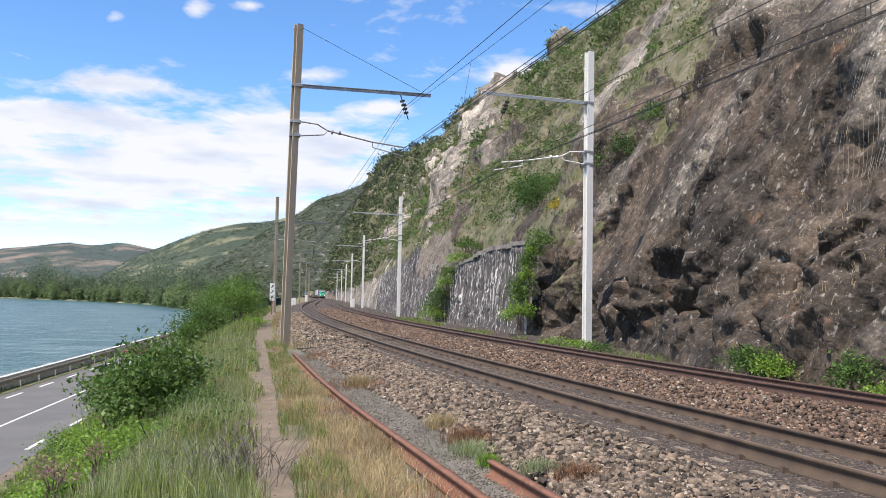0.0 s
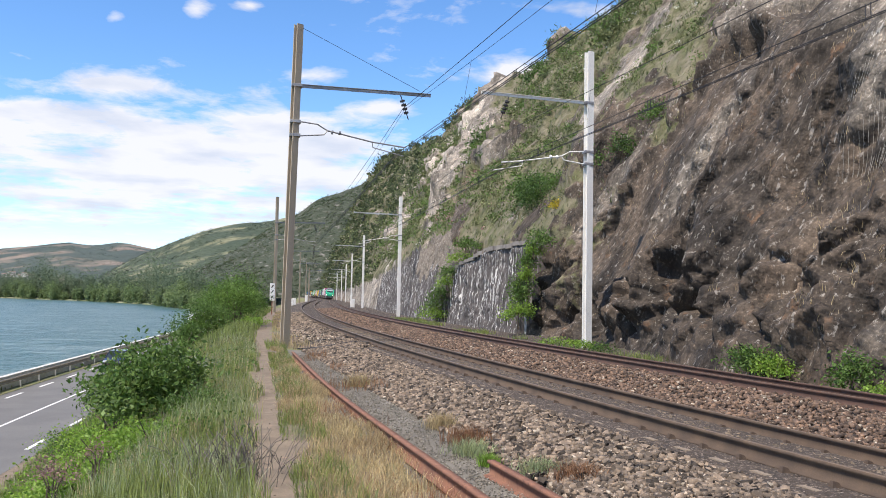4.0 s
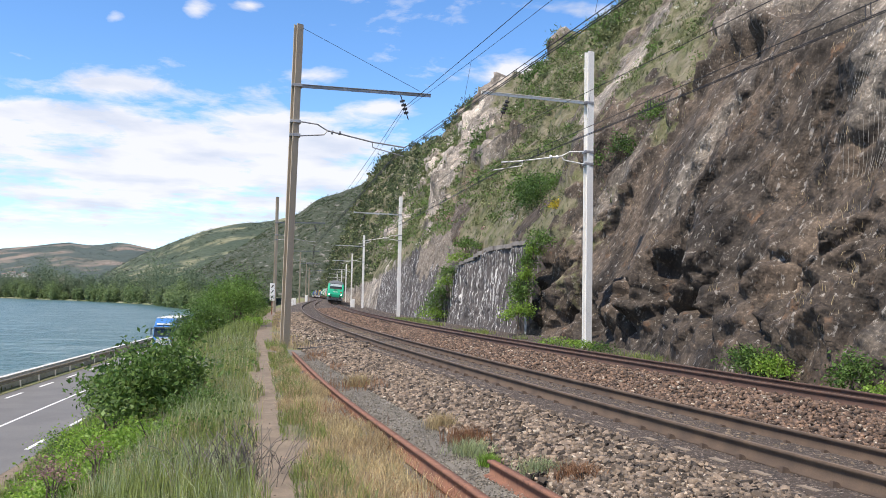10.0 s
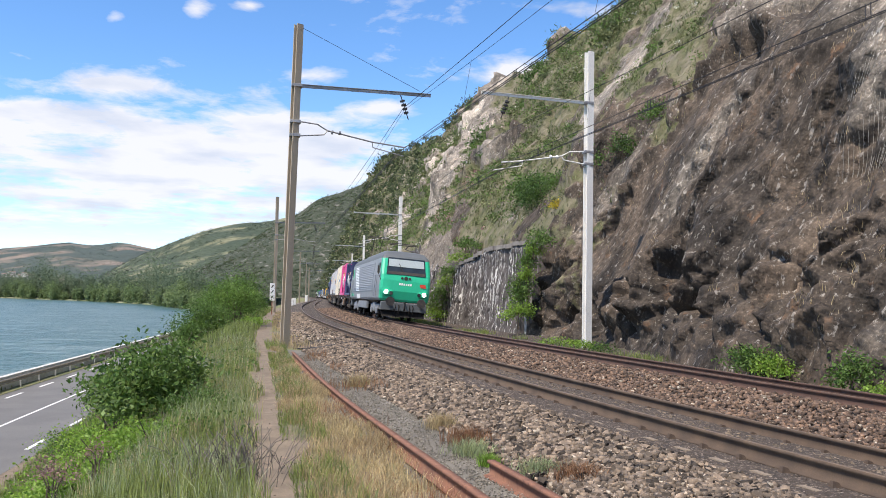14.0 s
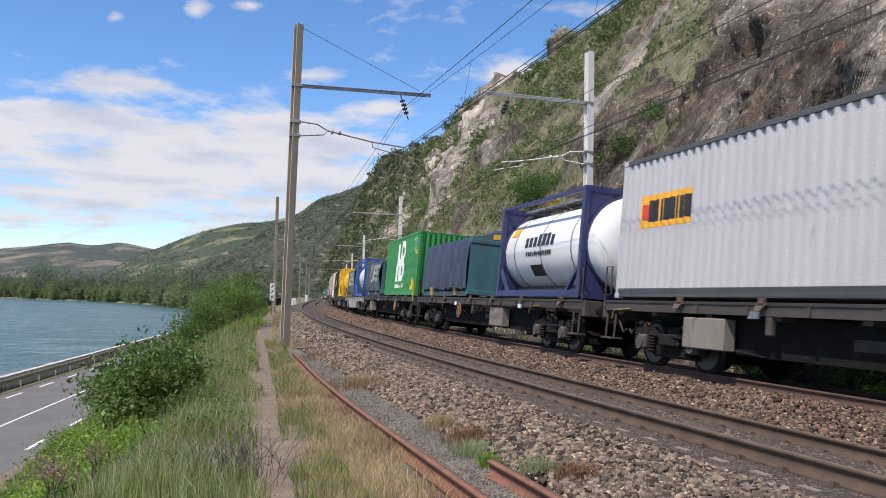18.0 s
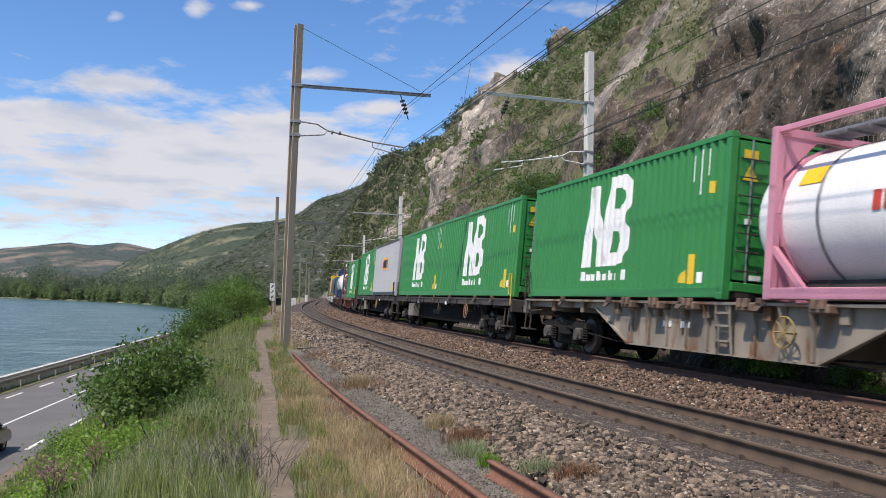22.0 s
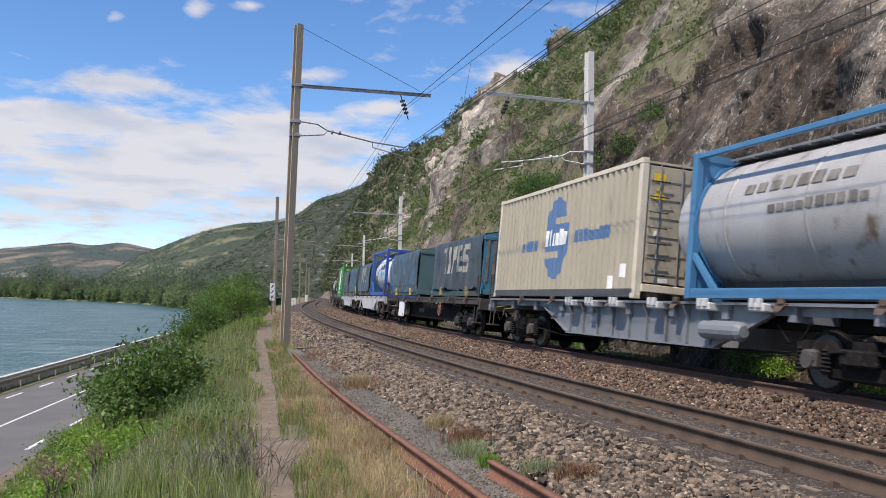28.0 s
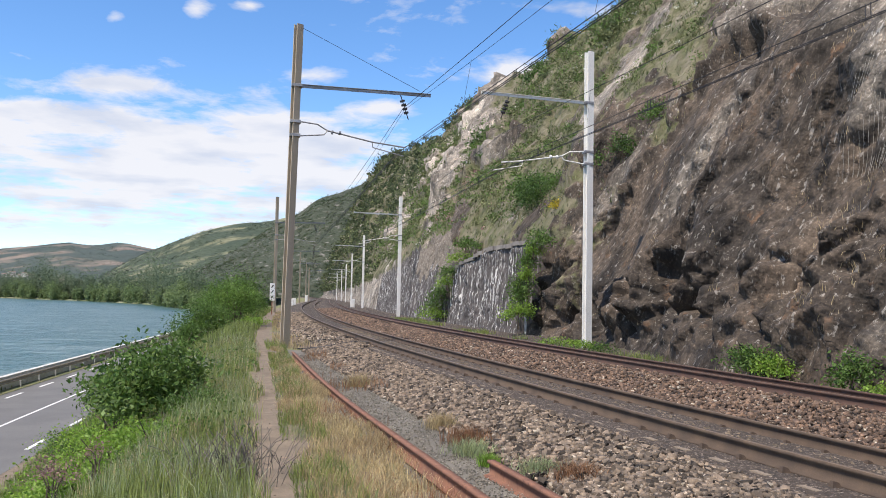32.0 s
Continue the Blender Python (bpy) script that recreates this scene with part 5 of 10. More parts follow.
grass("bank_grass_far", "green grass on the bank farther along", 26000, 28, 95, bank, 0.50, 0.016, M["grass"], None, 1.3)
grass("seeding_grass", "pale seeding grass along the top of the bank", 24000, 4.2, 40, upper, 0.40, 0.007, M["grass_pale"], patchy(0.9, -0.1, 0.35, 3), 1.5, 0.7)
grass("dry_bank_grass", "dry straw among the bank grass", 15000, 4.5, 36, upper, 0.34, 0.007, M["grass_dry"], patchy(0.9, 0.0, 0.4, 5), 1.5)
grass("verge_dry_grass", "dry yellow grass between path and rail", 42000, 4.2, 26, strip_r, 0.15, 0.007, M["grass_dry"], patchy(1.3, -0.35, 0.15, 7), 1.2, 1.0)
grass("verge_rosy_grass", "reddish dry seed heads between path and rail", 9000, 4.5, 20, strip_r, 0.12, 0.006, M["grass_red"], patchy(1.5, -0.2, 0.3, 8), 1.2, 1.0)
grass("verge_green_grass", "sparse green grass beside the path", 10000, 5, 30, lambda s: (path_lat(s) + 0.12, path_lat(s) + 0.7), 0.24, 0.007, M["grass"], patchy(2.6, -0.25, 0.45, 9), 1.2, 0.7)
grass("verge_red_grass", "reddish dry grass at the edge of the ballast", 2400, 7.5, 24, lambda s: (np.full_like(s, -3.5), np.full_like(s, -2.5)), 0.22, 0.008, M["grass_red"], patchy(0.9, 0.22, 0.40, 13))
grass("path_edge_grass", "short grass along the path far off", 6000, 26, 80, lambda s: (path_lat(s) + 0.4, np.full_like(s, -2.4)), 0.25, 0.012, M["grass_dry"], patchy(0.5, -0.1, 0.3, 15))
grass("cliff_foot_grass", "green grass along the foot of the cliff", 9000, 10, 70, lambda s: (np.full_like(s, 6.0), np.full_like(s, 7.6)), 0.24, 0.014, M["grass"], patchy(0.35, -0.1, 0.25, 17))
grass("roadside_grass", "green grass behind the crash barrier", 7000, 20, 90, lambda s: (np.full_like(s, -22.5), np.full_like(s, -20.2)), 0.35, 0.03, M["grass"])
# broad-leaved weeds among the bank grass
p_, s_ = scatter(30000, 4.4, 30, bank, patchy(1.1, 0.02, 0.3, 19), 1.5)
p_[:, 2] += RNG.uniform(0.02, 0.26, len(p_))
v_, f_ = leaf_mesh(p_, np.interp(s_, (5, 30), (0.045, 0.09)), 0.5, 0.6)
np_mesh("bank_weeds", v_, f_, M["leaf_mid"], True, "stuff", "broad-leaved green weeds among the bank grass")
# grey-green tufts beside the spare rails, dead twigs at the path's edge
for k_, (s_, la_, r_, h_, m_) in enumerate(((8.6, -2.95, 0.24, 0.17, "grass_pale"), (7.5, -2.62, 0.22, 0.15, "grass_pale"), (8.0, -2.98, 0.09, 0.12, "leaf_light"), (9.2, -2.8, 0.25, 0.22, "grass_red"), (7.05, -2.45, 0.2, 0.2, "grass_red"), (10.4, -2.75, 0.18, 0.2, "grass_dry"), (15.5, -2.9, 0.22, 0.25, "grass_dry"))):
    x_, y_, _ = line(s_, la_)
    q = np.stack([float(x_) + RNG.normal(size=420) * r_ * 0.5, float(y_) + RNG.normal(size=420) * r_ * 0.5, np.full(420, -0.31)], 1)
    t_ = thing("grass_tuft", "low grey-green tuft growing in the grit" if k_ < 2 else "dry reddish tuft growing in the ballast edge", "grass tuft", "tufts by the rails")
    v_, f_ = blade_mesh(q, h_, 0.008, 0.9)
    np_mesh("foliage", v_, f_, M[m_], True, parent=t_)
tw = thing("dead_twigs", "grey dead brushwood at the edge of the path", "brushwood")
for k_ in range(150):
    b_ = bmesh.new()
    x0, y0, z0_ = at_ground(-1.9 + random.gauss(0, 0.22), 8.0 + random.gauss(0, 0.4))
    d_ = Vector((random.uniform(-1, 1), random.uniform(-1, 1), random.uniform(0.5, 1.6))).normalized() * random.uniform(0.2, 0.55)
    rod(b_, [(x0, y0, z0_), Vector((x0, y0, z0_)) + d_ * 0.6 + Vector((0, 0, 0.05)), Vector((x0, y0, z0_)) + d_], 0.0035, 4, False)
    part("twig", b_, M["twig"], tw)

# far leaves and woods: base colour lightened to stand for haze
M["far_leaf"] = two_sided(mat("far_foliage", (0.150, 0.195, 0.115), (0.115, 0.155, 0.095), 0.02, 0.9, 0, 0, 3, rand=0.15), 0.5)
M["far_wood"] = mat("haze_tinted_far_wood", (0.058, 0.080, 0.050), (0.048, 0.068, 0.044), 0.02, 0.9, 0, 0, 3, rand=0.3)
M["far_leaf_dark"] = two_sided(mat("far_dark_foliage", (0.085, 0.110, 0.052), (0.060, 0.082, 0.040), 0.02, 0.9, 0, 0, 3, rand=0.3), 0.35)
# ---- scrub and dry grass over the hillside ----
def on_hill(n, s0, s1, v0, v1, want, power=1.0):
    s = s0 + (s1 - s0) * RNG.uniform(0, 1, n) ** power
    v = RNG.uniform(v0, v1, n)
    p, rk = cliff_uv(s, v)
    k = want(p, s, v, rk) > RNG.uniform(0, 1, n)
    return p[k], s[k]


def scrub(name, label, pts, s, per, r_f, leaf_f, material):
    n = len(pts)
    c = np.repeat(pts, per, 0)
    r = np.repeat(r_f(s) * RNG.uniform(0.5, 1.4, n), per)
    d = unit(RNG.normal(size=(n * per, 3))) * RNG.uniform(0.3, 1.0, (n * per, 1))
    d[:, 2] = np.abs(d[:, 2]) * 0.8
    v, f = leaf_mesh(c + d * r[:, None], np.repeat(leaf_f(s), per), 0.4, 0.6)
    return np_mesh(name, v, f, material, True, "stuff", label)


soft = lambda p, s, v, rk: (1 - rk) * smooth(-0.25, 0.25, fbm(p * 0.12, 3, 91)) * 1.0
p_, s_ = on_hill(3000, 34, 150, 0.33, 1.02, soft, 1.2)
scrub("slope_scrub", "olive scrub scattered over the slope", p_, s_, 45, lambda s: np.interp(s, (36, 150), (0.45, 1.5)), lambda s: np.interp(s, (36, 150), (0.12, 0.32)), M["leaf_olive"])
p_, s_ = on_hill(1500, 34, 150, 0.33, 1.02, soft, 1.2)
scrub("slope_bushes", "green bushes scattered over the slope", p_, s_, 50, lambda s: np.interp(s, (36, 150), (0.5, 1.8)), lambda s: np.interp(s, (36, 150), (0.12, 0.32)), M["leaf_mid"])
p_, s_ = on_hill(3400, 30, 75, 0.34, 0.98, lambda p, s, v, rk: (1 - 0.8 * rk) * smooth(-0.1, 0.2, fbm(p * 0.25, 3, 95)))
scrub("ledge_scrub", "low green scrub on ledges above the cliff", p_, s_, 46, lambda s: np.full_like(s, 0.34), lambda s: np.full_like(s, 0.065), M["leaf_olive"])
p_, s_ = on_hill(2300, 140, 600, 0.25, 1.05, lambda p, s, v, rk: 0.08 + 0.75 * (1 - rk), 1.0)
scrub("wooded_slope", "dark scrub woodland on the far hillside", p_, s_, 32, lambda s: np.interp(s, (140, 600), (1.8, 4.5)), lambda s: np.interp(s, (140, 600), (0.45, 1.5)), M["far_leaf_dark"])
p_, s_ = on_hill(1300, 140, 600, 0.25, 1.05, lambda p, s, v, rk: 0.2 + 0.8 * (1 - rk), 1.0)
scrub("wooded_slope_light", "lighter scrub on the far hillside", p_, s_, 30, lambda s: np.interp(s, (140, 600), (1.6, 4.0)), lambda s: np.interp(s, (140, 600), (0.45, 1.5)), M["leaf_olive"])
p_, s_ = on_hill(8000, 28, 110, 0.30, 1.0, lambda p, s, v, rk: 1 - rk, 1.3)
v_, f_ = blade_mesh(np.repeat(p_, 4, 0) + RNG.normal(size=(len(p_) * 4, 3)) * (0.15, 0.15, 0.02), 0.28, np.repeat(np.interp(s_, (28, 110), (0.035, 0.09)), 4), 1.4)
np_mesh("slope_grass", v_, f_, M["leaf_olive"], True, "stuff", "olive tufted grass on the slope")
p_, s_ = on_hill(9000, -10, 45, 0.03, 0.9, lambda p, s, v, rk: 0.05 + 0.95 * smooth(-0.1, 0.25, fbm(p * 0.3, 3, 77)) * smooth(22, 9, s), 1.0)
v_, f_ = blade_mesh(np.repeat(p_, 7, 0) + RNG.normal(size=(len(p_) * 7, 3)) * 0.12, 0.20, 0.012, 1.2)
np_mesh("cliff_dry_grass", v_, f_, M["grass_dry"], True, "stuff", "dry grass hanging in cracks of the cliff")
p_, s_ = on_hill(260, 34, 90, 0.3, 0.9, lambda p, s, v, rk: (1 - rk) * smooth(0.1, 0.3, fbm(p * 0.2, 2, 99)), 1.2)
scrub("white_flowers", "white-flowering umbels on the slope", p_ + (0, 0, 0.25), s_, 14, lambda s: np.full_like(s, 0.35), lambda s: np.interp(s, (34, 90), (0.09, 0.2)), M["white_flower"])
p_, s_ = on_hill(160, 48, 85, 0.28, 0.6, lambda p, s, v, rk: (1 - rk) * smooth(0.05, 0.25, fbm(p * 0.2, 2, 105)), 1.0)
scrub("pink_flowers", "pink-flowering plants on the slope", p_ + (0, 0, 0.25), s_, 16, lambda s: np.full_like(s, 0.5), lambda s: np.full_like(s, 0.16), M["pink_flower"])

# steel netting pinned over the nearest part of the cliff: hanging wires and cross wires
def net_lines(s, v, off=0.14, w=0.009):
    p, _ = cliff_uv(s.ravel(), v.ravel())
    p = p.reshape(*s.shape, 3)
    n = np.stack([-np.cos(np.interp(s, SS, TH)) * 0.85, np.sin(np.interp(s, SS, TH)) * 0.85, np.full_like(s, 0.45)], -1)
    ker = np.ones(9) / 9
    q = np.stack([np.apply_along_axis(lambda a: np.convolve(np.pad(a, 4, mode="edge"), ker, mode="valid"), 1, p[..., k]) for k in range(3)], -1) + n * off
    d = np.gradient(q, axis=1)
    d /= np.linalg.norm(d, axis=2, keepdims=True)
    side = np.cross(d, n)
    vs = np.stack([q - side * w, q + side * w], 2).reshape(-1, 3)
    a, b = s.shape
    i = (np.arange(a)[:, None] * b + np.arange(b - 1)[None]).ravel() * 2
    return vs, np.stack([i, i + 1, i + 3, i + 2], 1)


_vn = np.linspace(0.14, 0.75, 110)
_s1, _v1n = np.meshgrid(np.arange(-4, 17.5, 0.13), _vn, indexing="ij")
va_, fa_ = net_lines(_s1, _v1n, 0.06, 0.005)
np_mesh("rockfall_net", va_, fa_, mat("net_wire", (0.34, 0.32, 0.28), (0.20, 0.18, 0.155), 4.0, 0.8, 0.0, 0.0, rand=0.3), True, "stuff", "rusty steel rockfall netting hung over the cliff")

# ---- trees along the far bank ----
FB = [hz(a, b, d) for a, b, d in ((-0.62, -0.054, 960), (-0.525, -0.056, 940), (-0.42, -0.061, 800), (-0.34, -0.066, 640), (-0.31, -0.069, 520), (-0.24, -0.07, 420))]
_fx, _fy = [p[0] for p in FB], [p[1] for p in FB]
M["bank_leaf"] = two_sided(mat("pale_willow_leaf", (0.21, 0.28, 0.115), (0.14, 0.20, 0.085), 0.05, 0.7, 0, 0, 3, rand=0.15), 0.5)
tree_c, tree_k = [], []
_t = np.linspace(0, len(FB) - 1, 190)
for q_ in _t:
    for row in range(3):
        x_ = np.interp(q_ + RNG.uniform(-0.04, 0.04), range(len(FB)), _fx)
        y_ = np.interp(q_, range(len(FB)), _fy)
        d_ = math.hypot(x_, y_)
        x_, y_ = x_ * (1 + (row * 22 + RNG.uniform(0, 12)) / d_), y_ * (1 + (row * 22 + RNG.uniform(0, 12)) / d_)
        h_ = (0.45 + 0.60 * RNG.uniform(0, 1) ** 1.4) * (1 + 0.35 * math.sin(q_ * 9.1) * math.sin(q_ * 4.3 + row)) * np.interp(q_, (0, 2, 4, 5), (32, 31, 25, 18)) * (0.60 + 0.28 * row)
        n_ = 520
        dd = unit(RNG.normal(size=(n_, 3))) * RNG.uniform(0.5, 1.0, (n_, 1)) * (h_ * 0.30, h_ * 0.30, h_ * 0.50) * (1 + 0.3 * RNG.normal(size=(n_, 1)))
        tree_c.append(dd + (x_, y_, WATER_Z + h_ * 0.5))
        tree_k.append(row)
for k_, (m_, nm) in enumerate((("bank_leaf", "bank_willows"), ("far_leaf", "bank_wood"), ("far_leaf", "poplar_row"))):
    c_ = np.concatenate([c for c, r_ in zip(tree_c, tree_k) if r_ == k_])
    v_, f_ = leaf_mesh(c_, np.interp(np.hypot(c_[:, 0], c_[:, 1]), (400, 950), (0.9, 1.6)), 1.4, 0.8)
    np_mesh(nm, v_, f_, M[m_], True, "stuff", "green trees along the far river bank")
# far bank's strip of shore
b_ = bmesh.new()
_v = [b_.verts.new((p[0] * k, p[1] * k, WATER_Z + z)) for p in FB for k, z in ((0.995, -0.2), (1.006, 1.1), (1.5, 3.0))]
for i in range(len(FB) - 1):
    for j in (0, 1):
        b_.faces.new((_v[i * 3 + j], _v[i * 3 + j + 1], _v[i * 3 + j + 4], _v[i * 3 + j + 3]))
bmesh.ops.recalc_face_normals(b_, faces=b_.faces)
tagged(part("far_bank", b_, mat("sandy_shore", (0.24, 0.23, 0.15), (0.12, 0.15, 0.06), 0.1, 0.95, 0, 0.3, 1.0)), "low sandy far bank of the river", kind="structure")


# ---- trees over the far hills ----
def hill_trees(name, label, ob, n, per, r, leaf, material, lo=0.0):
    k = len(ob.data.vertices)
    co = np.zeros(k * 3)
    ob.data.vertices.foreach_get("co", co)
    co = co.reshape(-1, 3)
    f = np.zeros(len(ob.data.polygons) * 4, np.int32)
    ob.data.polygons.foreach_get("vertices", f)
    f = f.reshape(-1, 4)
    f = f[RNG.integers(0, len(f), n)]
    a, b = RNG.uniform(0, 1, (n, 1)), RNG.uniform(0, 1, (n, 1))
    p = co[f[:, 0]] * (1 - a) * (1 - b) + co[f[:, 1]] * a * (1 - b) + co[f[:, 2]] * a * b + co[f[:, 3]] * (1 - a) * b
    p = p[smooth(-0.2, 0.2, fbm(p * 0.02, 3, 47)) + lo > RNG.uniform(0, 1, n)]
    d = unit(RNG.normal(size=(len(p) * per, 3))) * RNG.uniform(0.3, 1, (len(p) * per, 1)) * r
    d[:, 2] = np.abs(d[:, 2]) * 0.8
    v, q = leaf_mesh(np.repeat(p, per, 0) + d, leaf, 1.8, 0.8)
    return np_mesh(name, v, q, material, True, "stuff", label)


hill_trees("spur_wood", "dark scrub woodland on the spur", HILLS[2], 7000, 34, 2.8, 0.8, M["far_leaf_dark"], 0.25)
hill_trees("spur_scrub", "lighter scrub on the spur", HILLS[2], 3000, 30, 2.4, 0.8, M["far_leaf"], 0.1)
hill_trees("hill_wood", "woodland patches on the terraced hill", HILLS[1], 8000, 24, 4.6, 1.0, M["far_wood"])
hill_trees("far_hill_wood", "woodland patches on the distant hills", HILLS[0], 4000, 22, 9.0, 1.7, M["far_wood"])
# ---- the freight train: materials ----
def paint(name, c, dirt=0.45, rough=0.5, **k):
    return mat(name, c, tuple(v * (1 - dirt * 0.45) for v in c), 1.6, rough, 0.0, k.pop("bump", 0.06), 70, c3=tuple(0.35 * v + 0.65 * d * 0.5 for v, d in zip(c, (0.16, 0.13, 0.10))), c3_at=k.pop("at", 0.70), streak=0.25, **k)


M["green"] = paint("container_green", (0.030, 0.235, 0.052), 0.15, 0.45, at=0.80)
M["grey_box"] = paint("container_grey", (0.49, 0.485, 0.495), 0.2, 0.5, at=0.76)
M["cream"] = paint("container_cream", (0.72, 0.635, 0.49), 0.3, 0.55, at=0.72)
M["khaki"] = paint("container_khaki", (0.44, 0.39, 0.29), 0.3, 0.55, at=0.70)
M["yellow_mark"] = paint("yellow_marking", (0.78, 0.52, 0.02), 0.2)
M["yellow_worn"] = paint("worn_yellow_fitting", (0.34, 0.24, 0.07), 0.6, 0.7, at=0.56)
M["white_mark"] = paint("white_marking", (0.84, 0.84, 0.82), 0.05, at=0.9)
M["chalk_mark"] = paint("chalky_marking", (0.42, 0.41, 0.36), 0.4, 0.7, at=0.62)
M["faded_mark"] = paint("faded_grey_marking", (0.26, 0.235, 0.21), 0.5, 0.7, at=0.55)
M["black_mark"] = paint("black_marking", (0.02, 0.02, 0.02), 0.2)
M["blue_mark"] = paint("blue_marking", (0.10, 0.19, 0.36), 0.3)
M["red_mark"] = paint("red_marking", (0.62, 0.06, 0.03), 0.2)
M["orange_mark"] = paint("orange_marking", (0.85, 0.42, 0.03), 0.2)
M["cyan_mark"] = paint("cyan_marking", (0.22, 0.60, 0.82), 0.2)
M["tank_white"] = paint("tank_white", (0.87, 0.86, 0.84), 0.25, 0.35, at=0.74)
M["tank_dull"] = paint("tank_dull_white", (0.72, 0.75, 0.77), 0.35, 0.4, at=0.66)
M["tank_grey"] = mat("stained_tank_grey", (0.46, 0.45, 0.44), (0.36, 0.345, 0.33), 1.2, 0.45, 0, 0.1, 60, c3=(0.17, 0.125, 0.09), c3_at=0.64, streak=0.35)
M["tank_yellow"] = paint("tank_yellow", (0.80, 0.48, 0.01), 0.25, 0.4, at=0.74)
M["tank_brown"] = paint("tank_brown", (0.085, 0.062, 0.052), 0.4, 0.5, at=0.7)
M["tank_rust"] = paint("tank_rust_brown", (0.135, 0.082, 0.060), 0.5, 0.55, at=0.62)
M["tank_maroon"] = paint("tank_maroon", (0.080, 0.037, 0.034), 0.4, 0.5, at=0.72)
M["tank_black"] = paint("tank_black_brown", (0.040, 0.034, 0.032), 0.4, 0.5)
M["fr_pink"] = paint("frame_pink", (0.72, 0.10, 0.30), 0.3)
M["fr_rose"] = paint("frame_faded_pink", (0.66, 0.28, 0.36), 0.3)
M["fr_navy"] = paint("frame_navy", (0.032, 0.040, 0.12), 0.3)
M["fr_blue"] = paint("frame_blue", (0.03, 0.10, 0.42), 0.3)
M["fr_mid"] = paint("frame_light_blue", (0.07, 0.22, 0.40), 0.3)
M["fr_yellow"] = paint("frame_yellow", (0.78, 0.48, 0.02), 0.3)
M["fr_maroon"] = M["tank_maroon"]
M["box_blue"] = paint("tipper_box_blue", (0.055, 0.20, 0.29), 0.5, 0.6, at=0.64)
M["box_plate"] = mat("rusting_teal_plate", (0.085, 0.150, 0.160), (0.060, 0.110, 0.118), 0.9, 0.65, 0, 0.15, 50, c3=(0.26, 0.12, 0.06), c3_at=0.70)
M["box_teal"] = paint("tipper_box_teal", (0.05, 0.15, 0.17), 0.5, 0.6, at=0.62)
M["tarp_dark"] = mat("dark_grey_tarpaulin", (0.058, 0.070, 0.078), (0.040, 0.050, 0.056), 0.9, 0.5, 0, 0.25, 7, c3=(0.085, 0.098, 0.105), c3_at=0.68, dist=0.012)
M["tarp_navy"] = mat("navy_tarpaulin", (0.040, 0.048, 0.088), (0.026, 0.032, 0.056), 0.9, 0.5, 0, 0.25, 7, c3=(0.085, 0.095, 0.12), c3_at=0.68, dist=0.012)
M["tarp_blue"] = mat("blue_tarpaulin", (0.048, 0.104, 0.155), (0.066, 0.066, 0.064), 0.9, 0.5, 0, 0.3, 5, c3=(0.12, 0.24, 0.34), c3_at=0.68, dist=0.012)
M["base_grime"] = paint("grimy_teal_base", (0.050, 0.085, 0.092), 0.6, 0.75, at=0.58)
M["wag_dark"] = paint("wagon_grimy_brown", (0.068, 0.056, 0.048), 0.5, 0.75, at=0.64)
M["wag_white"] = paint("wagon_pale_grey", (0.56, 0.56, 0.55), 0.3, 0.6, at=0.68)
M["wag_dust"] = mat("wagon_dusty_grey", (0.40, 0.385, 0.36), (0.29, 0.27, 0.245), 1.3, 0.7, 0, 0.12, 60, c3=(0.19, 0.115, 0.075), c3_at=0.68, streak=0.3)
M["wag_grey"] = paint("wagon_slate_grey", (0.21, 0.225, 0.245), 0.4, 0.6, at=0.66)
M["wag_red"] = paint("wagon_maroon_red", (0.135, 0.028, 0.027), 0.35, 0.6, at=0.68)
M["wag_cream"] = mat("wagon_dusty_cream", (0.33, 0.285, 0.225), (0.17, 0.145, 0.115), 1.1, 0.75, 0, 0.1, 70, c3=(0.17, 0.085, 0.042), c3_at=0.60, streak=0.35)
M["bracket"] = mat("worn_brown_bracket", (0.22, 0.145, 0.10), (0.11, 0.075, 0.055), 4, 0.8, 0, 0.2, 40)
M["rusty_bit"] = paint("rusty_fitting", (0.36, 0.19, 0.10), 0.5, 0.8)
# bogie steel lowered towards black for shade under the wagons; dust flecks over it
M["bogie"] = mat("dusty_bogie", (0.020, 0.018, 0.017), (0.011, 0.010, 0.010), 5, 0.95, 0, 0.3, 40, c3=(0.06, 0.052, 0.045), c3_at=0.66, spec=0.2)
M["equip"] = paint("dusty_equipment_box", (0.25, 0.22, 0.18), 0.5, 0.8, at=0.6)
M["rail_dark"] = paint("dark_grey_rail", (0.085, 0.088, 0.09), 0.4, 0.7, at=0.66)
# black underframe steel, darkened further to hold the shade below the sills
M["under"] = mat("shade_black_underframe", (0.014, 0.013, 0.012), (0.009, 0.008, 0.008), 2, 0.95, 0, 0.2, 40, c3=(0.03, 0.026, 0.023), c3_at=0.66, spec=0.15)
M["rib_worn"] = mat("worn_tan_rib", (0.23, 0.20, 0.165), (0.12, 0.11, 0.10), 3, 0.8, 0, 0.2, 30, c3=(0.15, 0.07, 0.035), c3_at=0.62)
M["fitting"] = mat("dirty_brown_fitting", (0.085, 0.068, 0.055), (0.045, 0.038, 0.033), 4, 0.85, 0, 0.2, 40)
M["tread"] = mat("wheel_tread", (0.07, 0.06, 0.055), (0.045, 0.04, 0.036), 6, 0.5, 0.4, 0.05, 60)
M["loco_green"] = paint("locomotive_green", (0.020, 0.47, 0.255), 0.15, 0.35, at=0.82)
M["loco_grey"] = paint("locomotive_grey", (0.24, 0.25, 0.27), 0.2, 0.45, at=0.78)
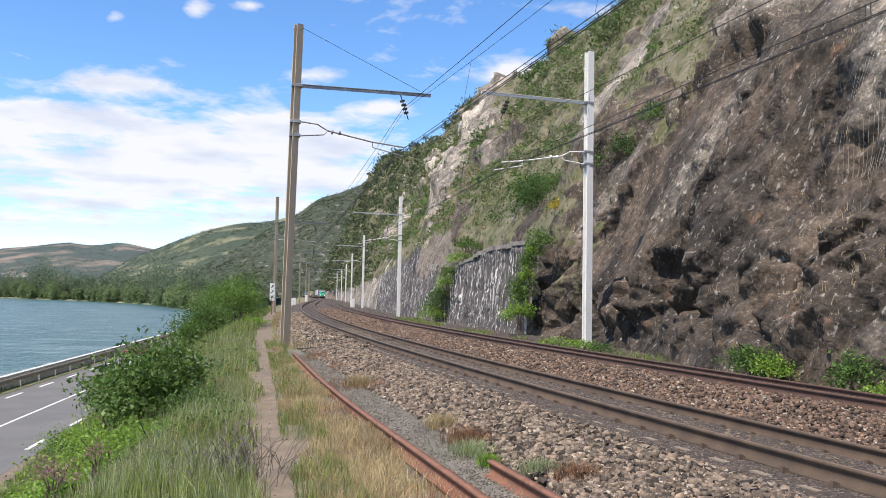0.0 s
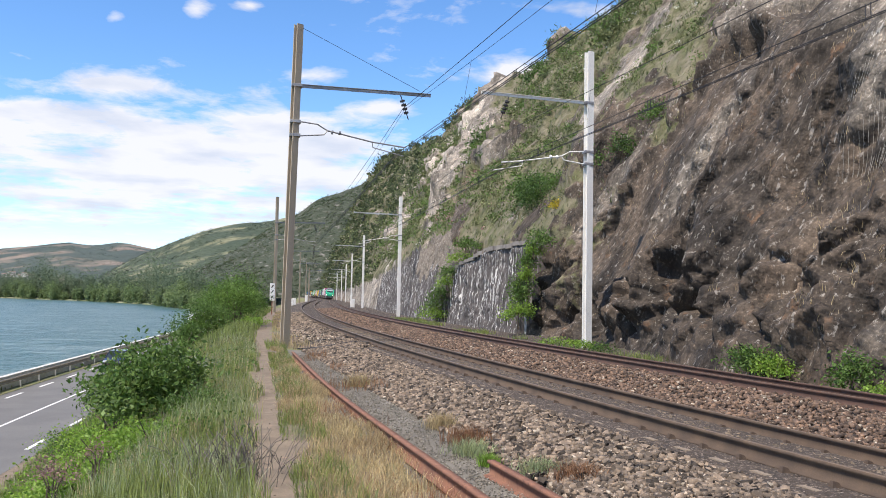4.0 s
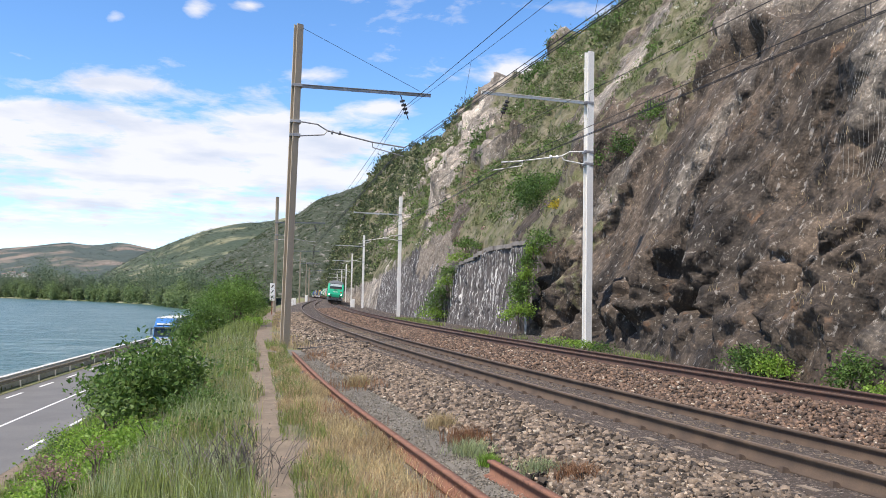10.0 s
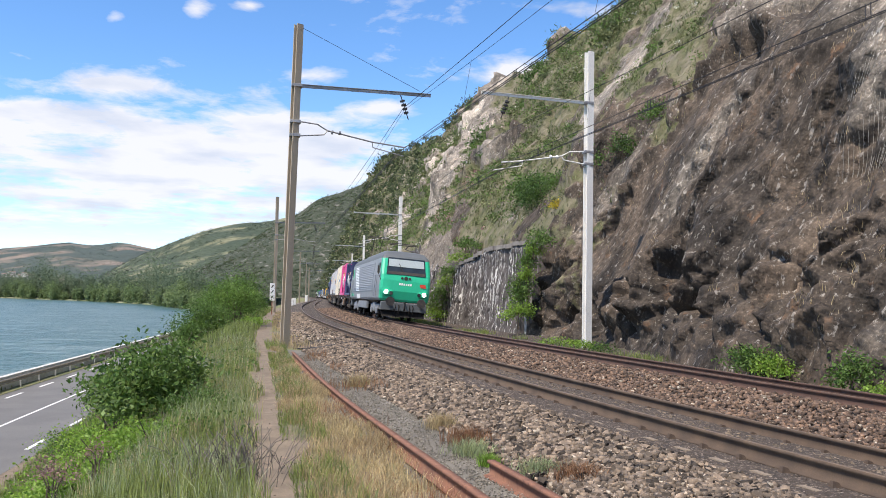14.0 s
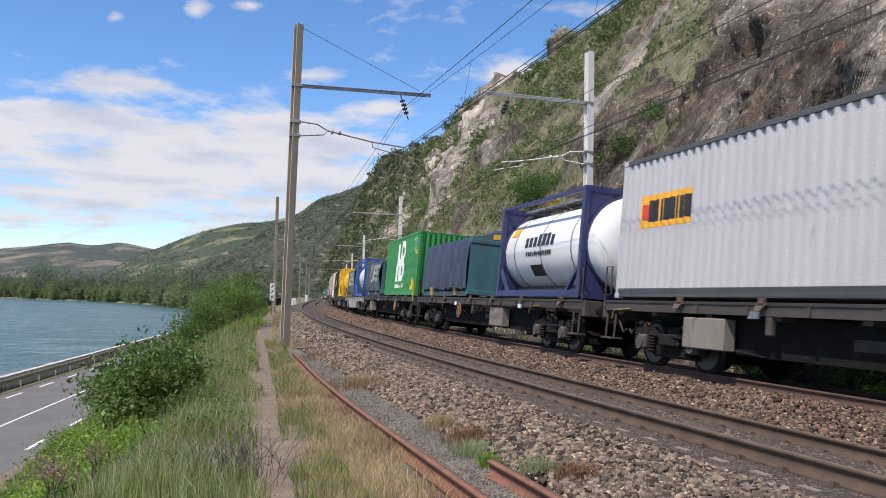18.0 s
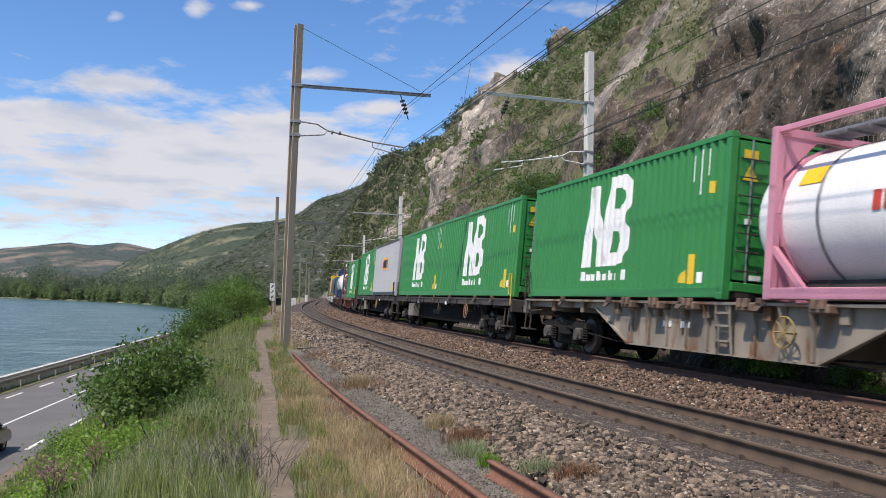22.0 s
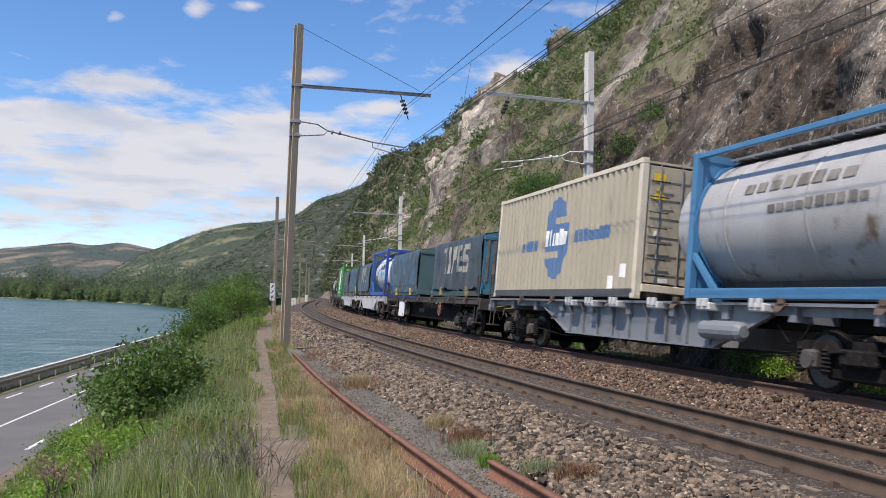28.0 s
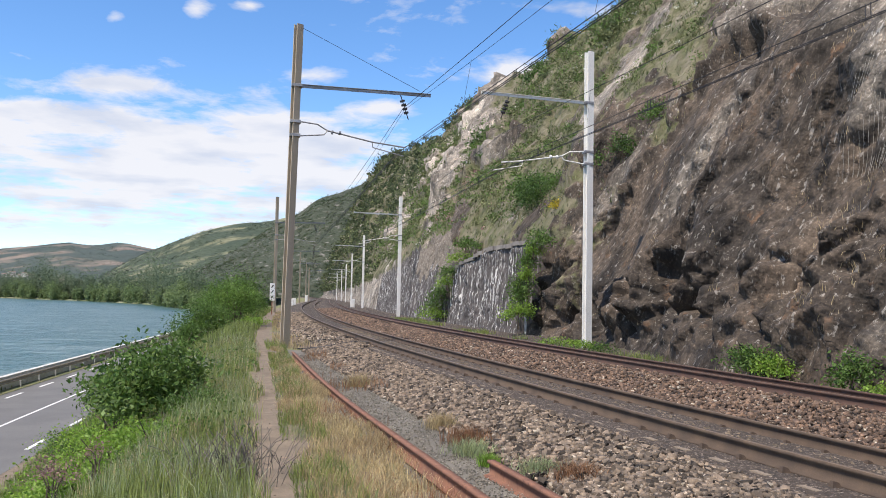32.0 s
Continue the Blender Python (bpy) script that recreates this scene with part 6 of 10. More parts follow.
M["loco_roof"] = paint("locomotive_roof_grey", (0.11, 0.12, 0.125), 0.3, 0.6, at=0.72)
M["blind"] = paint("grey_sun_blind", (0.34, 0.39, 0.40), 0.1, 0.6)
M["loco_white"] = paint("locomotive_white", (0.74, 0.75, 0.76), 0.2, 0.4)
M["glass_dark"] = mat("dark_cab_glass", (0.035, 0.045, 0.05), (0.02, 0.025, 0.03), 1, 0.06, 0, 0.0)
M["lamp_on"] = bpy.data.materials.new("lit_headlight")
M["lamp_on"].use_nodes = True
_b = M["lamp_on"].node_tree.nodes["Principled BSDF"]
_b.inputs["Base Color"].default_value = (1, 0.97, 0.9, 1)
_b.inputs["Emission Color"].default_value, _b.inputs["Emission Strength"].default_value = (1, 0.95, 0.85, 1), 3.0

SPEED, LOCO_S14 = 26.2553, 46.33


def train_s(u, t):
    return LOCO_S14 - SPEED * (t - 14.0) + u


def ride(ob, u, half, dz=0.0):
    low = Matrix.Translation((0, 0, dz))
    MOVES.append((ob, [(t * 1.0, on_track(1, float(np.clip(train_s(u, t), S_MIN + 20, 940)), half) @ low) for t in range(33)]))


# ---- drawing on sides ----
def cut_strip(poly, xa, xb):
    """The part of a polygon of (x, z) between two verticals."""
    for edge, keep in ((xa, 1), (xb, -1)):
        out = []
        for (x0, z0), (x1, z1) in zip(poly, poly[1:] + poly[:1]):
            i0, i1 = (x0 - edge) * keep >= 0, (x1 - edge) * keep >= 0
            if i0:
                out.append((x0, z0))
            if i0 != i1:
                f = (edge - x0) / (x1 - x0)
                out.append((edge, z0 + f * (z1 - z0)))
        poly = out
        if len(poly) < 3:
            return []
    return poly


class Corrugation:
    """Trapezoid ribs along a length L."""
    def __init__(self, L, n, depth=0.055):
        self.x, self.d = [], []
        p = L / n
        for k in range(n):
            for f, d in ((0.0, 0.0), (0.30, 0.0), (0.5, -depth), (0.80, -depth)):
                self.x.append(-L / 2 + (k + f) * p)
                self.d.append(d)
        self.x.append(L / 2)
        self.d.append(0.0)

    def panel(self, bm, z0, z1, put):
        a = [bm.verts.new(put(x, d, z0)) for x, d in zip(self.x, self.d)]
        b = [bm.verts.new(put(x, d, z1)) for x, d in zip(self.x, self.d)]
        for k in range(len(a) - 1):
            bm.faces.new((a[k], a[k + 1], b[k + 1], b[k]))

    def mark(self, bm, poly, put, lift=0.004):
        for xa, xb in zip(self.x, self.x[1:]):
            q = cut_strip(list(poly), xa, xb)
            if len(q) > 2:
                vs = []
                for x, z in q:
                    vs.append(bm.verts.new(put(x, float(np.interp(x, self.x, self.d)) + lift, z)))
                bm.faces.new(vs)


def rect(x, z, w, h, sl=0.0):
    return [(x, z), (x + w, z), (x + w + sl * h, z + h), (x + sl * h, z + h)]


def text_bars(x, z, w, h, n, seed):
    """A row of plain upright bars, close together, standing for a line of lettering."""
    r = random.Random(seed)
    p = w / n
    return [rect(x + k * p, z, p * r.uniform(0.66, 0.82), h * r.choice((1.0, 1.0, 0.8)), 0.06) for k in range(n)]


def word_bars(x, z, w, h, words):
    """Bars grouped like words: each word has its count of bars, the first one taller."""
    n = sum(words) + len(words) - 1
    p, out, i = w / n, [], 0
    for c in words:
        for k in range(c):
            out.append(rect(x + i * p, z, p * 0.76, h * (1.0 if k == 0 or (i * 7) % 5 == 2 else 0.68), 0.0))
            i += 1
        i += 1
    return out


def castings(thing_, L, W, z0, z1, material):
    bm_ = bmesh.new()
    bx(bm_, -0.09, 0.09, -0.08, 0.08, -0.06, 0.06, 0.012)
    me = bpy.data.meshes.new("corner_casting")
    bm_.to_mesh(me)
    bm_.free()
    me.materials.append(material)
    for x in (-1, 1):
        for y in (-1, 1):
            for z in (z0 + 0.06, z1 - 0.055):
                share("corner_casting", me, thing_, Matrix.Translation((x * (L / 2 - 0.085), y * (W / 2 - 0.07), z)))


def side_put(W, flip=False):
    """A place on the river side (y = +W/2); text reads from far to near, so x runs reversed to it."""
    return lambda x, d, z: (-x, W / 2 + d, z)


BOX_Z, BOX_W = 1.335, 2.5


def bulk_box(label, paint_, L=9.06, H=2.98, logo="", end="corr", ribs=34, frame=None, seed=1, disc=0.66, ex=0.0, ez=1.45):
    t = thing("bulk_container", label, "container", "containers on the train")
    frame = frame or paint_
    z0, z1 = BOX_Z, BOX_Z + H
    W = BOX_W
    co = Corrugation(L - 0.30, ribs)
    bm_ = bmesh.new()
    co.panel(bm_, z0 + 0.2, z1 - 0.1, side_put(W - 0.02))
    part("side_panel", bm_, paint_, t)
    bm_ = bmesh.new()
    co.panel(bm_, z0 + 0.2, z1 - 0.1, lambda x, d, z: (x, -(W - 0.02) / 2 - d, z))
    part("side_panel", bm_, paint_, t)
    bm_ = bmesh.new()
    bx(bm_, -L / 2 + 0.1, L / 2 - 0.1, -W / 2 + 0.06, W / 2 - 0.06, z1 - 0.08, z1 - 0.03)
    part("roof", bm_, paint_, t)
    bm_ = bmesh.new()
    bx(bm_, -L / 2 + 0.1, L / 2 - 0.1, -W / 2 + 0.05, W / 2 - 0.05, z0 + 0.02, z0 + 0.16)
    part("floor", bm_, M["black"], t)
    for y in (-1, 1):
        bm_ = bmesh.new()
        bx(bm_, -L / 2 + 0.1, L / 2 - 0.1, y * W / 2 - 0.04, y * W / 2 + 0.0, z0 + 0.03, z0 + 0.21, 0.006)
        part("bottom_rail", bm_, M["rail_dark"] if paint_ in (M["khaki"], M["grey_box"]) else paint_, t)
        bm_ = bmesh.new()
        bx(bm_, -L / 2 + 0.1, L / 2 - 0.1, y * W / 2 - 0.04, y * W / 2 + 0.0, z1 - 0.11, z1 - 0.01, 0.006)
        part("top_rail", bm_, M["rail_dark"] if paint_ is M["grey_box"] else frame, t)
        for x in (-1, 1):
            bm_ = bmesh.new()
            bx(bm_, x * L / 2 - 0.15 * (x > 0) - 0.0 * (x < 0), x * L / 2 + 0.15 * (x < 0), y * W / 2 - 0.16 * (y > 0), y * W / 2 + 0.16 * (y < 0), z0 + 0.1, z1 - 0.09, 0.012)
            part("corner_post", bm_, frame, t)
    castings(t, L, W, z0, z1, frame)
    # ends: x = -L/2 looks forward, to the camera
    ce = Corrugation(W - 0.32, 9, 0.05)
    bm_ = bmesh.new()
    ce.panel(bm_, z0 + 0.18, z1 - 0.1, lambda x, d, z: (L / 2 - 0.03 + d, x, z))
    part("rear_end", bm_, paint_, t)
    if end == "corr":
        bm_ = bmesh.new()
        ce.panel(bm_, z0 + 0.18, z1 - 0.1, lambda x, d, z: (-L / 2 + 0.03 - d, -x, z))
        part("front_end", bm_, paint_, t)
    else:
        for k, (ya, yb) in enumerate(((-1.09, -0.02), (0.02, 1.09))):
            bm_ = bmesh.new()
            bx(bm_, -L / 2 + 0.03, -L / 2 + 0.08, ya, yb, z0 + 0.36, z1 - 0.14, 0.008)
            d_ = part("door", bm_, paint_, t)
            for zz in np.linspace(z0 + 0.55, z1 - 0.45, 6):
                bm_ = bmesh.new()
                bx(bm_, -L / 2 + 0.012, -L / 2 + 0.03, ya + 0.08, yb - 0.08, zz, zz + 0.20)
                part("door_rib", bm_, paint_, d_)
            for yy in (ya + 0.28, yb - 0.28):
                bm_ = bmesh.new()
                rod(bm_, [(-L / 2 - 0.01, yy, z0 + 0.3), (-L / 2 - 0.01, yy, z1 - 0.12)], 0.018, 6)
                part("lock_rod", bm_, M["steel_grey"], d_, "steel locking rod")
        for k in range(7):
            bm_ = bmesh.new()
            zz = z0 + 0.55 + k * 0.33
            rod(bm_, [(-L / 2 + 0.02, 0.62, zz), (-L / 2 - 0.07, 0.62, zz - 0.03), (-L / 2 - 0.07, 1.02, zz - 0.03), (-L / 2 + 0.02, 1.02, zz)], 0.013, 5)
            part("rung", bm_, M["black"], t, "black ladder rung")
        bm_ = bmesh.new()
        bx(bm_, -L / 2 - 0.05, -L / 2 + 0.02, -1.1, 1.1, z0 + 0.16, z0 + 0.32, 0.01)
        part("sill_beam", bm_, frame, t)
        bm_ = bmesh.new()
        for zz in (z1 - 0.85, ):
            vs = [bm_.verts.new((-L / 2 + 0.004, y, z)) for y, z in ((0.66, zz), (0.98, zz), (0.82, zz + 0.3))]
            bm_.faces.new(vs)
        bx(bm_, -L / 2 + 0.002, -L / 2 + 0.012, 0.68, 0.96, z1 - 0.45, z1 - 0.30)
        part("warning_sign", bm_, M["yellow_mark"], t, "yellow warning signs")
        bm_ = bmesh.new()
        if logo == "green":
            bx(bm_, -L / 2 + 0.002, -L / 2 + 0.012, -0.35, 0.35, z1 - 1.05, z1 - 0.50)
        bx(bm_, -L / 2 - 0.004, -L / 2 + 0.012, 0.5, 0.72, z0 + 0.38, z0 + 0.47)
        bx(bm_, -L / 2 - 0.004, -L / 2 + 0.012, 0.76, 0.88, z0 + 1.35, z0 + 1.45)
        part("label_plate", bm_, M["white_mark"], t, "white label plates")
    put = side_put(W - 0.02)

    def marks(name, polys, material, lab, lift=0.004):
        single = name in ("code_bar", "dark_code_bar", "yellow_mark", "lettering_bar", "label_plate")
        for group_ in ([[q] for q in polys] if single else [polys]):
            b_ = bmesh.new()
            for q in group_:
                co.mark(b_, q, put, lift)
            part(name, b_, material, t, lab)

    h = L / 2
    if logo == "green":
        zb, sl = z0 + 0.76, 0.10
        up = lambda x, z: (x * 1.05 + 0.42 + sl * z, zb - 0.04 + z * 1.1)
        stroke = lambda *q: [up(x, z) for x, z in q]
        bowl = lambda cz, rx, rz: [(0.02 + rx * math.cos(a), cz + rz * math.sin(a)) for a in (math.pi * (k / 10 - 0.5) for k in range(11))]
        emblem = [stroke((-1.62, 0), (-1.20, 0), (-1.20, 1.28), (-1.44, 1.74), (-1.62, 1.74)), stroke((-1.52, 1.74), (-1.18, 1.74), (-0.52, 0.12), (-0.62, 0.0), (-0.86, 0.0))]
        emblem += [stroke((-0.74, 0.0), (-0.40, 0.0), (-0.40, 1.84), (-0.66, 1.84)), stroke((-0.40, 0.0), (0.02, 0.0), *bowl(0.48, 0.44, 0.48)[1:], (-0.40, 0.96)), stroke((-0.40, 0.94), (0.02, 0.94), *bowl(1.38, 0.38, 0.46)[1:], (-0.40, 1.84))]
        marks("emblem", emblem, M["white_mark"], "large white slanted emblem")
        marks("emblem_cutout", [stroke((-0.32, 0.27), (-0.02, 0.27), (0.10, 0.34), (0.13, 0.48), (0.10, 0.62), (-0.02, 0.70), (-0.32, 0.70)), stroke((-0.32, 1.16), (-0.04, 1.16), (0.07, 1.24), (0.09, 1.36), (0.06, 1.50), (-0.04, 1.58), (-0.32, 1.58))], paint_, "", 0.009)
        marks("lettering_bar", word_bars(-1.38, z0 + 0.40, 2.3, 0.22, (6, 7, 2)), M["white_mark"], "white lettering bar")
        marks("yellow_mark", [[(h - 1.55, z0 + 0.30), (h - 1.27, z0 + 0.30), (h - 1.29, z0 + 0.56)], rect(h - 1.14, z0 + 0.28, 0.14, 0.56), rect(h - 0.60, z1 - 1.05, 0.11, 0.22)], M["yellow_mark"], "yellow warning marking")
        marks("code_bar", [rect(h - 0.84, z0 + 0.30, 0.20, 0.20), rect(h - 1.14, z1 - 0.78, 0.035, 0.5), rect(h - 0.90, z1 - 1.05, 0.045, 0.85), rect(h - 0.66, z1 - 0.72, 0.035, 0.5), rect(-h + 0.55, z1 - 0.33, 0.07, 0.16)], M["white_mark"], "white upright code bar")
    elif logo == "orange":
        zb = z0 + ez
        marks("emblem_panel", [rect(ex - 1.15, zb, 1.95, 0.68)], M["orange_mark"], "orange company panel")
        marks("emblem_letters", [rect(ex - 0.74 + k * 0.185, zb + 0.12, 0.156, 0.44) for k in range(8)], M["black_mark"], "black lettering bars", 0.009)
        marks("emblem_sign", [rect(ex - 1.06, zb + 0.17, 0.27, 0.32)], M["red_mark"], "", 0.009)
        marks("yellow_mark", [[(h - 1.55, z0 + 0.30), (h - 1.27, z0 + 0.30), (h - 1.29, z0 + 0.56)], rect(h - 1.14, z0 + 0.28, 0.10, 0.45)], M["yellow_mark"], "yellow warning marking")
        marks("code_bar", [rect(h - 1.05, z0 + 0.44, 0.22, 0.22)], M["white_mark"], "")
        marks("dark_code_bar", [rect(h - 1.24, z1 - 0.88, 0.06, 0.55), rect(h - 0.98, z1 - 1.02, 0.07, 0.82), rect(h - 0.74, z1 - 0.78, 0.06, 0.52)], M["black_mark"], "")
    elif logo == "disc":
        cx, cz = 0.05, z0 + 1.55
        circ = [(cx + 0.74 * disc * math.cos(a), cz + 1.08 * disc * math.sin(a)) for a in (2 * math.pi * k / 28 for k in range(28))]
        marks("emblem_disc", [circ], M["blue_mark"], "large faded blue disc emblem")
        for q in (rect(cx - 0.15 * disc, cz + 0.36 * disc, 0.85 * disc, 0.17 * disc, 0.1), rect(cx - 0.70 * disc, cz - 0.52 * disc, 0.85 * disc, 0.17 * disc, 0.1)):
            b_ = bmesh.new()
            co.mark(b_, q, put, 0.008)
            part("emblem_bar", b_, paint_, t)
        for q in text_bars(cx - 0.70 * disc, cz - 0.2 * disc, 1.42 * disc, 0.42 * disc, 6, seed + 3):
            b_ = bmesh.new()
            co.mark(b_, q, put, 0.010)
            part("emblem_letter_bar", b_, M["white_mark"], t, "pale lettering bar")
        if paint_ is M["cream"]:
            marks("dark_code_bar", text_bars(-3.45, cz - 0.10, 0.42, 0.30, 4, seed), M["faded_mark"], "")
        else:
            marks("lettering_bar", text_bars(-2.35, cz - 0.28, 1.15, 0.30, 6, seed), M["blue_mark"], "blue lettering bar")
        marks("lettering_bar", text_bars(1.25, cz - 0.18, 1.9, 0.30, 7, seed + 1), M["blue_mark"], "blue lettering bar")
        marks("label_plate", [rect(h - 1.3, z0 + 0.2, 0.26, 0.3), rect(h - 0.75, z0 + 0.45, 0.2, 0.3)], M["white_mark"], "")
    return t


def end_bars(y, z, w, h, n, seed):
    """Small upright bars on a tank's end, read from the river side."""
    return [[(-a, b) for a, b in q] for q in text_bars(y, z, w, h, n, seed)]


def arc_band(cy, cz, r0, r1, a0, a1, n=16):
    """A band of an arc as small quads."""
    pt = lambda r, a: (cy + r * math.cos(a), cz + r * math.sin(a))
    an = [radians(a0 + (a1 - a0) * k / n) for k in range(n + 1)]
    return [[pt(r0, p), pt(r1, p), pt(r1, q), pt(r0, q)] for p, q in zip(an, an[1:])]


def tank_box(label, shell, frame, L=6.06, H=2.72, R=1.16, over=0.0, style="full", marks_=(), belly=None, seed=1, cage=True, end_marks=(), gear=True):
    """A tank container. style full: whole end frames; collar: heavy collars with the shell standing out past them."""
    t = thing("tank_container", label, "tank container", "containers on the train")
    z0, z1, W = BOX_Z, BOX_Z + H, 2.46
    zc = z0 + 0.22 + R
    hl = L / 2 + over - (0.06 if not over else 0)
    bm_ = bmesh.new()
    dome = 0.42
    prof = [(-hl, 0.0)] + [(-hl + dome * (1 - math.cos(a)), R * math.sin(a)) for a in (math.pi / 2 * k / 7 for k in range(1, 8))]
    prof += [(-x, r) for x, r in prof[::-1]]
    lathe_x(bm_, prof, 36, 0, zc)
    bmesh.ops.recalc_face_normals(bm_, faces=bm_.faces)
    sh_ = part("shell", bm_, shell, t, flat=False)
    # drawing on the domed front end
    dome_at = lambda y, z: (-hl + dome * (1 - math.sqrt(max(0.0, 1 - min(1.0, math.hypot(y, z) / R) ** 2))) - 0.006, y, zc + z)
    for nm_, mt_, polys, lab_ in end_marks:
        bm_ = bmesh.new()
        for q in polys:
            bm_.faces.new([bm_.verts.new(dome_at(y, z)) for y, z in q])
        part(nm_, bm_, mt_, sh_, lab_)
    for x in (-0.34, 0.0, 0.34):
        bm_ = bmesh.new()
        lathe_x(bm_, [(x * L - 0.03, R - 0.01), (x * L - 0.03, R + 0.012), (x * L + 0.03, R + 0.012), (x * L + 0.03, R - 0.01)], 36, 0, zc)
        bmesh.ops.recalc_face_normals(bm_, faces=bm_.faces)
        part("band", bm_, M["steel_grey"] if shell is M["tank_white"] else shell, t, "thin shell band", flat=False)
    for x in (-1, 1):
        xe = x * (L / 2 - 0.08)
        bm_ = bmesh.new()
        for y in (-1, 1):
            bx(bm_, xe - 0.08, xe + 0.08, y * W / 2 - 0.075, y * W / 2 + 0.075, z0, z1, 0.01)
        if style == "saddle":
            bmesh.ops.delete(bm_, geom=bm_.verts[:], context="VERTS")
            for y in (-1, 1):
                hull(bm_, [(xe - 0.22, y * W / 2, z0), (xe + 0.22, y * W / 2, z0), (xe + 0.22, y * W / 2, z0 + 0.55), (xe - 0.05, y * W / 2, z0 + 0.85), (xe - 0.22, y * W / 2, z0 + 0.80)],
                     [(xe - 0.22, y * 0.75, z0), (xe + 0.22, y * 0.75, z0), (xe + 0.22, y * 0.75, z0 + 0.55), (xe - 0.05, y * 0.75, z0 + 0.85), (xe - 0.22, y * 0.75, z0 + 0.80)])
                beam(bm_, (xe - x * 0.2, y * W / 2, z0 + 0.14), (xe - x * 1.4, y * W / 2, z0 + 0.24), 0.08, 0.12)
                if frame is not M["tank_black"]:
                    hull(bm_, [(xe - 0.10, y * W / 2, z1 - 0.55), (xe + 0.10, y * W / 2, z1 - 0.55), (xe + 0.10, y * W / 2, z1), (xe - 0.10, y * W / 2, z1)], [(xe - 0.10, y * 0.7, z1 - 0.4), (xe + 0.10, y * 0.7, z1 - 0.4), (xe + 0.10, y * 0.7, z1), (xe - 0.10, y * 0.7, z1)])
        else:
            bx(bm_, xe - 0.07, xe + 0.07, -W / 2, W / 2, z1 - 0.14, z1 - 0.005)
            bx(bm_, xe - 0.07, xe + 0.07, -W / 2, W / 2, z0, z0 + 0.16)
        if style == "saddle" and frame is M["tank_black"]:
            for a in range(28):
                a0, a1 = 2 * math.pi * a / 28, 2 * math.pi * (a + 1) / 28
                beam(bm_, (xe, math.cos(a0) * (R + 0.02), zc + math.sin(a0) * (R + 0.02)), (xe, math.cos(a1) * (R + 0.02), zc + math.sin(a1) * (R + 0.02)), 0.16, 0.05)
        if style == "full":
            for y in (-1, 1):
                beam(bm_, (xe, y * W / 2, z1 - 0.75), (xe, y * 0.45, z1 - 0.08), 0.10, 0.10)
                beam(bm_, (xe, y * W / 2, z0 + 0.75), (xe, y * 0.45, z0 + 0.10), 0.10, 0.10)
        elif style == "collar":
            # collar plates in the upper and lower corners
            for y in (-1, 1):
                for za, zb in ((z1 - 0.9, z1), (z0 + 0.95, z0)):
                    hull(bm_, [(xe - 0.05, y * W / 2, za), (xe - 0.05, y * W / 2, zb), (xe - 0.05, y * 0.35, zb)], [(xe + 0.05, y * W / 2, za), (xe + 0.05, y * W / 2, zb), (xe + 0.05, y * 0.35, zb)])
            for a in range(14):
                a0, a1 = 2 * math.pi * a / 14, 2 * math.pi * (a + 1) / 14
                beam(bm_, (xe, math.cos(a0) * (R + 0.04), zc + math.sin(a0) * (R + 0.04)), (xe, math.cos(a1) * (R + 0.04), zc + math.sin(a1) * (R + 0.04)), 0.22, 0.06)
        bmesh.ops.recalc_face_normals(bm_, faces=bm_.faces)
        part("end_frame", bm_, frame, t)
    for y in (-1, 1):
        bm_ = bmesh.new()
        bx(bm_, -L / 2, L / 2, y * W / 2 - 0.06, y * W / 2 + 0.06, z0 + 0.01, z0 + (0.19 if cage else 0.30), 0.01)
        if style == "saddle":
            bm_.free()
        else:
            part("bottom_rail", bm_, frame, t)
        if cage:
            bm_ = bmesh.new()
            bx(bm_, -L / 2, L / 2, y * W / 2 - 0.045, y * W / 2 + 0.045, z1 - 0.11, z1 - 0.01, 0.01)
            part("top_rail", bm_, frame, t)
        for x in (-1, 1) if cage and style != "saddle" else ():
            bm_ = bmesh.new()
            beam(bm_, (x * (L / 2 - 0.1), y * W / 2, z0 + 0.85), (x * (L / 2 - 0.85), y * W / 2, z0 + 0.16), 0.09, 0.09)
            part("brace", bm_, frame, t)
    # saddle, catwalk, manlid, ladder
    bm_ = bmesh.new()
    bx(bm_, -L / 2 + 0.3, L / 2 - 0.3, -0.7, 0.7, z0 + 0.04, z0 + 0.36)
    part("saddle", bm_, M["black"], t)
    bm_ = bmesh.new()
    zw = z1 if cage else zc + R + 0.12
    bx(bm_, -L / 2 + 0.2, L / 2 - 0.2, 0.1, 0.62, zw - 0.085, zw - 0.045)
    for k in range(12):
        xx = -L / 2 + 0.4 + k * (L - 0.8) / 11
        bx(bm_, xx - 0.012, xx + 0.012, 0.08, 0.64 if cage else 0.12, zw - (0.12 if cage else 0.22), zw - 0.04)
    part("catwalk", bm_, M["steel_grey"], t, "steel catwalk")
    bm_ = bmesh.new()
    rod(bm_, [(0.2, -0.1, zc + R - 0.05), (0.2, -0.1, zc + R + 0.13)], 0.27, 14)
    rod(bm_, [(-1.2, -0.1, zc + R - 0.05), (-1.2, -0.1, zc + R + 0.10)], 0.13, 10)
    part("manlid", bm_, M["steel_grey"], t)
    if gear:
        bm_ = bmesh.new()
        xl = -hl - 0.05 if over else -L / 2 - 0.04
        for y in (-0.98, -0.62):
            rod(bm_, [(xl + 0.1, y, z0 + 0.1), (xl, y, z0 + 0.6), (xl + 0.05, y, z1 - 0.5), (xl + 0.35, y, z1 - 0.12)], 0.02, 6)
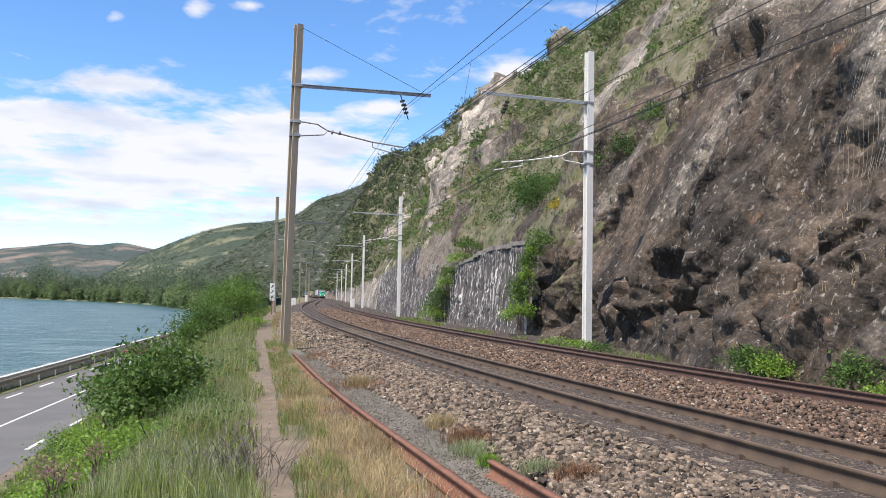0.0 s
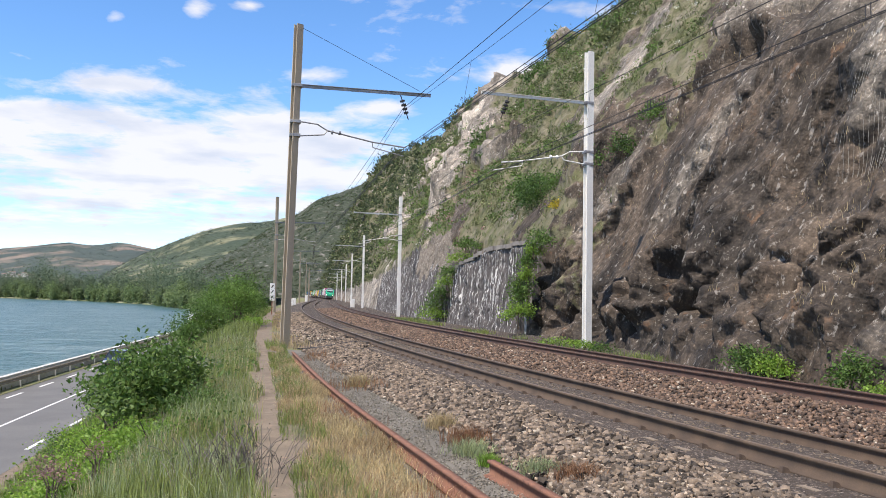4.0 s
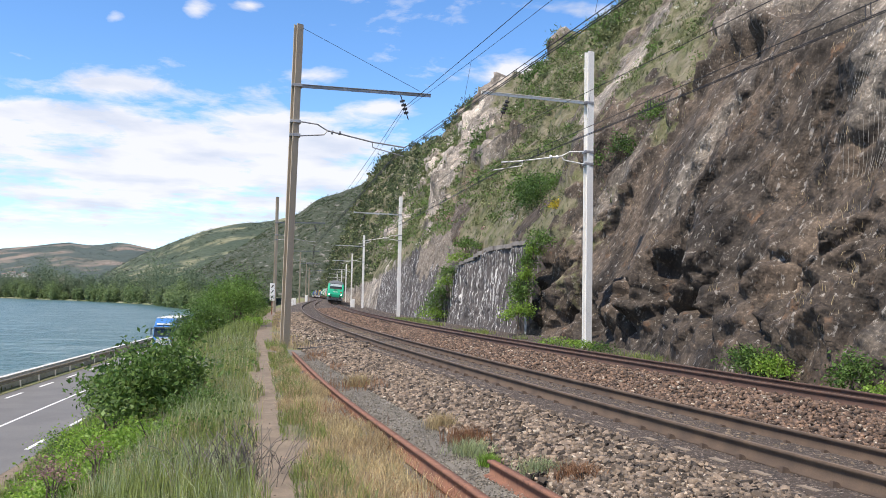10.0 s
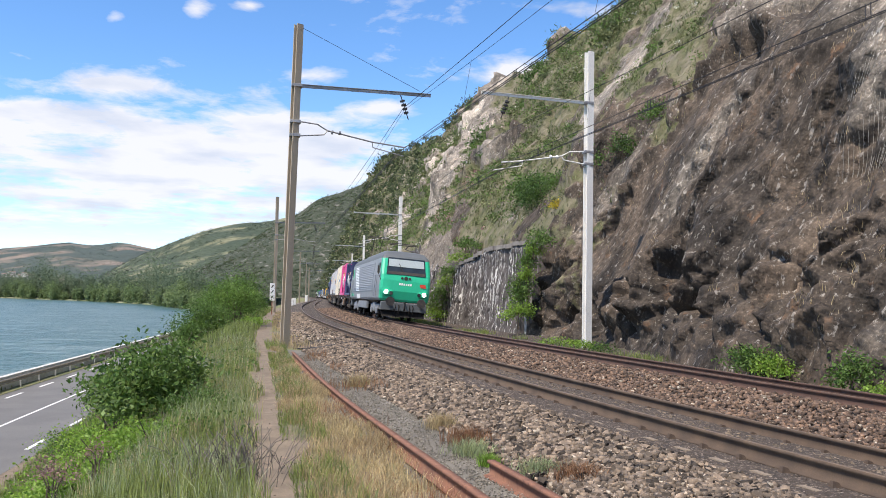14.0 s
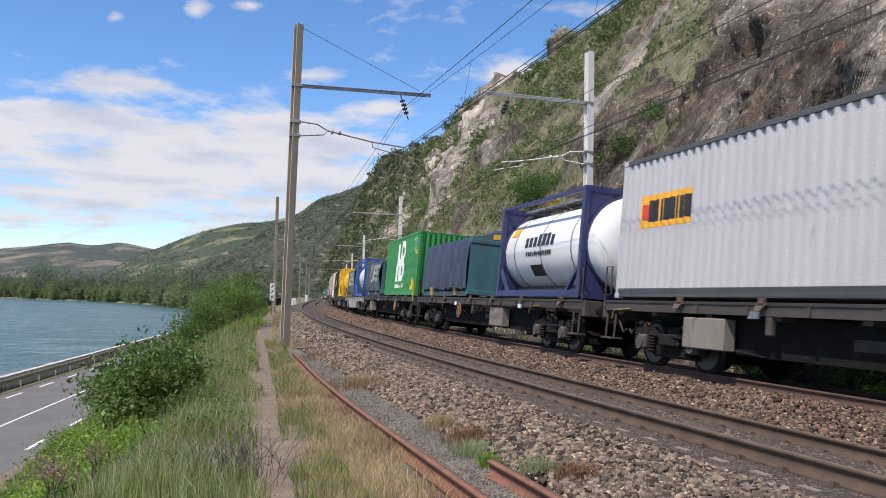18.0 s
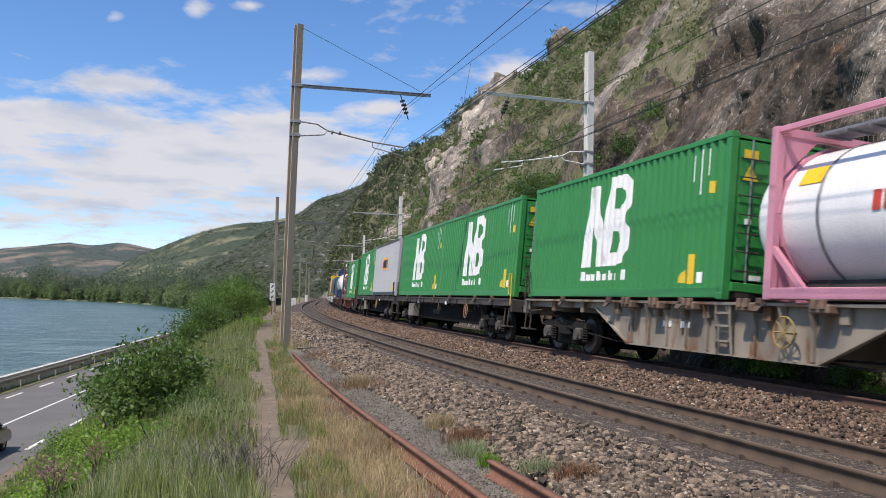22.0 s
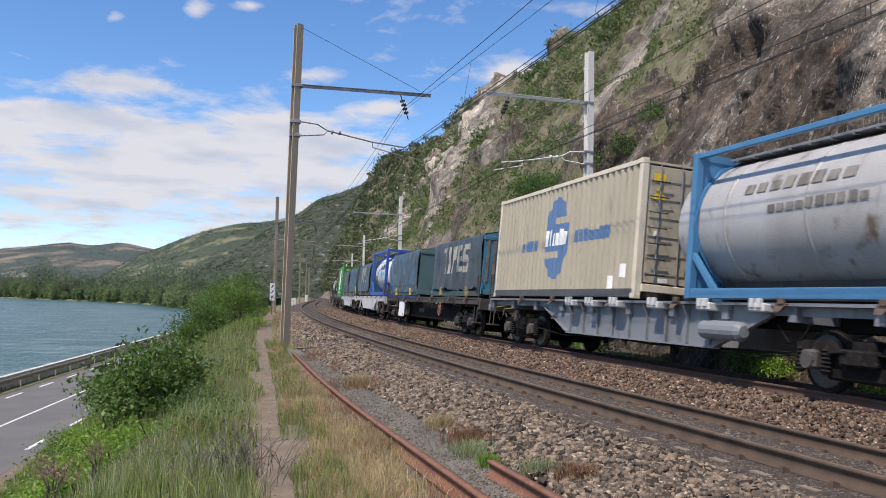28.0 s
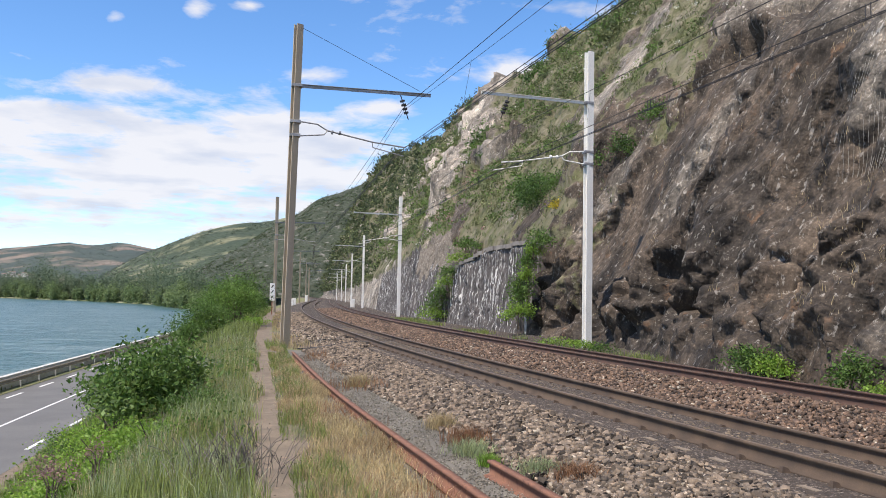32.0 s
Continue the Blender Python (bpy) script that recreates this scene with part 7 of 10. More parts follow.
        for k in range(7):
            rod(bm_, [(xl + 0.02, -0.98, z0 + 0.4 + k * 0.28), (xl + 0.02, -0.62, z0 + 0.4 + k * 0.28)], 0.014, 5)
        part("ladder", bm_, M["steel_grey"] if frame is not M["fr_yellow"] else frame, t)
        bm_ = bmesh.new()
        bx(bm_, -hl - 0.06 if over else -L / 2 + 0.02, (-hl if over else -L / 2) + 0.32, -0.35, 0.35, z0 + 0.14, z0 + 0.72, 0.02)
        part("valve_box", bm_, M["steel_grey"], t, "grey steel outlet box")
    castings(t, L, W, z0, z1, frame)
    for nm, material, polys, lab in marks_:
        bm_ = bmesh.new()
        for poly in polys:
            if nm in ("lettering_bar", "maker_name", "second_name") and len(bm_.faces):
                part(nm, bm_, material, t, lab)
                bm_ = bmesh.new()
            # draped over the shell: z of the drawing becomes a distance along its round
            xs = [x for x, _ in poly]
            zs = [z for _, z in poly]
            n = max(1, int((max(zs) - min(zs)) / 0.18))
            for k in range(n):
                za, zb = min(zs) + (max(zs) - min(zs)) * k / n, min(zs) + (max(zs) - min(zs)) * (k + 1) / n
                q = cut_strip([(z, x) for x, z in poly], za, zb)
                if len(q) > 2:
                    vs = []
                    for z, x in q:
                        a = (z - R) / R
                        rr = R + (0.024 if nm == "emblem_letters" else 0.014)
                        vs.append(bm_.verts.new((-x, math.cos(a) * rr, zc + math.sin(a) * rr)))
                    bm_.faces.new(vs)
        part(nm, bm_, material, t, lab)
    return t


def tipper_box(label, tarp, box, letters=False, L=6.95, H=2.05, gable=0.36, seed=1, tone=None, crumple=1.5, plain_end=False, ribs=True):
    """An open steel tipper box with a gabled end, under a laced tarpaulin."""
    t = thing("tarped_container", label, "container", "containers on the train")
    z0, z1, W = BOX_Z, BOX_Z + H, 2.46
    bm_ = bmesh.new()
    hull(bm_, [(-L / 2 + 0.05, -W / 2 + 0.06, z0 + 0.25), (-L / 2 + 0.05, W / 2 - 0.06, z0 + 0.25), (-L / 2 + 0.05, W / 2 - 0.06, z1 - 0.06), (-L / 2 + 0.05, 0, z1 + gable - 0.06), (-L / 2 + 0.05, -W / 2 + 0.06, z1 - 0.06)],
         [(L / 2 - 0.05, -W / 2 + 0.06, z0 + 0.25), (L / 2 - 0.05, W / 2 - 0.06, z0 + 0.25), (L / 2 - 0.05, W / 2 - 0.06, z1 - 0.06), (L / 2 - 0.05, 0, z1 + gable - 0.06), (L / 2 - 0.05, -W / 2 + 0.06, z1 - 0.06)])
    bmesh.ops.recalc_face_normals(bm_, faces=bm_.faces)
    part("box_body", bm_, box, t)
    for x in (-1, 1):
        xe = x * L / 2
        bm_ = bmesh.new()
        hull(bm_, [(xe - 0.05, -W / 2, z0 + 0.10), (xe - 0.05, W / 2, z0 + 0.10), (xe - 0.05, W / 2, z1), (xe - 0.05, 0, z1 + gable), (xe - 0.05, -W / 2, z1)],
             [(xe + 0.02, -W / 2, z0 + 0.10), (xe + 0.02, W / 2, z0 + 0.10), (xe + 0.02, W / 2, z1), (xe + 0.02, 0, z1 + gable), (xe + 0.02, -W / 2, z1)])
        bmesh.ops.recalc_face_normals(bm_, faces=bm_.faces)
        e_ = part("end_wall", bm_, box, t)
        for k in range(11 if ribs else 0):
            y = -W / 2 + 0.14 + k * (W - 0.28) / 10
            bm_ = bmesh.new()
            bx(bm_, xe + 0.02 * (x > 0) - 0.07 * (x < 0), xe + 0.07 * (x > 0) - 0.0 * (x < 0) - 0.04 * (x < 0), y - 0.045, y + 0.045, z0 + 0.5, z1 - 0.12 + 0.0)
            part("rib", bm_, M["rib_worn"] if seed % 4 == 3 else box, e_)
        bm_ = bmesh.new()
        bx(bm_, xe - 0.09, xe + 0.09, -W / 2 - 0.02, W / 2 + 0.02, z0 + 0.08, z0 + 0.24, 0.01)
        part("end_beam", bm_, box, e_)
        bm_ = bmesh.new()
        bx(bm_, xe - 0.08, xe + 0.08, -W / 2 - 0.02, W / 2 + 0.02, z1 - 0.16, z1 - 0.02, 0.01)
        part("end_beam", bm_, box, e_)
    bm_ = bmesh.new()
    bx(bm_, -L / 2 - 0.03, -L / 2 - 0.075, -0.45, 0.45, z1 + 0.02, z1 + 0.20)
    part("name_plate", bm_, M["orange_mark"], t, "orange name plate")
    bm_ = bmesh.new()
    for k, q in enumerate(text_bars(-0.5, z0 + 0.28, 1.0, 0.16, 5, seed)):
        vs = [bm_.verts.new((-L / 2 - 0.094, -y - 0.45, z)) for y, z in q]
        bm_.faces.new(vs)
    part("end_letters", bm_, M["white_mark"], t, "white lettering bars")
    # base frame with lifting pockets and legs
    for y in (-1, 1):
        bm_ = bmesh.new()
        bx(bm_, -L / 2, L / 2, y * W / 2 - 0.10 * (y > 0), y * W / 2 + 0.10 * (y < 0), z0 + 0.02, z0 + 0.20)
        part("base_rail", bm_, M["base_grime"], t)
        for x in (-0.27, 0.27):
            bm_ = bmesh.new()
            bx(bm_, x * L - 0.18, x * L + 0.18, y * W / 2 - 0.05, y * W / 2 + 0.05, z0 + 0.03, z0 + 0.20, 0.01)
            bx(bm_, x * L - 0.15, x * L + 0.15, y * W / 2 - 0.04, y * W / 2 + 0.065, z0 + 0.20, z0 + 0.36, 0.01)
            part("lifting_pocket", bm_, M["yellow_mark"] if plain_end else M["yellow_worn"], t, "worn yellow lifting pocket")
    for x in np.linspace(-0.42, 0.42, 5):
        bm_ = bmesh.new()
        hull(bm_, [(x * L - 0.05, W / 2 - 0.3, z0 + 0.2), (x * L + 0.05, W / 2 - 0.3, z0 + 0.2), (x * L + 0.05, W / 2 + 0.01, z0 + 0.2), (x * L - 0.05, W / 2 + 0.01, z0 + 0.2)],
             [(x * L - 0.05, W / 2 - 0.3, z0 + 0.45), (x * L + 0.05, W / 2 - 0.3, z0 + 0.45), (x * L + 0.05, W / 2 - 0.06, z0 + 0.45), (x * L - 0.05, W / 2 - 0.06, z0 + 0.45)])
        bmesh.ops.recalc_face_normals(bm_, faces=bm_.faces)
        part("stay", bm_, box, t)
    # tarpaulin: one rumpled sheet over both sides and the ridge
    prof = [(W / 2 + 0.045, z0 + (0.50 if plain_end else 0.25)), (W / 2 + 0.05, z0 + 0.75), (W / 2 + 0.035, z0 + 1.2), (W / 2 + 0.04, z0 + 1.65), (W / 2 + 0.025, z1 - 0.05), (W / 2 - 0.06, z1 + 0.05), (0.62, z1 + gable * 0.52), (0, z1 + gable + 0.03)]
    prof = prof + [(-y, z) for y, z in prof[-2::-1]]
    nx = 44
    xs = np.linspace(-L / 2 + 0.06, L / 2 - 0.06, nx)
    X = np.repeat(xs, len(prof))
    Y = np.tile([p[0] for p in prof], nx)
    Z = np.tile([p[1] for p in prof], nx)
    r = np.stack([X * 1.7 + seed * 9.1, Y * 0.8, Z * 1.1 + X * 0.5], 1)
    wr = (fbm(r, 3, seed) * 0.08 + fbm(r * (3.1, 1, 0.8), 2, seed + 5) * 0.055) * crumple
    if crumple > 2:
        sag = np.abs(fbm(r * (0.9, 0, 0), 2, seed + 9)) * 0.35
        Z = Z - np.where(np.abs(Y) < 1.25, sag * smooth(z1 - 0.3, z1, Z), 0)
    side = np.abs(Y) > 1.1
    Y = Y + np.sign(Y) * np.where(side, wr * 0.9 + 0.01, 0)
    Z = Z + np.where(side, np.where(Z < z0 + 0.5, np.abs(np.sin(X * 3.3 + seed)) * 0.03 + wr * 0.7, 0), wr * 0.8 - 0.05 * np.abs(np.sin(X * 2.6)))
    me = np_mesh("tarpaulin", np.stack([X, Y, Z], 1), grid_faces(nx, len(prof)), tarp, False, parent=t)
    if plain_end:
        # loose skirt hanging under the lacing
        n_ = 120
        xk = np.linspace(-L / 2 + 0.1, L / 2 - 0.1, n_)
        fold = np.sin(xk * 9.0 + np.sin(xk * 2.3) * 2.0) * 0.022 + np.sin(xk * 23.0) * 0.009
        rows_ = [np.stack([xk, W / 2 + 0.03 + fold * g, np.full(n_, z0 + zz) + (np.abs(np.sin(xk * 3.1)) * 0.03 if zz < 0.2 else 0)], 1) for zz, g in ((0.60, 0.15), (0.48, 0.6), (0.32, 1.2), (0.16, 1.5))]
        np_mesh("tarpaulin_skirt", np.stack(rows_, 1).reshape(-1, 3), grid_faces(n_, 4), tarp, False, parent=t)
    if letters:
        zb = z0 + 0.85
        x0 = -1.75
        shapes = [rect(x0, zb + 0.82, 0.75, 0.18, 0.1), rect(x0 + 0.2, zb, 0.24, 0.9, 0.12), rect(x0 + 0.78, zb, 0.24, 1.0, 0.12), rect(x0 + 1.22, zb, 0.24, 1.0, 0.12), rect(x0 + 1.46, zb + 0.48, 0.42, 0.52, 0.12), rect(x0 + 2.05, zb + 0.05, 0.6, 0.2, 0.1), rect(x0 + 2.05, zb + 0.4, 0.28, 0.4, 0.12), rect(x0 + 2.2, zb + 0.8, 0.55, 0.2, 0.1), rect(x0 + 2.85, zb, 0.6, 0.22, 0.1), rect(x0 + 2.95, zb + 0.36, 0.55, 0.26, 0.1), rect(x0 + 3.1, zb + 0.8, 0.62, 0.2, 0.1), rect(x0 + 2.05, zb + 0.22, 0.24, 0.62, 0.12), rect(x0 + 2.3, zb + 0.42, 0.32, 0.18, 0.1), rect(x0 + 2.98, zb + 0.5, 0.22, 0.36, 0.12), rect(x0 + 3.3, zb + 0.16, 0.22, 0.34, 0.12)]
        # laid on the rumpled sheet
        YG, rows_z = Y.reshape(nx, len(prof)), np.array([z for _, z in prof[:5]])
        tarp_y = lambda x, z: float(np.interp(z, rows_z, [np.interp(x, xs, YG[:, k]) for k in range(5)]))
        for q in shapes:
            bm_ = bmesh.new()
            n_ = 5
            grid = []
            for i in range(n_ + 1):
                row = []
                for j in range(n_ + 1):
                    a_, c_ = i / n_, j / n_
                    x = (q[0][0] * (1 - a_) + q[1][0] * a_) * (1 - c_) + (q[3][0] * (1 - a_) + q[2][0] * a_) * c_
                    z = (q[0][1] * (1 - a_) + q[1][1] * a_) * (1 - c_) + (q[3][1] * (1 - a_) + q[2][1] * a_) * c_
                    row.append(bm_.verts.new((-x, tarp_y(-x, z) + 0.010, z)))
                grid.append(row)
            for i in range(n_):
                for j in range(n_):
                    bm_.faces.new((grid[i][j], grid[i + 1][j], grid[i + 1][j + 1], grid[i][j + 1]))
            part("emblem_block", bm_, tone or M["chalk_mark"], t, "faded pale emblem block")
    return t
# ---- wagons ----
def mesh_of(name, bm_, material):
    me = bpy.data.meshes.new(name)
    bm_.to_mesh(me)
    bm_.free()
    me.materials.append(material)
    return me


def make_wheel():
    b = bmesh.new()
    for y in (-1, 1):
        lathe_y(b, [(y * 0.69, 0.12), (y * 0.69, 0.485), (y * 0.72, 0.485), (y * 0.725, 0.46), (y * 0.82, 0.455), (y * 0.82, 0.40), (y * 0.78, 0.38), (y * 0.78, 0.16), (y * 0.84, 0.12)], 20)
    lathe_y(b, [(-1.0, 0.075), (1.0, 0.075)], 10)
    bmesh.ops.recalc_face_normals(b, faces=b.faces)
    return b


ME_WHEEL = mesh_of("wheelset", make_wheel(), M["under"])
b_ = bmesh.new()
lathe_y(b_, [(0.722, 0.463), (0.817, 0.4585)], 20)
ME_TREAD = mesh_of("tread", b_, M["tread"])
b_ = bmesh.new()
hull(b_, [(-1.25, 0.98, 0.60), (1.25, 0.98, 0.60), (1.25, 0.98, 0.74), (0.55, 0.98, 0.78), (0.38, 0.98, 0.60), (-0.38, 0.98, 0.60), (-0.55, 0.98, 0.78), (-1.25, 0.98, 0.74)],
     [(-1.25, 1.08, 0.60), (1.25, 1.08, 0.60), (1.25, 1.08, 0.74), (0.55, 1.08, 0.78), (0.38, 1.08, 0.60), (-0.38, 1.08, 0.60), (-0.55, 1.08, 0.78), (-1.25, 1.08, 0.74)])
bx(b_, -0.35, 0.35, 0.96, 1.10, 0.42, 0.66, 0.03)
bmesh.ops.recalc_face_normals(b_, faces=b_.faces)
ME_BSIDE = mesh_of("side_frame", b_, M["bogie"])
b_ = bmesh.new()
bx(b_, -0.16, 0.16, 0.97, 1.17, 0.33, 0.62, 0.04)
lathe_y(b_, [(1.10, 0.15), (1.20, 0.13)], 12, 0, 0.46)
ME_ABOX = mesh_of("axle_box", b_, mat("pale_dusty_axlebox", (0.10, 0.09, 0.08), (0.055, 0.05, 0.045), 5, 0.85, 0, 0.2, 40))
b_ = bmesh.new()
_pf = [(0.26, 0.04)] + [(0.285 + k * 0.03, 0.085 if k % 2 else 0.055) for k in range(12)] + [(0.66, 0.04)]
_rg = [[b_.verts.new((rr * math.cos(2 * math.pi * j / 6), 1.05 + rr * math.sin(2 * math.pi * j / 6), zz)) for j in range(6)] for zz, rr in _pf]
for q0, q1 in zip(_rg, _rg[1:]):
    for j in range(6):
        b_.faces.new((q0[j], q0[(j + 1) % 6], q1[(j + 1) % 6], q1[j]))
b_.faces.new(_rg[0][::-1])
b_.faces.new(_rg[-1])
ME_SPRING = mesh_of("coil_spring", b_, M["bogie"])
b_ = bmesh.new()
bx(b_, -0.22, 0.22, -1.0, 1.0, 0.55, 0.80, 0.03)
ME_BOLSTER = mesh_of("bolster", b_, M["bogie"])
# added black block between the wheels: fills the shaded gap under the wagon
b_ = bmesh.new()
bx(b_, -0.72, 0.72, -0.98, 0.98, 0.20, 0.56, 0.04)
ME_SHADE_BLOCK = mesh_of("brake_gear", b_, M["under"])


def bogie(parent, x, base=0.9):
    g = new("bogie")
    g.parent = parent
    g.matrix_basis = Matrix.Translation((x, 0, 0))
    share("bolster", ME_BOLSTER, g)
    share("brake_gear", ME_SHADE_BLOCK, g)
    for y in (0, 1):
        mm = Matrix.Rotation(math.pi * y, 4, "Z")
        share("side_frame", ME_BSIDE, g, mm)
        for ax in (-base, base):
            share("axle_box", ME_ABOX, g, mm @ Matrix.Translation((ax, 0, 0)))
            for sx in (-0.27, 0.27):
                share("coil_spring", ME_SPRING, g, mm @ Matrix.Translation((ax + sx, 0, 0)))
    for ax in (-base, base):
        share("wheelset", ME_WHEEL, g, Matrix.Translation((ax, 0, 0.46)))
        for y in (0, 1):
            share("tread", ME_TREAD, g, Matrix.Translation((ax, 0, 0.46)) @ Matrix.Rotation(math.pi * y, 4, "Z"))
    return g


b_ = bmesh.new()
lathe_x(b_, [(-0.62, 0.0), (-0.62, 0.225), (-0.57, 0.225), (-0.55, 0.08), (-0.30, 0.08), (-0.30, 0.11), (0, 0.11), (0, 0.0)], 14)
bmesh.ops.recalc_face_normals(b_, faces=b_.faces)
ME_BUFFER = mesh_of("buffer", b_, M["bogie"])
b_ = bmesh.new()
bx(b_, -0.10, 0.10, -0.05, 0.05, 0, 0.14, 0.015)
bx(b_, -0.18, 0.18, -0.08, 0.03, -0.03, 0.02)
hull(b_, [(-0.16, 0.03, -0.04), (0.16, 0.03, -0.04), (0.10, 0.10, -0.16), (-0.10, 0.10, -0.16)], [(-0.16, 0.06, -0.04), (0.16, 0.06, -0.04), (0.10, 0.13, -0.16), (-0.10, 0.13, -0.16)])
bmesh.ops.scale(b_, vec=(0.72, 0.8, 0.72), verts=b_.verts)
ME_SPIGOT = mesh_of("container_spigot", b_, mat("worn_brown_fitting", (0.13, 0.085, 0.06), (0.075, 0.057, 0.045), 4, 0.8, 0, 0.2, 40))
b_ = bmesh.new()
for k in range(20):
    a0, a1 = 2 * math.pi * k / 20, 2 * math.pi * (k + 1) / 20
    rod(b_, [(0.24 * math.cos(a0), 0, 0.24 * math.sin(a0)), (0.24 * math.cos(a1), 0, 0.24 * math.sin(a1))], 0.017, 5, False)
for k in range(4):
    a0 = math.pi * k / 4
    rod(b_, [(0.24 * math.cos(a0), 0, 0.24 * math.sin(a0)), (-0.24 * math.cos(a0), 0, -0.24 * math.sin(a0))], 0.013, 5)
ME_HWHEEL = mesh_of("brake_wheel", b_, M["rusty_bit"])
ME_HWHEEL_Y = ME_HWHEEL.copy()
ME_HWHEEL_Y.materials[0] = M["yellow_worn"]


def wagon(u0, u1, style, label, box_x=None, wheel_x=None, seed=0, dz=0.0):
    """A container flat between the buffer faces u0 and u1."""
    r = random.Random(seed)
    L = u1 - u0
    inset = style in ("cream", "red", "grey")
    body = {"dark": M["wag_dark"], "white": M["wag_dust"] if seed == 5 else M["wag_white"], "grey": M["wag_grey"], "red": M["wag_red"], "cream": M["wag_cream"]}[style]
    t = thing("container_wagon", label, "flat wagon", "wagons of the train")
    h = L / 2 - 0.62
    top = 1.29
    deep = {"dark": 0.40, "white": 0.50, "grey": 0.50, "red": 0.56, "cream": 0.40}[style]
    pv = h - 2.35
    for y in (-1, 1):
        b = bmesh.new()
        zb = 1.07 if style == "dark" else 1.0
        ya, yb = (y * 1.10, y * 1.04) if inset else (y * 1.26, y * 1.19)
        if style == "dark":
            pr = [(-h, top - 0.02), (h, top - 0.02), (h, zb), (-h, zb)]
        else:
            pr = [(-h, top - 0.02), (h, top - 0.02), (h, zb + 0.04), (pv - 1.2, zb + 0.0), (pv - 2.5, deep), (-pv + 2.5, deep), (-pv + 1.2, zb), (-h, zb + 0.04)]
        if inset:
            pr = [(-h, top - 0.02), (h, top - 0.02), (h, 1.10), (pv - 1.8, 1.10), (pv - 3.35, deep), (-pv + 3.35, deep), (-pv + 1.8, 1.10), (-h, 1.10)]
            bx(b, -pv + 3.30, pv - 3.30, min(y * 1.04, y * 1.16), max(y * 1.04, y * 1.16), deep - 0.03, deep)
            for e in (-1, 1):
                hull(b, [(e * (pv - 1.8), ya, 1.08), (e * (pv - 1.8), y * 1.17, 1.08), (e * (pv - 1.8), y * 1.17, 1.12), (e * (pv - 1.8), ya, 1.12)],
                     [(e * (pv - 3.35), ya, deep - 0.02), (e * (pv - 3.35), y * 1.17, deep - 0.02), (e * (pv - 3.35), y * 1.17, deep + 0.02), (e * (pv - 3.35), ya, deep + 0.02)])
            bx(b, -h, h, min(ya, y * 1.27), max(ya, y * 1.27), top - 0.05, top)
        hull(b, [(x, ya, z) for x, z in pr], [(x, yb, z) for x, z in pr])
        bx(b, -h, h, min(ya, yb) - 0.02, max(ya, yb) + 0.02, top - 0.05, top)
        bmesh.ops.recalc_face_normals(b, faces=b.faces)
        sill = part("side_sill", b, body, t)
        n = 5 if style == "white" else 9
        for k in range(n):
            xx = -h * 0.62 + k * h * 1.24 / (n - 1)
            b = bmesh.new()
            zl = zb if style == "dark" else deep + 0.03
            if inset:
                xx = (-pv + 3.5) + k * 2 * (pv - 3.5) / (n - 1)
                pz = [(y * 1.09, zl), (y * 1.16, zl), (y * 1.16, zl + 0.45), (y * 1.26, top - 0.06), (y * 1.09, top - 0.06)]
                hull(b, [(xx - 0.025, py, z) for py, z in pz], [(xx + 0.025, py, z) for py, z in pz])
                bmesh.ops.recalc_face_normals(b, faces=b.faces)
            else:
                bx(b, xx - 0.03, xx + 0.03, y * 1.27 - 0.03, y * 1.27 + 0.03, zl, top - 0.06)
            part("stiffener", b, body, sill)
    if style == "dark":
        for y in (-1, 1):
            b = bmesh.new()
            pr = [(-pv + 1.0, 1.06), (pv - 1.0, 1.06), (pv - 1.9, deep), (-pv + 1.9, deep)]
            hull(b, [(x, y * 0.92, z) for x, z in pr], [(x, y * 0.84, z) for x, z in pr])
            bmesh.ops.recalc_face_normals(b, faces=b.faces)
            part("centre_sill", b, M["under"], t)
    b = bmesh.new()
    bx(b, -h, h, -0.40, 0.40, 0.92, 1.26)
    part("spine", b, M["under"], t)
    for k in range(11):
        xx = -h + 0.12 + k * (2 * h - 0.24) / 10
        b = bmesh.new()
        bx(b, xx - 0.09, xx + 0.09, -1.19, 1.19, 1.0, 1.25)
        part("cross_member", b, body, t)
    for x in (-1, 1):
        b = bmesh.new()
        bx(b, x * h - 0.10, x * h + 0.06, -1.27, 1.27, 0.90, 1.27, 0.015)
        hb = part("headstock", b, body, t)
        for y in (-1, 1):
            share("buffer", ME_BUFFER, hb, Matrix.Translation((x * h, y * 0.875, 1.06)) @ Matrix.Rotation(math.pi if x > 0 else 0, 4, "Z"))
        b = bmesh.new()
        rod(b, [(x * h, 0.0, 1.02), (x * (h + 0.35), 0.0, 0.98), (x * (h + 0.55), 0.0, 0.85)], 0.05, 6)
        part("coupling", b, M["black"], hb)
        for yy in (0.35, -0.35):
            b = bmesh.new()
            rod(b, [(x * h, yy, 0.95), (x * (h + 0.22), yy, 0.72), (x * (h + 0.32), yy, 0.62), (x * (h + 0.45), yy, 0.70)], 0.025, 5)
            part("air_hose", b, M["black"], hb)
        # step and grab rail at the river-side corner
        b = bmesh.new()
        xs = x * (h - 0.35)
        rod(b, [(xs - 0.18, 1.25, 1.0), (xs - 0.18, 1.27, 0.50)], 0.02, 5)
        rod(b, [(xs + 0.18, 1.25, 1.0), (xs + 0.18, 1.27, 0.50)], 0.02, 5)
        bx(b, xs - 0.24, xs + 0.24, 1.10, 1.36, 0.46, 0.50)
        part("step", b, M["fitting"], t)
        b = bmesh.new()
        xg = x * (h - 0.05)
        rod(b, [(xg, 1.28, 1.1), (xg, 1.30, 2.02), (xg - x * 0.24, 1.30, 2.02), (xg - x * 0.24, 1.28, 1.42), (xg, 1.28, 1.40)], 0.02, 6)
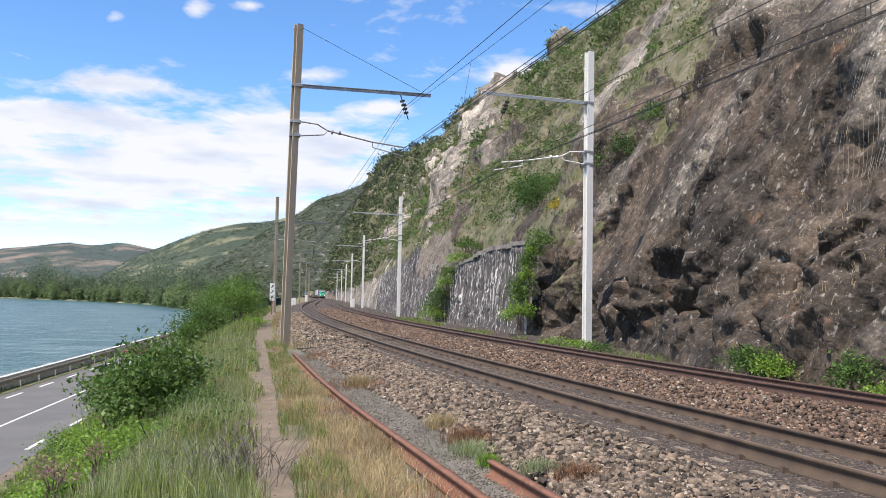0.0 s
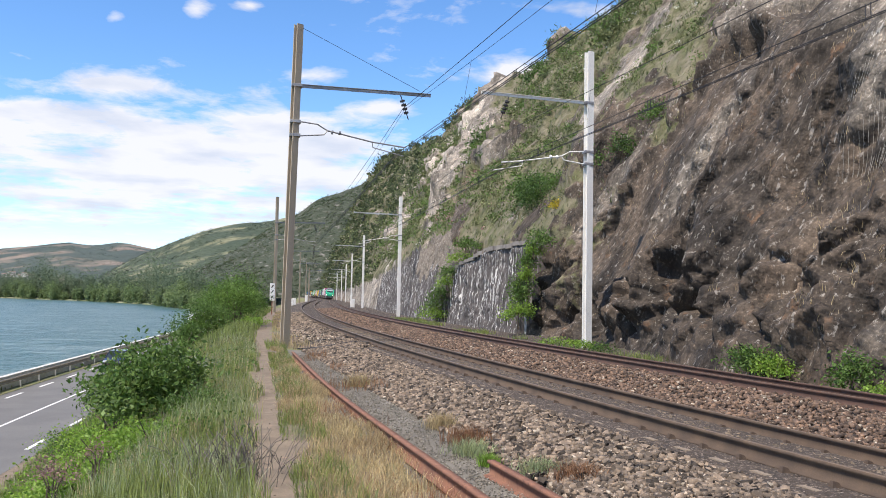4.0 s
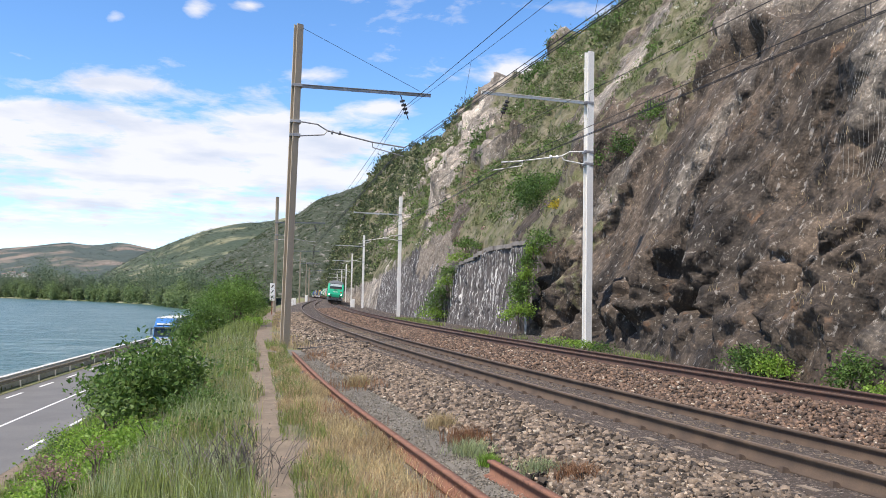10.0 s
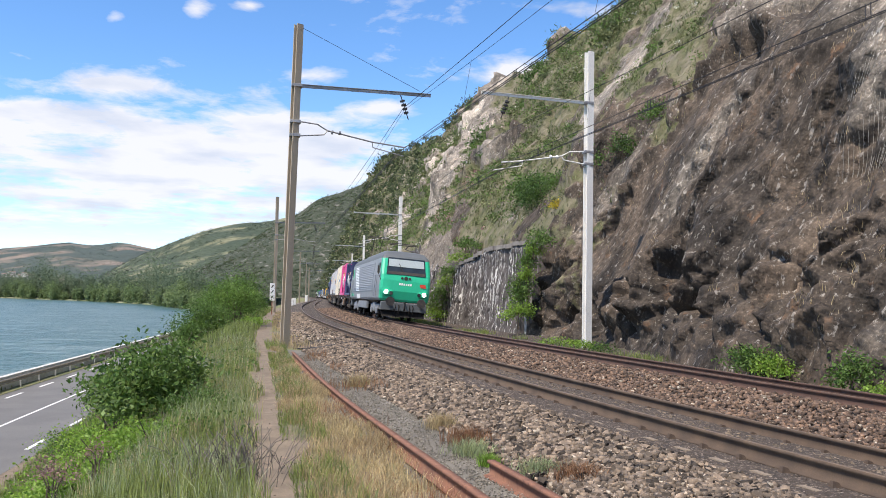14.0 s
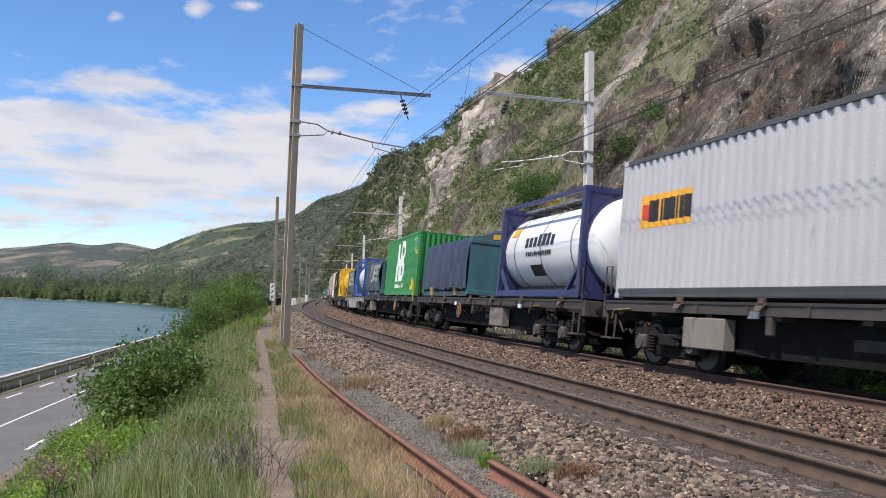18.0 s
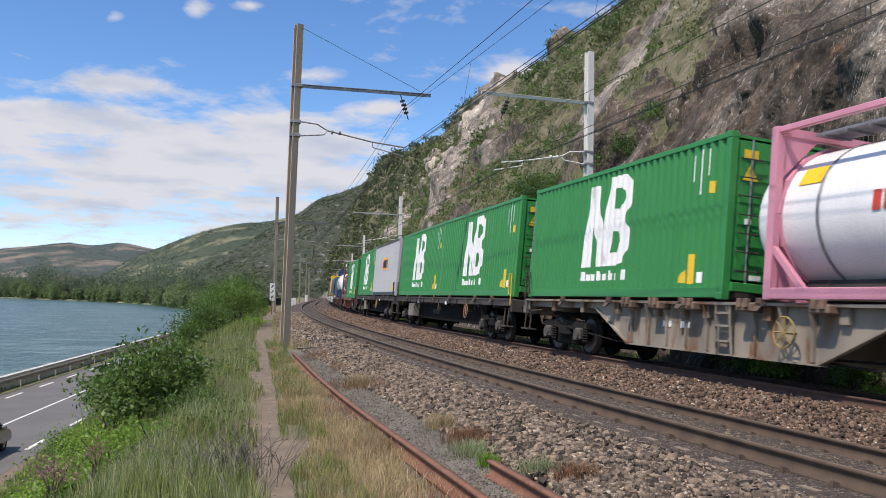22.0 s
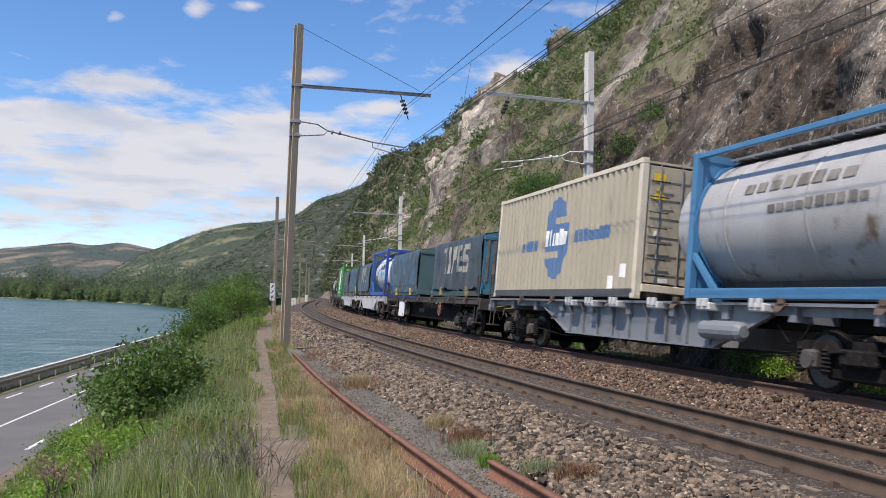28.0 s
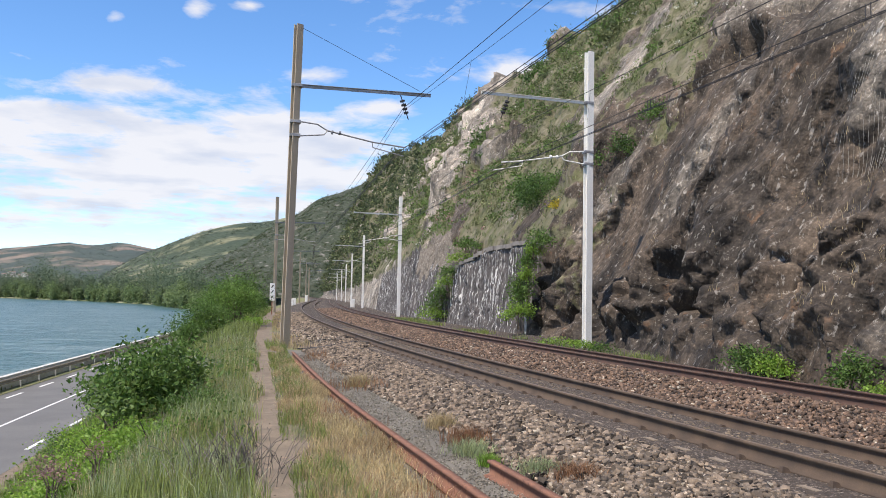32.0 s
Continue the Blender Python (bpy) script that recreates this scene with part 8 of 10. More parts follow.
        part("grab_rail", b, M["yellow_mark"] if seed in (4, 9, 17, 20) and x < 0 else M["fitting"], t)
    for y in (-1, 1):
        for xx in (-0.82, -0.55, -0.20, 0.08, 0.42, 0.70):
            share("container_spigot", ME_SPIGOT, t, Matrix.Translation((xx * h + r.uniform(-0.3, 0.3), y * 1.29, top - 0.03)) @ Matrix.Rotation(math.pi * (y < 0), 4, "Z"))
    bx_ = box_x if box_x is not None else r.choice((-1, 1)) * pv * 0.45
    b = bmesh.new()
    bx(b, bx_ - 0.62, bx_ + 0.62, 0.98, 1.24, 0.44, 1.0, 0.02)
    if not inset:
        # wagon 21's added box takes the shade-dark underframe colour to sink from view
        part("equipment_box", b, (M["under"] if seed == 21 else M["equip"]) if style == "dark" else M["wag_white"], t, "near-black equipment box" if seed == 21 else "pale dusty equipment box")
    wx = wheel_x if wheel_x is not None else -bx_ * 0.8
    if style != "white" and seed not in (1, 7, 12, 17):
        share("brake_wheel", ME_HWHEEL_Y if r.random() > 0.93 or inset else ME_HWHEEL, t, Matrix.Translation((wx, 1.33, 0.83)))
        b = bmesh.new()
        rod(b, [(wx, 1.05, 0.83), (wx, 1.33, 0.83)], 0.02, 5)
        part("wheel_shaft", b, M["black"], t)
    b = bmesh.new()
    rod(b, [(-wx * 0.4 - 0.55, 0.75, 0.72), (-wx * 0.4 + 0.55, 0.75, 0.72)], 0.19, 14)
    part("air_tank", b, M["black"], t, "dark air reservoir")
    b = bmesh.new()
    rod(b, [(-pv + 1.0, 0.55, 0.55), (0, 0.55, 0.42), (pv - 1.0, 0.55, 0.55)], 0.025, 5)
    part("brake_rod", b, M["bogie"], t)
    b = bmesh.new()
    rod(b, [(-pv + 0.2, 1.12, 0.62), (-pv * 0.6, 0.9, 0.40), (0.0, 0.9, 0.52), (pv * 0.6, 0.9, 0.40), (pv - 0.2, 1.12, 0.62)], 0.018, 5)
    part("brake_pipe", b, M["bogie"], t)
    # cables, levers and hangers below the sill
    for k in range(7):
        b = bmesh.new()
        xx = r.uniform(-0.92, 0.92) * h
        zt = 1.06 if style == "dark" else r.choice((1.0, 0.95))
        if style != "dark" and abs(xx) < pv - 1.4:
            xx = (pv - 0.2 + r.uniform(0, 1.8)) * (1 if xx > 0 else -1)
        kind = k % 3
        if kind == 0:
            rod(b, [(xx, 1.2, zt), (xx + 0.12, 1.24, zt - 0.22), (xx + 0.45, 1.22, zt - 0.32), (xx + 0.75, 1.2, zt - 0.05)], 0.016, 5)
            part("brake_hose", b, M["under"], t)
        elif kind == 1:
            bx(b, xx - 0.07, xx + 0.07, 1.16, 1.26, zt - 0.30, zt, 0.015)
            part("hanger", b, M["fitting"], t)
        else:
            rod(b, [(xx - 0.35, 1.28, zt + 0.06), (xx + 0.35, 1.28, zt + 0.02), (xx + 0.42, 1.28, zt - 0.16)], 0.018, 5)
            part("lever", b, M["yellow_worn"] if r.random() > 0.5 else M["fitting"], t)
    if inset:
        for xx in (-4.6, -3.1, -1.35, 0.3, 1.5, 2.6):
            b = bmesh.new()
            bx(b, xx - 0.20, xx + 0.20, 1.10, 1.40, top - 0.16, top - 0.02, 0.02)
            bx(b, xx - 0.14, xx - 0.04, 1.36, 1.44, top - 0.10, top + 0.05, 0.01)
            bx(b, xx + 0.04, xx + 0.14, 1.36, 1.44, top - 0.10, top + 0.05, 0.01)
            part("load_bracket", b, M["wag_white"] if style == "grey" else M["bracket"], t, "pale container bracket" if style == "grey" else "rusty container bracket")
    if style == "grey":
        b = bmesh.new()
        rod(b, [(-4.1, 1.22, 0.80), (-4.02, 1.22, 0.80), (-2.98, 1.22, 0.80), (-2.9, 1.22, 0.80)], 0.17, 14, True, [0.10, 0.17, 0.17, 0.10])
        part("brake_reservoir", b, M["wag_grey"], t, "grey brake air reservoir")
    if style == "cream":
        b = bmesh.new()
        for dx in (-0.2, 0.2):
            rod(b, [(-0.6 + dx, 1.26, top - 0.05), (-0.6 + dx, 1.24, 0.95), (-0.6 + dx * 1.1, 1.18, deep - 0.02)], 0.022, 5)
        for z in (0.62, 0.88, 1.10):
            bx(b, -0.8, -0.4, 1.17, 1.27, z - 0.02, z + 0.02)
        part("ladder", b, body, t)
    if seed == 18:
        b = bmesh.new()
        bx(b, bx_ - 0.66, bx_ + 0.66, 1.25, 1.28, 0.36, 1.05, 0.004)
        board = part("notice_board", b, M["white_mark"], t, "white painted notice board")
        b = bmesh.new()
        bx(b, bx_ - 0.58, bx_ - 0.42, 1.281, 1.284, 0.40, 0.52)
        part("notice_bar", b, M["red_mark"], board, "red printed block")
    # plates with numbers as plain bars
    for k in range(2):
        b = bmesh.new()
        xx = r.uniform(-0.55, 0.55) * h
        zz = 1.08 if style == "dark" else 0.86
        yp = 1.104 if inset else 1.264
        bx(b, xx - 0.15, xx + 0.15, yp, yp + 0.008, zz - 0.06, zz + 0.06)
        part("number_plate", b, r.choice((M["white_mark"], M["steel_grey"], M["white_mark"])) if style != "white" else r.choice((M["steel_grey"], M["black_mark"], M["red_mark"])), t)
    for ch in t.children:
        ch.matrix_basis = Matrix.Translation((0, 0, dz)) @ ch.matrix_basis
    bogie(t, -pv)
    bogie(t, pv)
    ride(t, (u0 + u1) / 2, pv)
    return t


DK = "grimy brown-black container flat wagon on two bogies"
WH = "pale grey deep-sided container wagon on two bogies"
RD = "dusty maroon-red container wagon on two bogies"
# decks that ride lower than the rest
LOW = {5: -0.08, 6: -0.12, 7: -0.30, 11: -0.22, 12: -0.22, 21: -0.18, 22: -0.18}
for k_, (a_, c_, st_, bx__) in enumerate((
        (19.85, 36.8, "dark", 2.0), (36.8, 56.2, "dark", 5.0), (56.2, 76.0, "dark", 5.6), (76.0, 94.9, "dark", -2.2), (94.9, 114.3, "dark", 5.5),
        (114.3, 131.2, "white", None), (131.2, 148.3, "dark", None), (148.3, 167.6, "dark", 6.6), (167.6, 186.0, "cream", None), (186.0, 205.3, "dark", 5.4),
        (205.3, 224.8, "dark", 3.6), (224.8, 242.6, "red", None), (242.6, 260.5, "red", None), (260.5, 277.6, "white", None), (277.6, 294.8, "white", None),
        (294.8, 311.8, "white", None), (311.8, 327.8, "white", None), (327.8, 346.7, "grey", 3.0), (346.7, 366.0, "dark", 4.6), (366.0, 382.4, "white", None),
        (382.4, 399.8, "white", None), (399.8, 418.4, "dark", None), (418.4, 434.9, "dark", None))):
    wagon(a_, c_, st_, {"dark": DK, "white": WH, "grey": "slate grey container wagon on two bogies", "red": RD, "cream": "dusty cream deep-sided container wagon on two bogies"}[st_], bx__, -2.3 if st_ == "cream" else None, k_, LOW.get(k_, 0.0))


# ---- loads, by distance behind the locomotive's front ----
def load(ob, u0, u1, dz=0.0):
    ride(ob, (u0 + u1) / 2, (u1 - u0) / 2 * 0.7, dz)


GB = "green corrugated bulk container with a large white emblem on a wagon"
load(bulk_box("cream corrugated bulk container with a blue disc emblem", M["cream"], logo="disc", end="door", seed=2), 37.45, 46.5)
load(bulk_box("grey corrugated bulk container with an orange panel", M["grey_box"], logo="orange", end="door", seed=3, ez=1.2), 46.45, 55.5)
load(bulk_box("grey corrugated bulk container with an orange panel", M["grey_box"], logo="orange", end="door", seed=4, ex=-1.7, ez=1.68), 56.9, 65.95)
load(bulk_box("grey corrugated bulk container with an orange panel", M["grey_box"], logo="orange", end="door", seed=5, ex=-2.6), 66.0, 75.05)
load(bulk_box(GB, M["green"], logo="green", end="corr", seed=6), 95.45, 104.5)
load(bulk_box("cream corrugated bulk container with a blue disc emblem", M["cream"], logo="disc", end="corr", seed=7), 156.1, 165.1, -0.28)
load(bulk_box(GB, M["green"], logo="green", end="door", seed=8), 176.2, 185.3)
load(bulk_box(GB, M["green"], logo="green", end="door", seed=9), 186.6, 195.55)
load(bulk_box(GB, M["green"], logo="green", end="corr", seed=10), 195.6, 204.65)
load(bulk_box("grey corrugated bulk container with an orange panel", M["grey_box"], logo="orange", end="door", seed=11), 205.85, 214.85)
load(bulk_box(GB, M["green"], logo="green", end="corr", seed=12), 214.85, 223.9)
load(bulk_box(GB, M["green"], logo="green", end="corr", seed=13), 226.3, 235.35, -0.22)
load(bulk_box("khaki corrugated bulk container with a faded blue disc emblem", M["khaki"], logo="disc", end="door", ribs=30, frame=M["cream"], seed=14, disc=1.0), 336.85, 345.9)
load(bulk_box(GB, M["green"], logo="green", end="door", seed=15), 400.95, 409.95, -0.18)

TX = lambda *a: text_bars(*a)
mk_text = lambda m, *rows: [("lettering_bar", m, [q for r_ in rows for q in TX(*r_)], "small lettering bar")]
PEND = [("end_letters", M["black_mark"], end_bars(-0.4, 0.72, 0.8, 0.1, 8, 5) + end_bars(-0.15, 0.56, 0.35, 0.08, 4, 6) + end_bars(-0.35, 0.3, 0.6, 0.11, 6, 7) + end_bars(-0.4, 0.16, 0.75, 0.05, 12, 8), "small dark lettering bars"), ("end_emblem", M["steel_grey"], end_bars(0.0, -0.2, 0.85, 0.24, 3, 9), "grey emblem bars")]
NAVY_T = "white tank container in a navy blue collar frame"
PAN = mk_text(M["black_mark"], (-1.2, 1.2, 2.2, 0.34, 7, 3), (-1.1, 0.95, 1.9, 0.12, 12, 4)) + [("emblem", M["orange_mark"], [rect(-2.6, 1.6, 0.5, 0.32)], "orange label"), ("dark_plate", M["black_mark"], [rect(-0.9, 0.35, 0.9, 0.34)], "")]
load(tank_box(NAVY_T, M["tank_white"], M["fr_navy"], over=0.75, style="collar", marks_=PAN, seed=1, end_marks=PEND[:1]), 21.4, 27.46)
PINK = mk_text(M["black_mark"], (0.6, 1.65, 1.6, 0.14, 9, 5), (0.7, 1.4, 1.3, 0.12, 8, 6)) + [("maker_name", M["red_mark"], text_bars(-1.0, 1.05, 1.6, 0.28, 8, 9), "red lettering bars"), ("hazard_sign", M["yellow_mark"], [[(1.5, 1.05), (1.8, 1.05), (1.65, 1.33)]], ""), ("grey_plate", M["steel_grey"], [rect(0.2, 0.45, 1.3, 0.42)], ""), ("emblem", M["yellow_mark"], [rect(-2.6, 1.6, 0.5, 0.32)], "yellow label")]
load(tank_box("white tank container in a bright pink collar frame", M["tank_white"], M["fr_pink"], over=0.8, style="collar", marks_=PINK, H=2.86, end_marks=PEND), 28.95, 35.0)
load(tank_box(NAVY_T, M["tank_white"], M["fr_navy"], over=0.75, style="collar", marks_=PAN, end_marks=PEND[:1]), 76.95, 83.0)
load(tipper_box("teal steel tipper box under a rumpled navy tarpaulin", M["tarp_navy"], M["box_teal"], seed=3, ribs=False), 86.6, 93.55)
load(tipper_box("steel tipper box under a dark tarpaulin with pale emblem", M["tarp_dark"], M["box_teal"], True, seed=4, crumple=2.3), 106.4, 113.35)
EX = mk_text(M["black_mark"], (-2.3, 0.5, 0.35, 0.9, 2, 3), (0.2, 0.8, 1.2, 0.10, 9, 4)) + [("name_band", M["fr_navy"], [rect(1.55, 0.35, 0.62, 1.75)], "upright navy name band"), ("emblem_letters", M["white_mark"], [rect(1.72, 0.62 + k * 0.27, 0.26, 0.18) for k in range(5)], "white lettering bars")]
load(tank_box("white tank container in a full royal blue frame", M["tank_white"], M["fr_blue"], marks_=EX, H=2.62, R=1.12), 115.1, 121.15, -0.08)
load(tipper_box("steel tipper box under a dark tarpaulin with pale emblem", M["tarp_dark"], M["box_teal"], True, seed=5), 122.7, 129.65, -0.08)
YEL = [("maker_name", M["red_mark"], text_bars(-1.4, 1.35, 1.9, 0.3, 7, 2), "red lettering bars"), ("dark_stain", M["black_mark"], [rect(-1.5, 0.35, 2.9, 0.4)], "dark panel"), ("label_plate", M["white_mark"], [rect(1.1, 1.0, 0.3, 0.4), rect(1.6, 1.05, 0.25, 0.3)], "")] + mk_text(M["black_mark"], (1.0, 1.75, 1.3, 0.12, 8, 3), (1.0, 0.75, 1.3, 0.1, 8, 3))
YEND = [("emblem_ring", M["red_mark"], arc_band(0.28, 0.18, 0.36, 0.52, 75, 330), "red open ring emblem"), ("emblem_core", M["red_mark"], arc_band(0.22, 0.16, 0.10, 0.24, 100, 300), ""), ("emblem_wedge", M["red_mark"], [[(-0.38, 0.32), (-0.55, 0.1), (-0.35, 0.0), (-0.25, 0.15)], [(-0.55, 0.1), (-0.72, -0.12), (-0.45, -0.16), (-0.35, 0.0)], [(-0.72, -0.12), (-0.82, -0.34), (-0.5, -0.38), (-0.45, -0.16)], [(-0.35, 0.0), (-0.45, -0.16), (-0.1, -0.26), (-0.08, -0.14)], [(-0.45, -0.16), (-0.5, -0.38), (-0.1, -0.42), (-0.1, -0.26)]], "red wedge"), ("scorch_mark", M["black_mark"], [[(-0.05, -0.3), (-0.45, -0.34), (-0.42, -0.6), (-0.15, -0.7)]], "dark worn patch"), ("end_letters", M["black_mark"], end_bars(-0.5, 0.78, 0.9, 0.1, 9, 5) + end_bars(-0.2, 0.6, 0.4, 0.09, 5, 6), "small dark lettering bars")]
load(tank_box("yellow tank container with a red emblem on its domed end", M["tank_yellow"], M["fr_yellow"], over=0.95, style="collar", marks_=YEL, H=2.66, end_marks=YEND), 137.05, 143.1, -0.12)
RIN = [("maker_name", M["yellow_mark"], text_bars(-2.75, 1.0, 3.75, 0.86, 6, 2), "large yellow lettering bars")] + mk_text(M["white_mark"], (1.0, 1.9, 1.2, 0.12, 8, 3), (1.0, 1.65, 1.0, 0.12, 6, 3), (1.0, 1.4, 1.3, 0.12, 8, 5), (-1.2, 1.08, 0.9, 0.1, 9, 5))
load(tank_box("dark brown tank container in a full black frame", M["tank_brown"], M["tank_black"], marks_=RIN, H=2.84, R=1.2, gear=False, end_marks=[("end_name", M["yellow_mark"], end_bars(-0.35, 0.02, 1.1, 0.34, 5, 2), "yellow lettering bars"), ("emblem", M["yellow_mark"], arc_band(0.55, 0.26, 0.13, 0.26, -60, 200), ""), ("end_letters", M["white_mark"], end_bars(-0.4, 0.72, 0.8, 0.08, 9, 5), "small white lettering bars")]), 149.9, 155.95, -0.3)
load(tank_box("white tank container in a faded pink collar frame", M["tank_white"], M["fr_rose"], over=0.75, style="collar", marks_=PINK, H=2.8, end_marks=PEND), 168.95, 175.0)
BER = [("emblem_panel", M["orange_mark"], [rect(-2.6, 1.38, 1.75, 0.58)], "orange company panel"), ("emblem_letters", M["black_mark"], text_bars(-2.2, 1.50, 1.25, 0.32, 7, 3), "")] + mk_text(M["white_mark"], (0.9, 1.85, 1.1, 0.14, 7, 3), (1.0, 1.6, 0.9, 0.14, 6, 3), (1.0, 1.35, 0.7, 0.1, 6, 3))
load(tank_box("brown tank container in a full brown frame", M["tank_rust"], M["tank_rust"], marks_=BER, H=2.84, R=1.24, cage=False), 235.35, 241.4, -0.22)
load(tank_box("white tank container on navy blue saddles with a top walkway", M["tank_white"], M["fr_navy"], over=0.85, style="saddle", H=2.84, R=1.25, marks_=PAN, end_marks=PEND[:1]), 248.2, 254.2, -0.22)
load(tipper_box("steel tipper box with ribbed gable end under a blue tarpaulin", M["tarp_blue"], M["box_blue"], seed=7), 261.3, 268.25)
load(tipper_box("teal steel tipper box under a rumpled navy tarpaulin", M["tarp_navy"], M["box_teal"], seed=8), 269.1, 276.05)
CW = mk_text(M["black_mark"], (-1.2, 1.35, 1.6, 0.3, 7, 3)) + [("dark_stain", M["black_mark"], [rect(-0.2, 0.35, 0.9, 0.5)], "")]
load(tank_box("white tank container in a yellow collar frame", M["tank_white"], M["fr_yellow"], over=0.8, style="collar", marks_=CW, end_marks=PEND[:1]), 279.0, 285.05)
load(tipper_box("steel tipper box under a dark grey tarpaulin", M["tarp_dark"], M["box_teal"], seed=9), 286.8, 293.75)
load(tank_box(NAVY_T, M["tank_white"], M["fr_navy"], over=0.75, style="collar", marks_=PAN, end_marks=PEND[:1]), 296.4, 302.45)
load(tipper_box("steel tipper box under a dark grey tarpaulin", M["tarp_dark"], M["box_teal"], seed=10), 303.8, 310.75)
load(tank_box(NAVY_T, M["tank_white"], M["fr_navy"], over=0.6, style="collar", marks_=PAN, end_marks=PEND[:1]), 312.45, 318.5)
load(tank_box("yellow tank container in a full yellow frame", M["tank_yellow"], M["fr_yellow"], marks_=YEL[:1] + YEL[3:], H=2.62, R=1.1), 319.6, 325.65)
CG = mk_text(M["faded_mark"], (-1.6, 1.58, 2.6, 0.22, 8, 3), (-0.9, 1.2, 2.2, 0.16, 10, 5))
load(tank_box("stained grey tank container in a light blue collar frame", M["tank_grey"], M["fr_mid"], over=0.85, style="collar", R=1.22, marks_=CG, end_marks=PEND[:1]), 328.75, 334.8)
load(tipper_box("steel tipper box under a dark tarpaulin with pale emblem", M["tarp_dark"], M["box_blue"], True, seed=11), 347.5, 354.45)
load(tipper_box("teal steel tipper box under a worn blue tarpaulin", M["tarp_blue"], M["box_plate"], seed=12, plain_end=True, ribs=False), 357.5, 364.45)
CH = [("maker_name", M["fr_navy"], text_bars(-0.6, 1.3, 2.0, 0.34, 8, 3), "navy lettering bars"), ("second_name", M["cyan_mark"], text_bars(-0.4, 0.95, 1.7, 0.26, 7, 4), "pale blue lettering bars"), ("emblem", M["fr_navy"], [[(-1.6, 1.0), (-1.0, 1.15), (-0.9, 1.65), (-1.2, 1.3)]], "navy wing emblem"), ("dark_plate", M["steel_grey"], [rect(-2.5, 0.6, 0.8, 0.4)], "")]
load(tank_box("white tank container with navy lettering in a blue frame", M["tank_white"], M["fr_blue"], marks_=CH, H=2.62, R=1.12), 367.05, 373.1)
load(tipper_box("steel tipper box under a faded blue tarpaulin with emblem", M["tarp_blue"], M["box_teal"], True, seed=13, tone=M["khaki"]), 374.35, 381.3)
load(tipper_box("rust-stained tipper box under a patched blue tarpaulin", M["tarp_blue"], M["box_plate"], seed=14, ribs=False), 383.3, 390.25)
load(tipper_box("steel tipper box under a dark tarpaulin with pale emblem", M["tarp_dark"], M["box_teal"], True, seed=15, tone=M["faded_mark"]), 391.0, 397.95)
load(tank_box("maroon tank container with an orange panel in a maroon frame", M["tank_maroon"], M["fr_maroon"], marks_=BER, H=2.84, R=1.26, cage=False), 409.9, 415.95, -0.18)
load(tank_box("dull white tank container on black saddles with a black ring", M["tank_dull"], M["tank_black"], over=0.85, style="saddle", cage=False, marks_=mk_text(M["faded_mark"], (-1.5, 1.40, 2.3, 0.20, 9, 3), (1.0, 1.75, 1.1, 0.12, 7, 3)) + [("hazard_sign", M["yellow_worn"], [rect(1.4, 0.75, 0.4, 0.25)], ""), ("grey_plate", M["steel_grey"], [rect(-0.2, 0.4, 0.9, 0.4)], "")], end_marks=[("end_letters", M["black_mark"], end_bars(-0.45, 0.62, 0.9, 0.1, 9, 5) + end_bars(-0.25, 0.44, 0.5, 0.12, 5, 6), "dark lettering bars"), ("end_plate", M["faded_mark"], [[(-0.55, -0.62), (0.5, -0.62), (0.5, -0.22), (-0.55, -0.22)]], "grey plate")]), 422.7, 428.75, -0.18)
# stops standing on the last wagon's empty deck
for dx, yy in ((431.6, 0.9), (431.6, -0.9)):
    st = thing("container_stop", "rusty folding container stop upright on an empty wagon deck", "container stop", "container stops")
    b_ = bmesh.new()
    bx(b_, -0.10, 0.10, yy - 0.16, yy + 0.16, 1.28, 1.72, 0.03)
    bx(b_, -0.20, 0.20, yy - 0.10, yy + 0.10, 1.28, 1.36)
    part("plate", b_, M["bracket"], st)
    ride(st, dx, 3.0, -0.18)
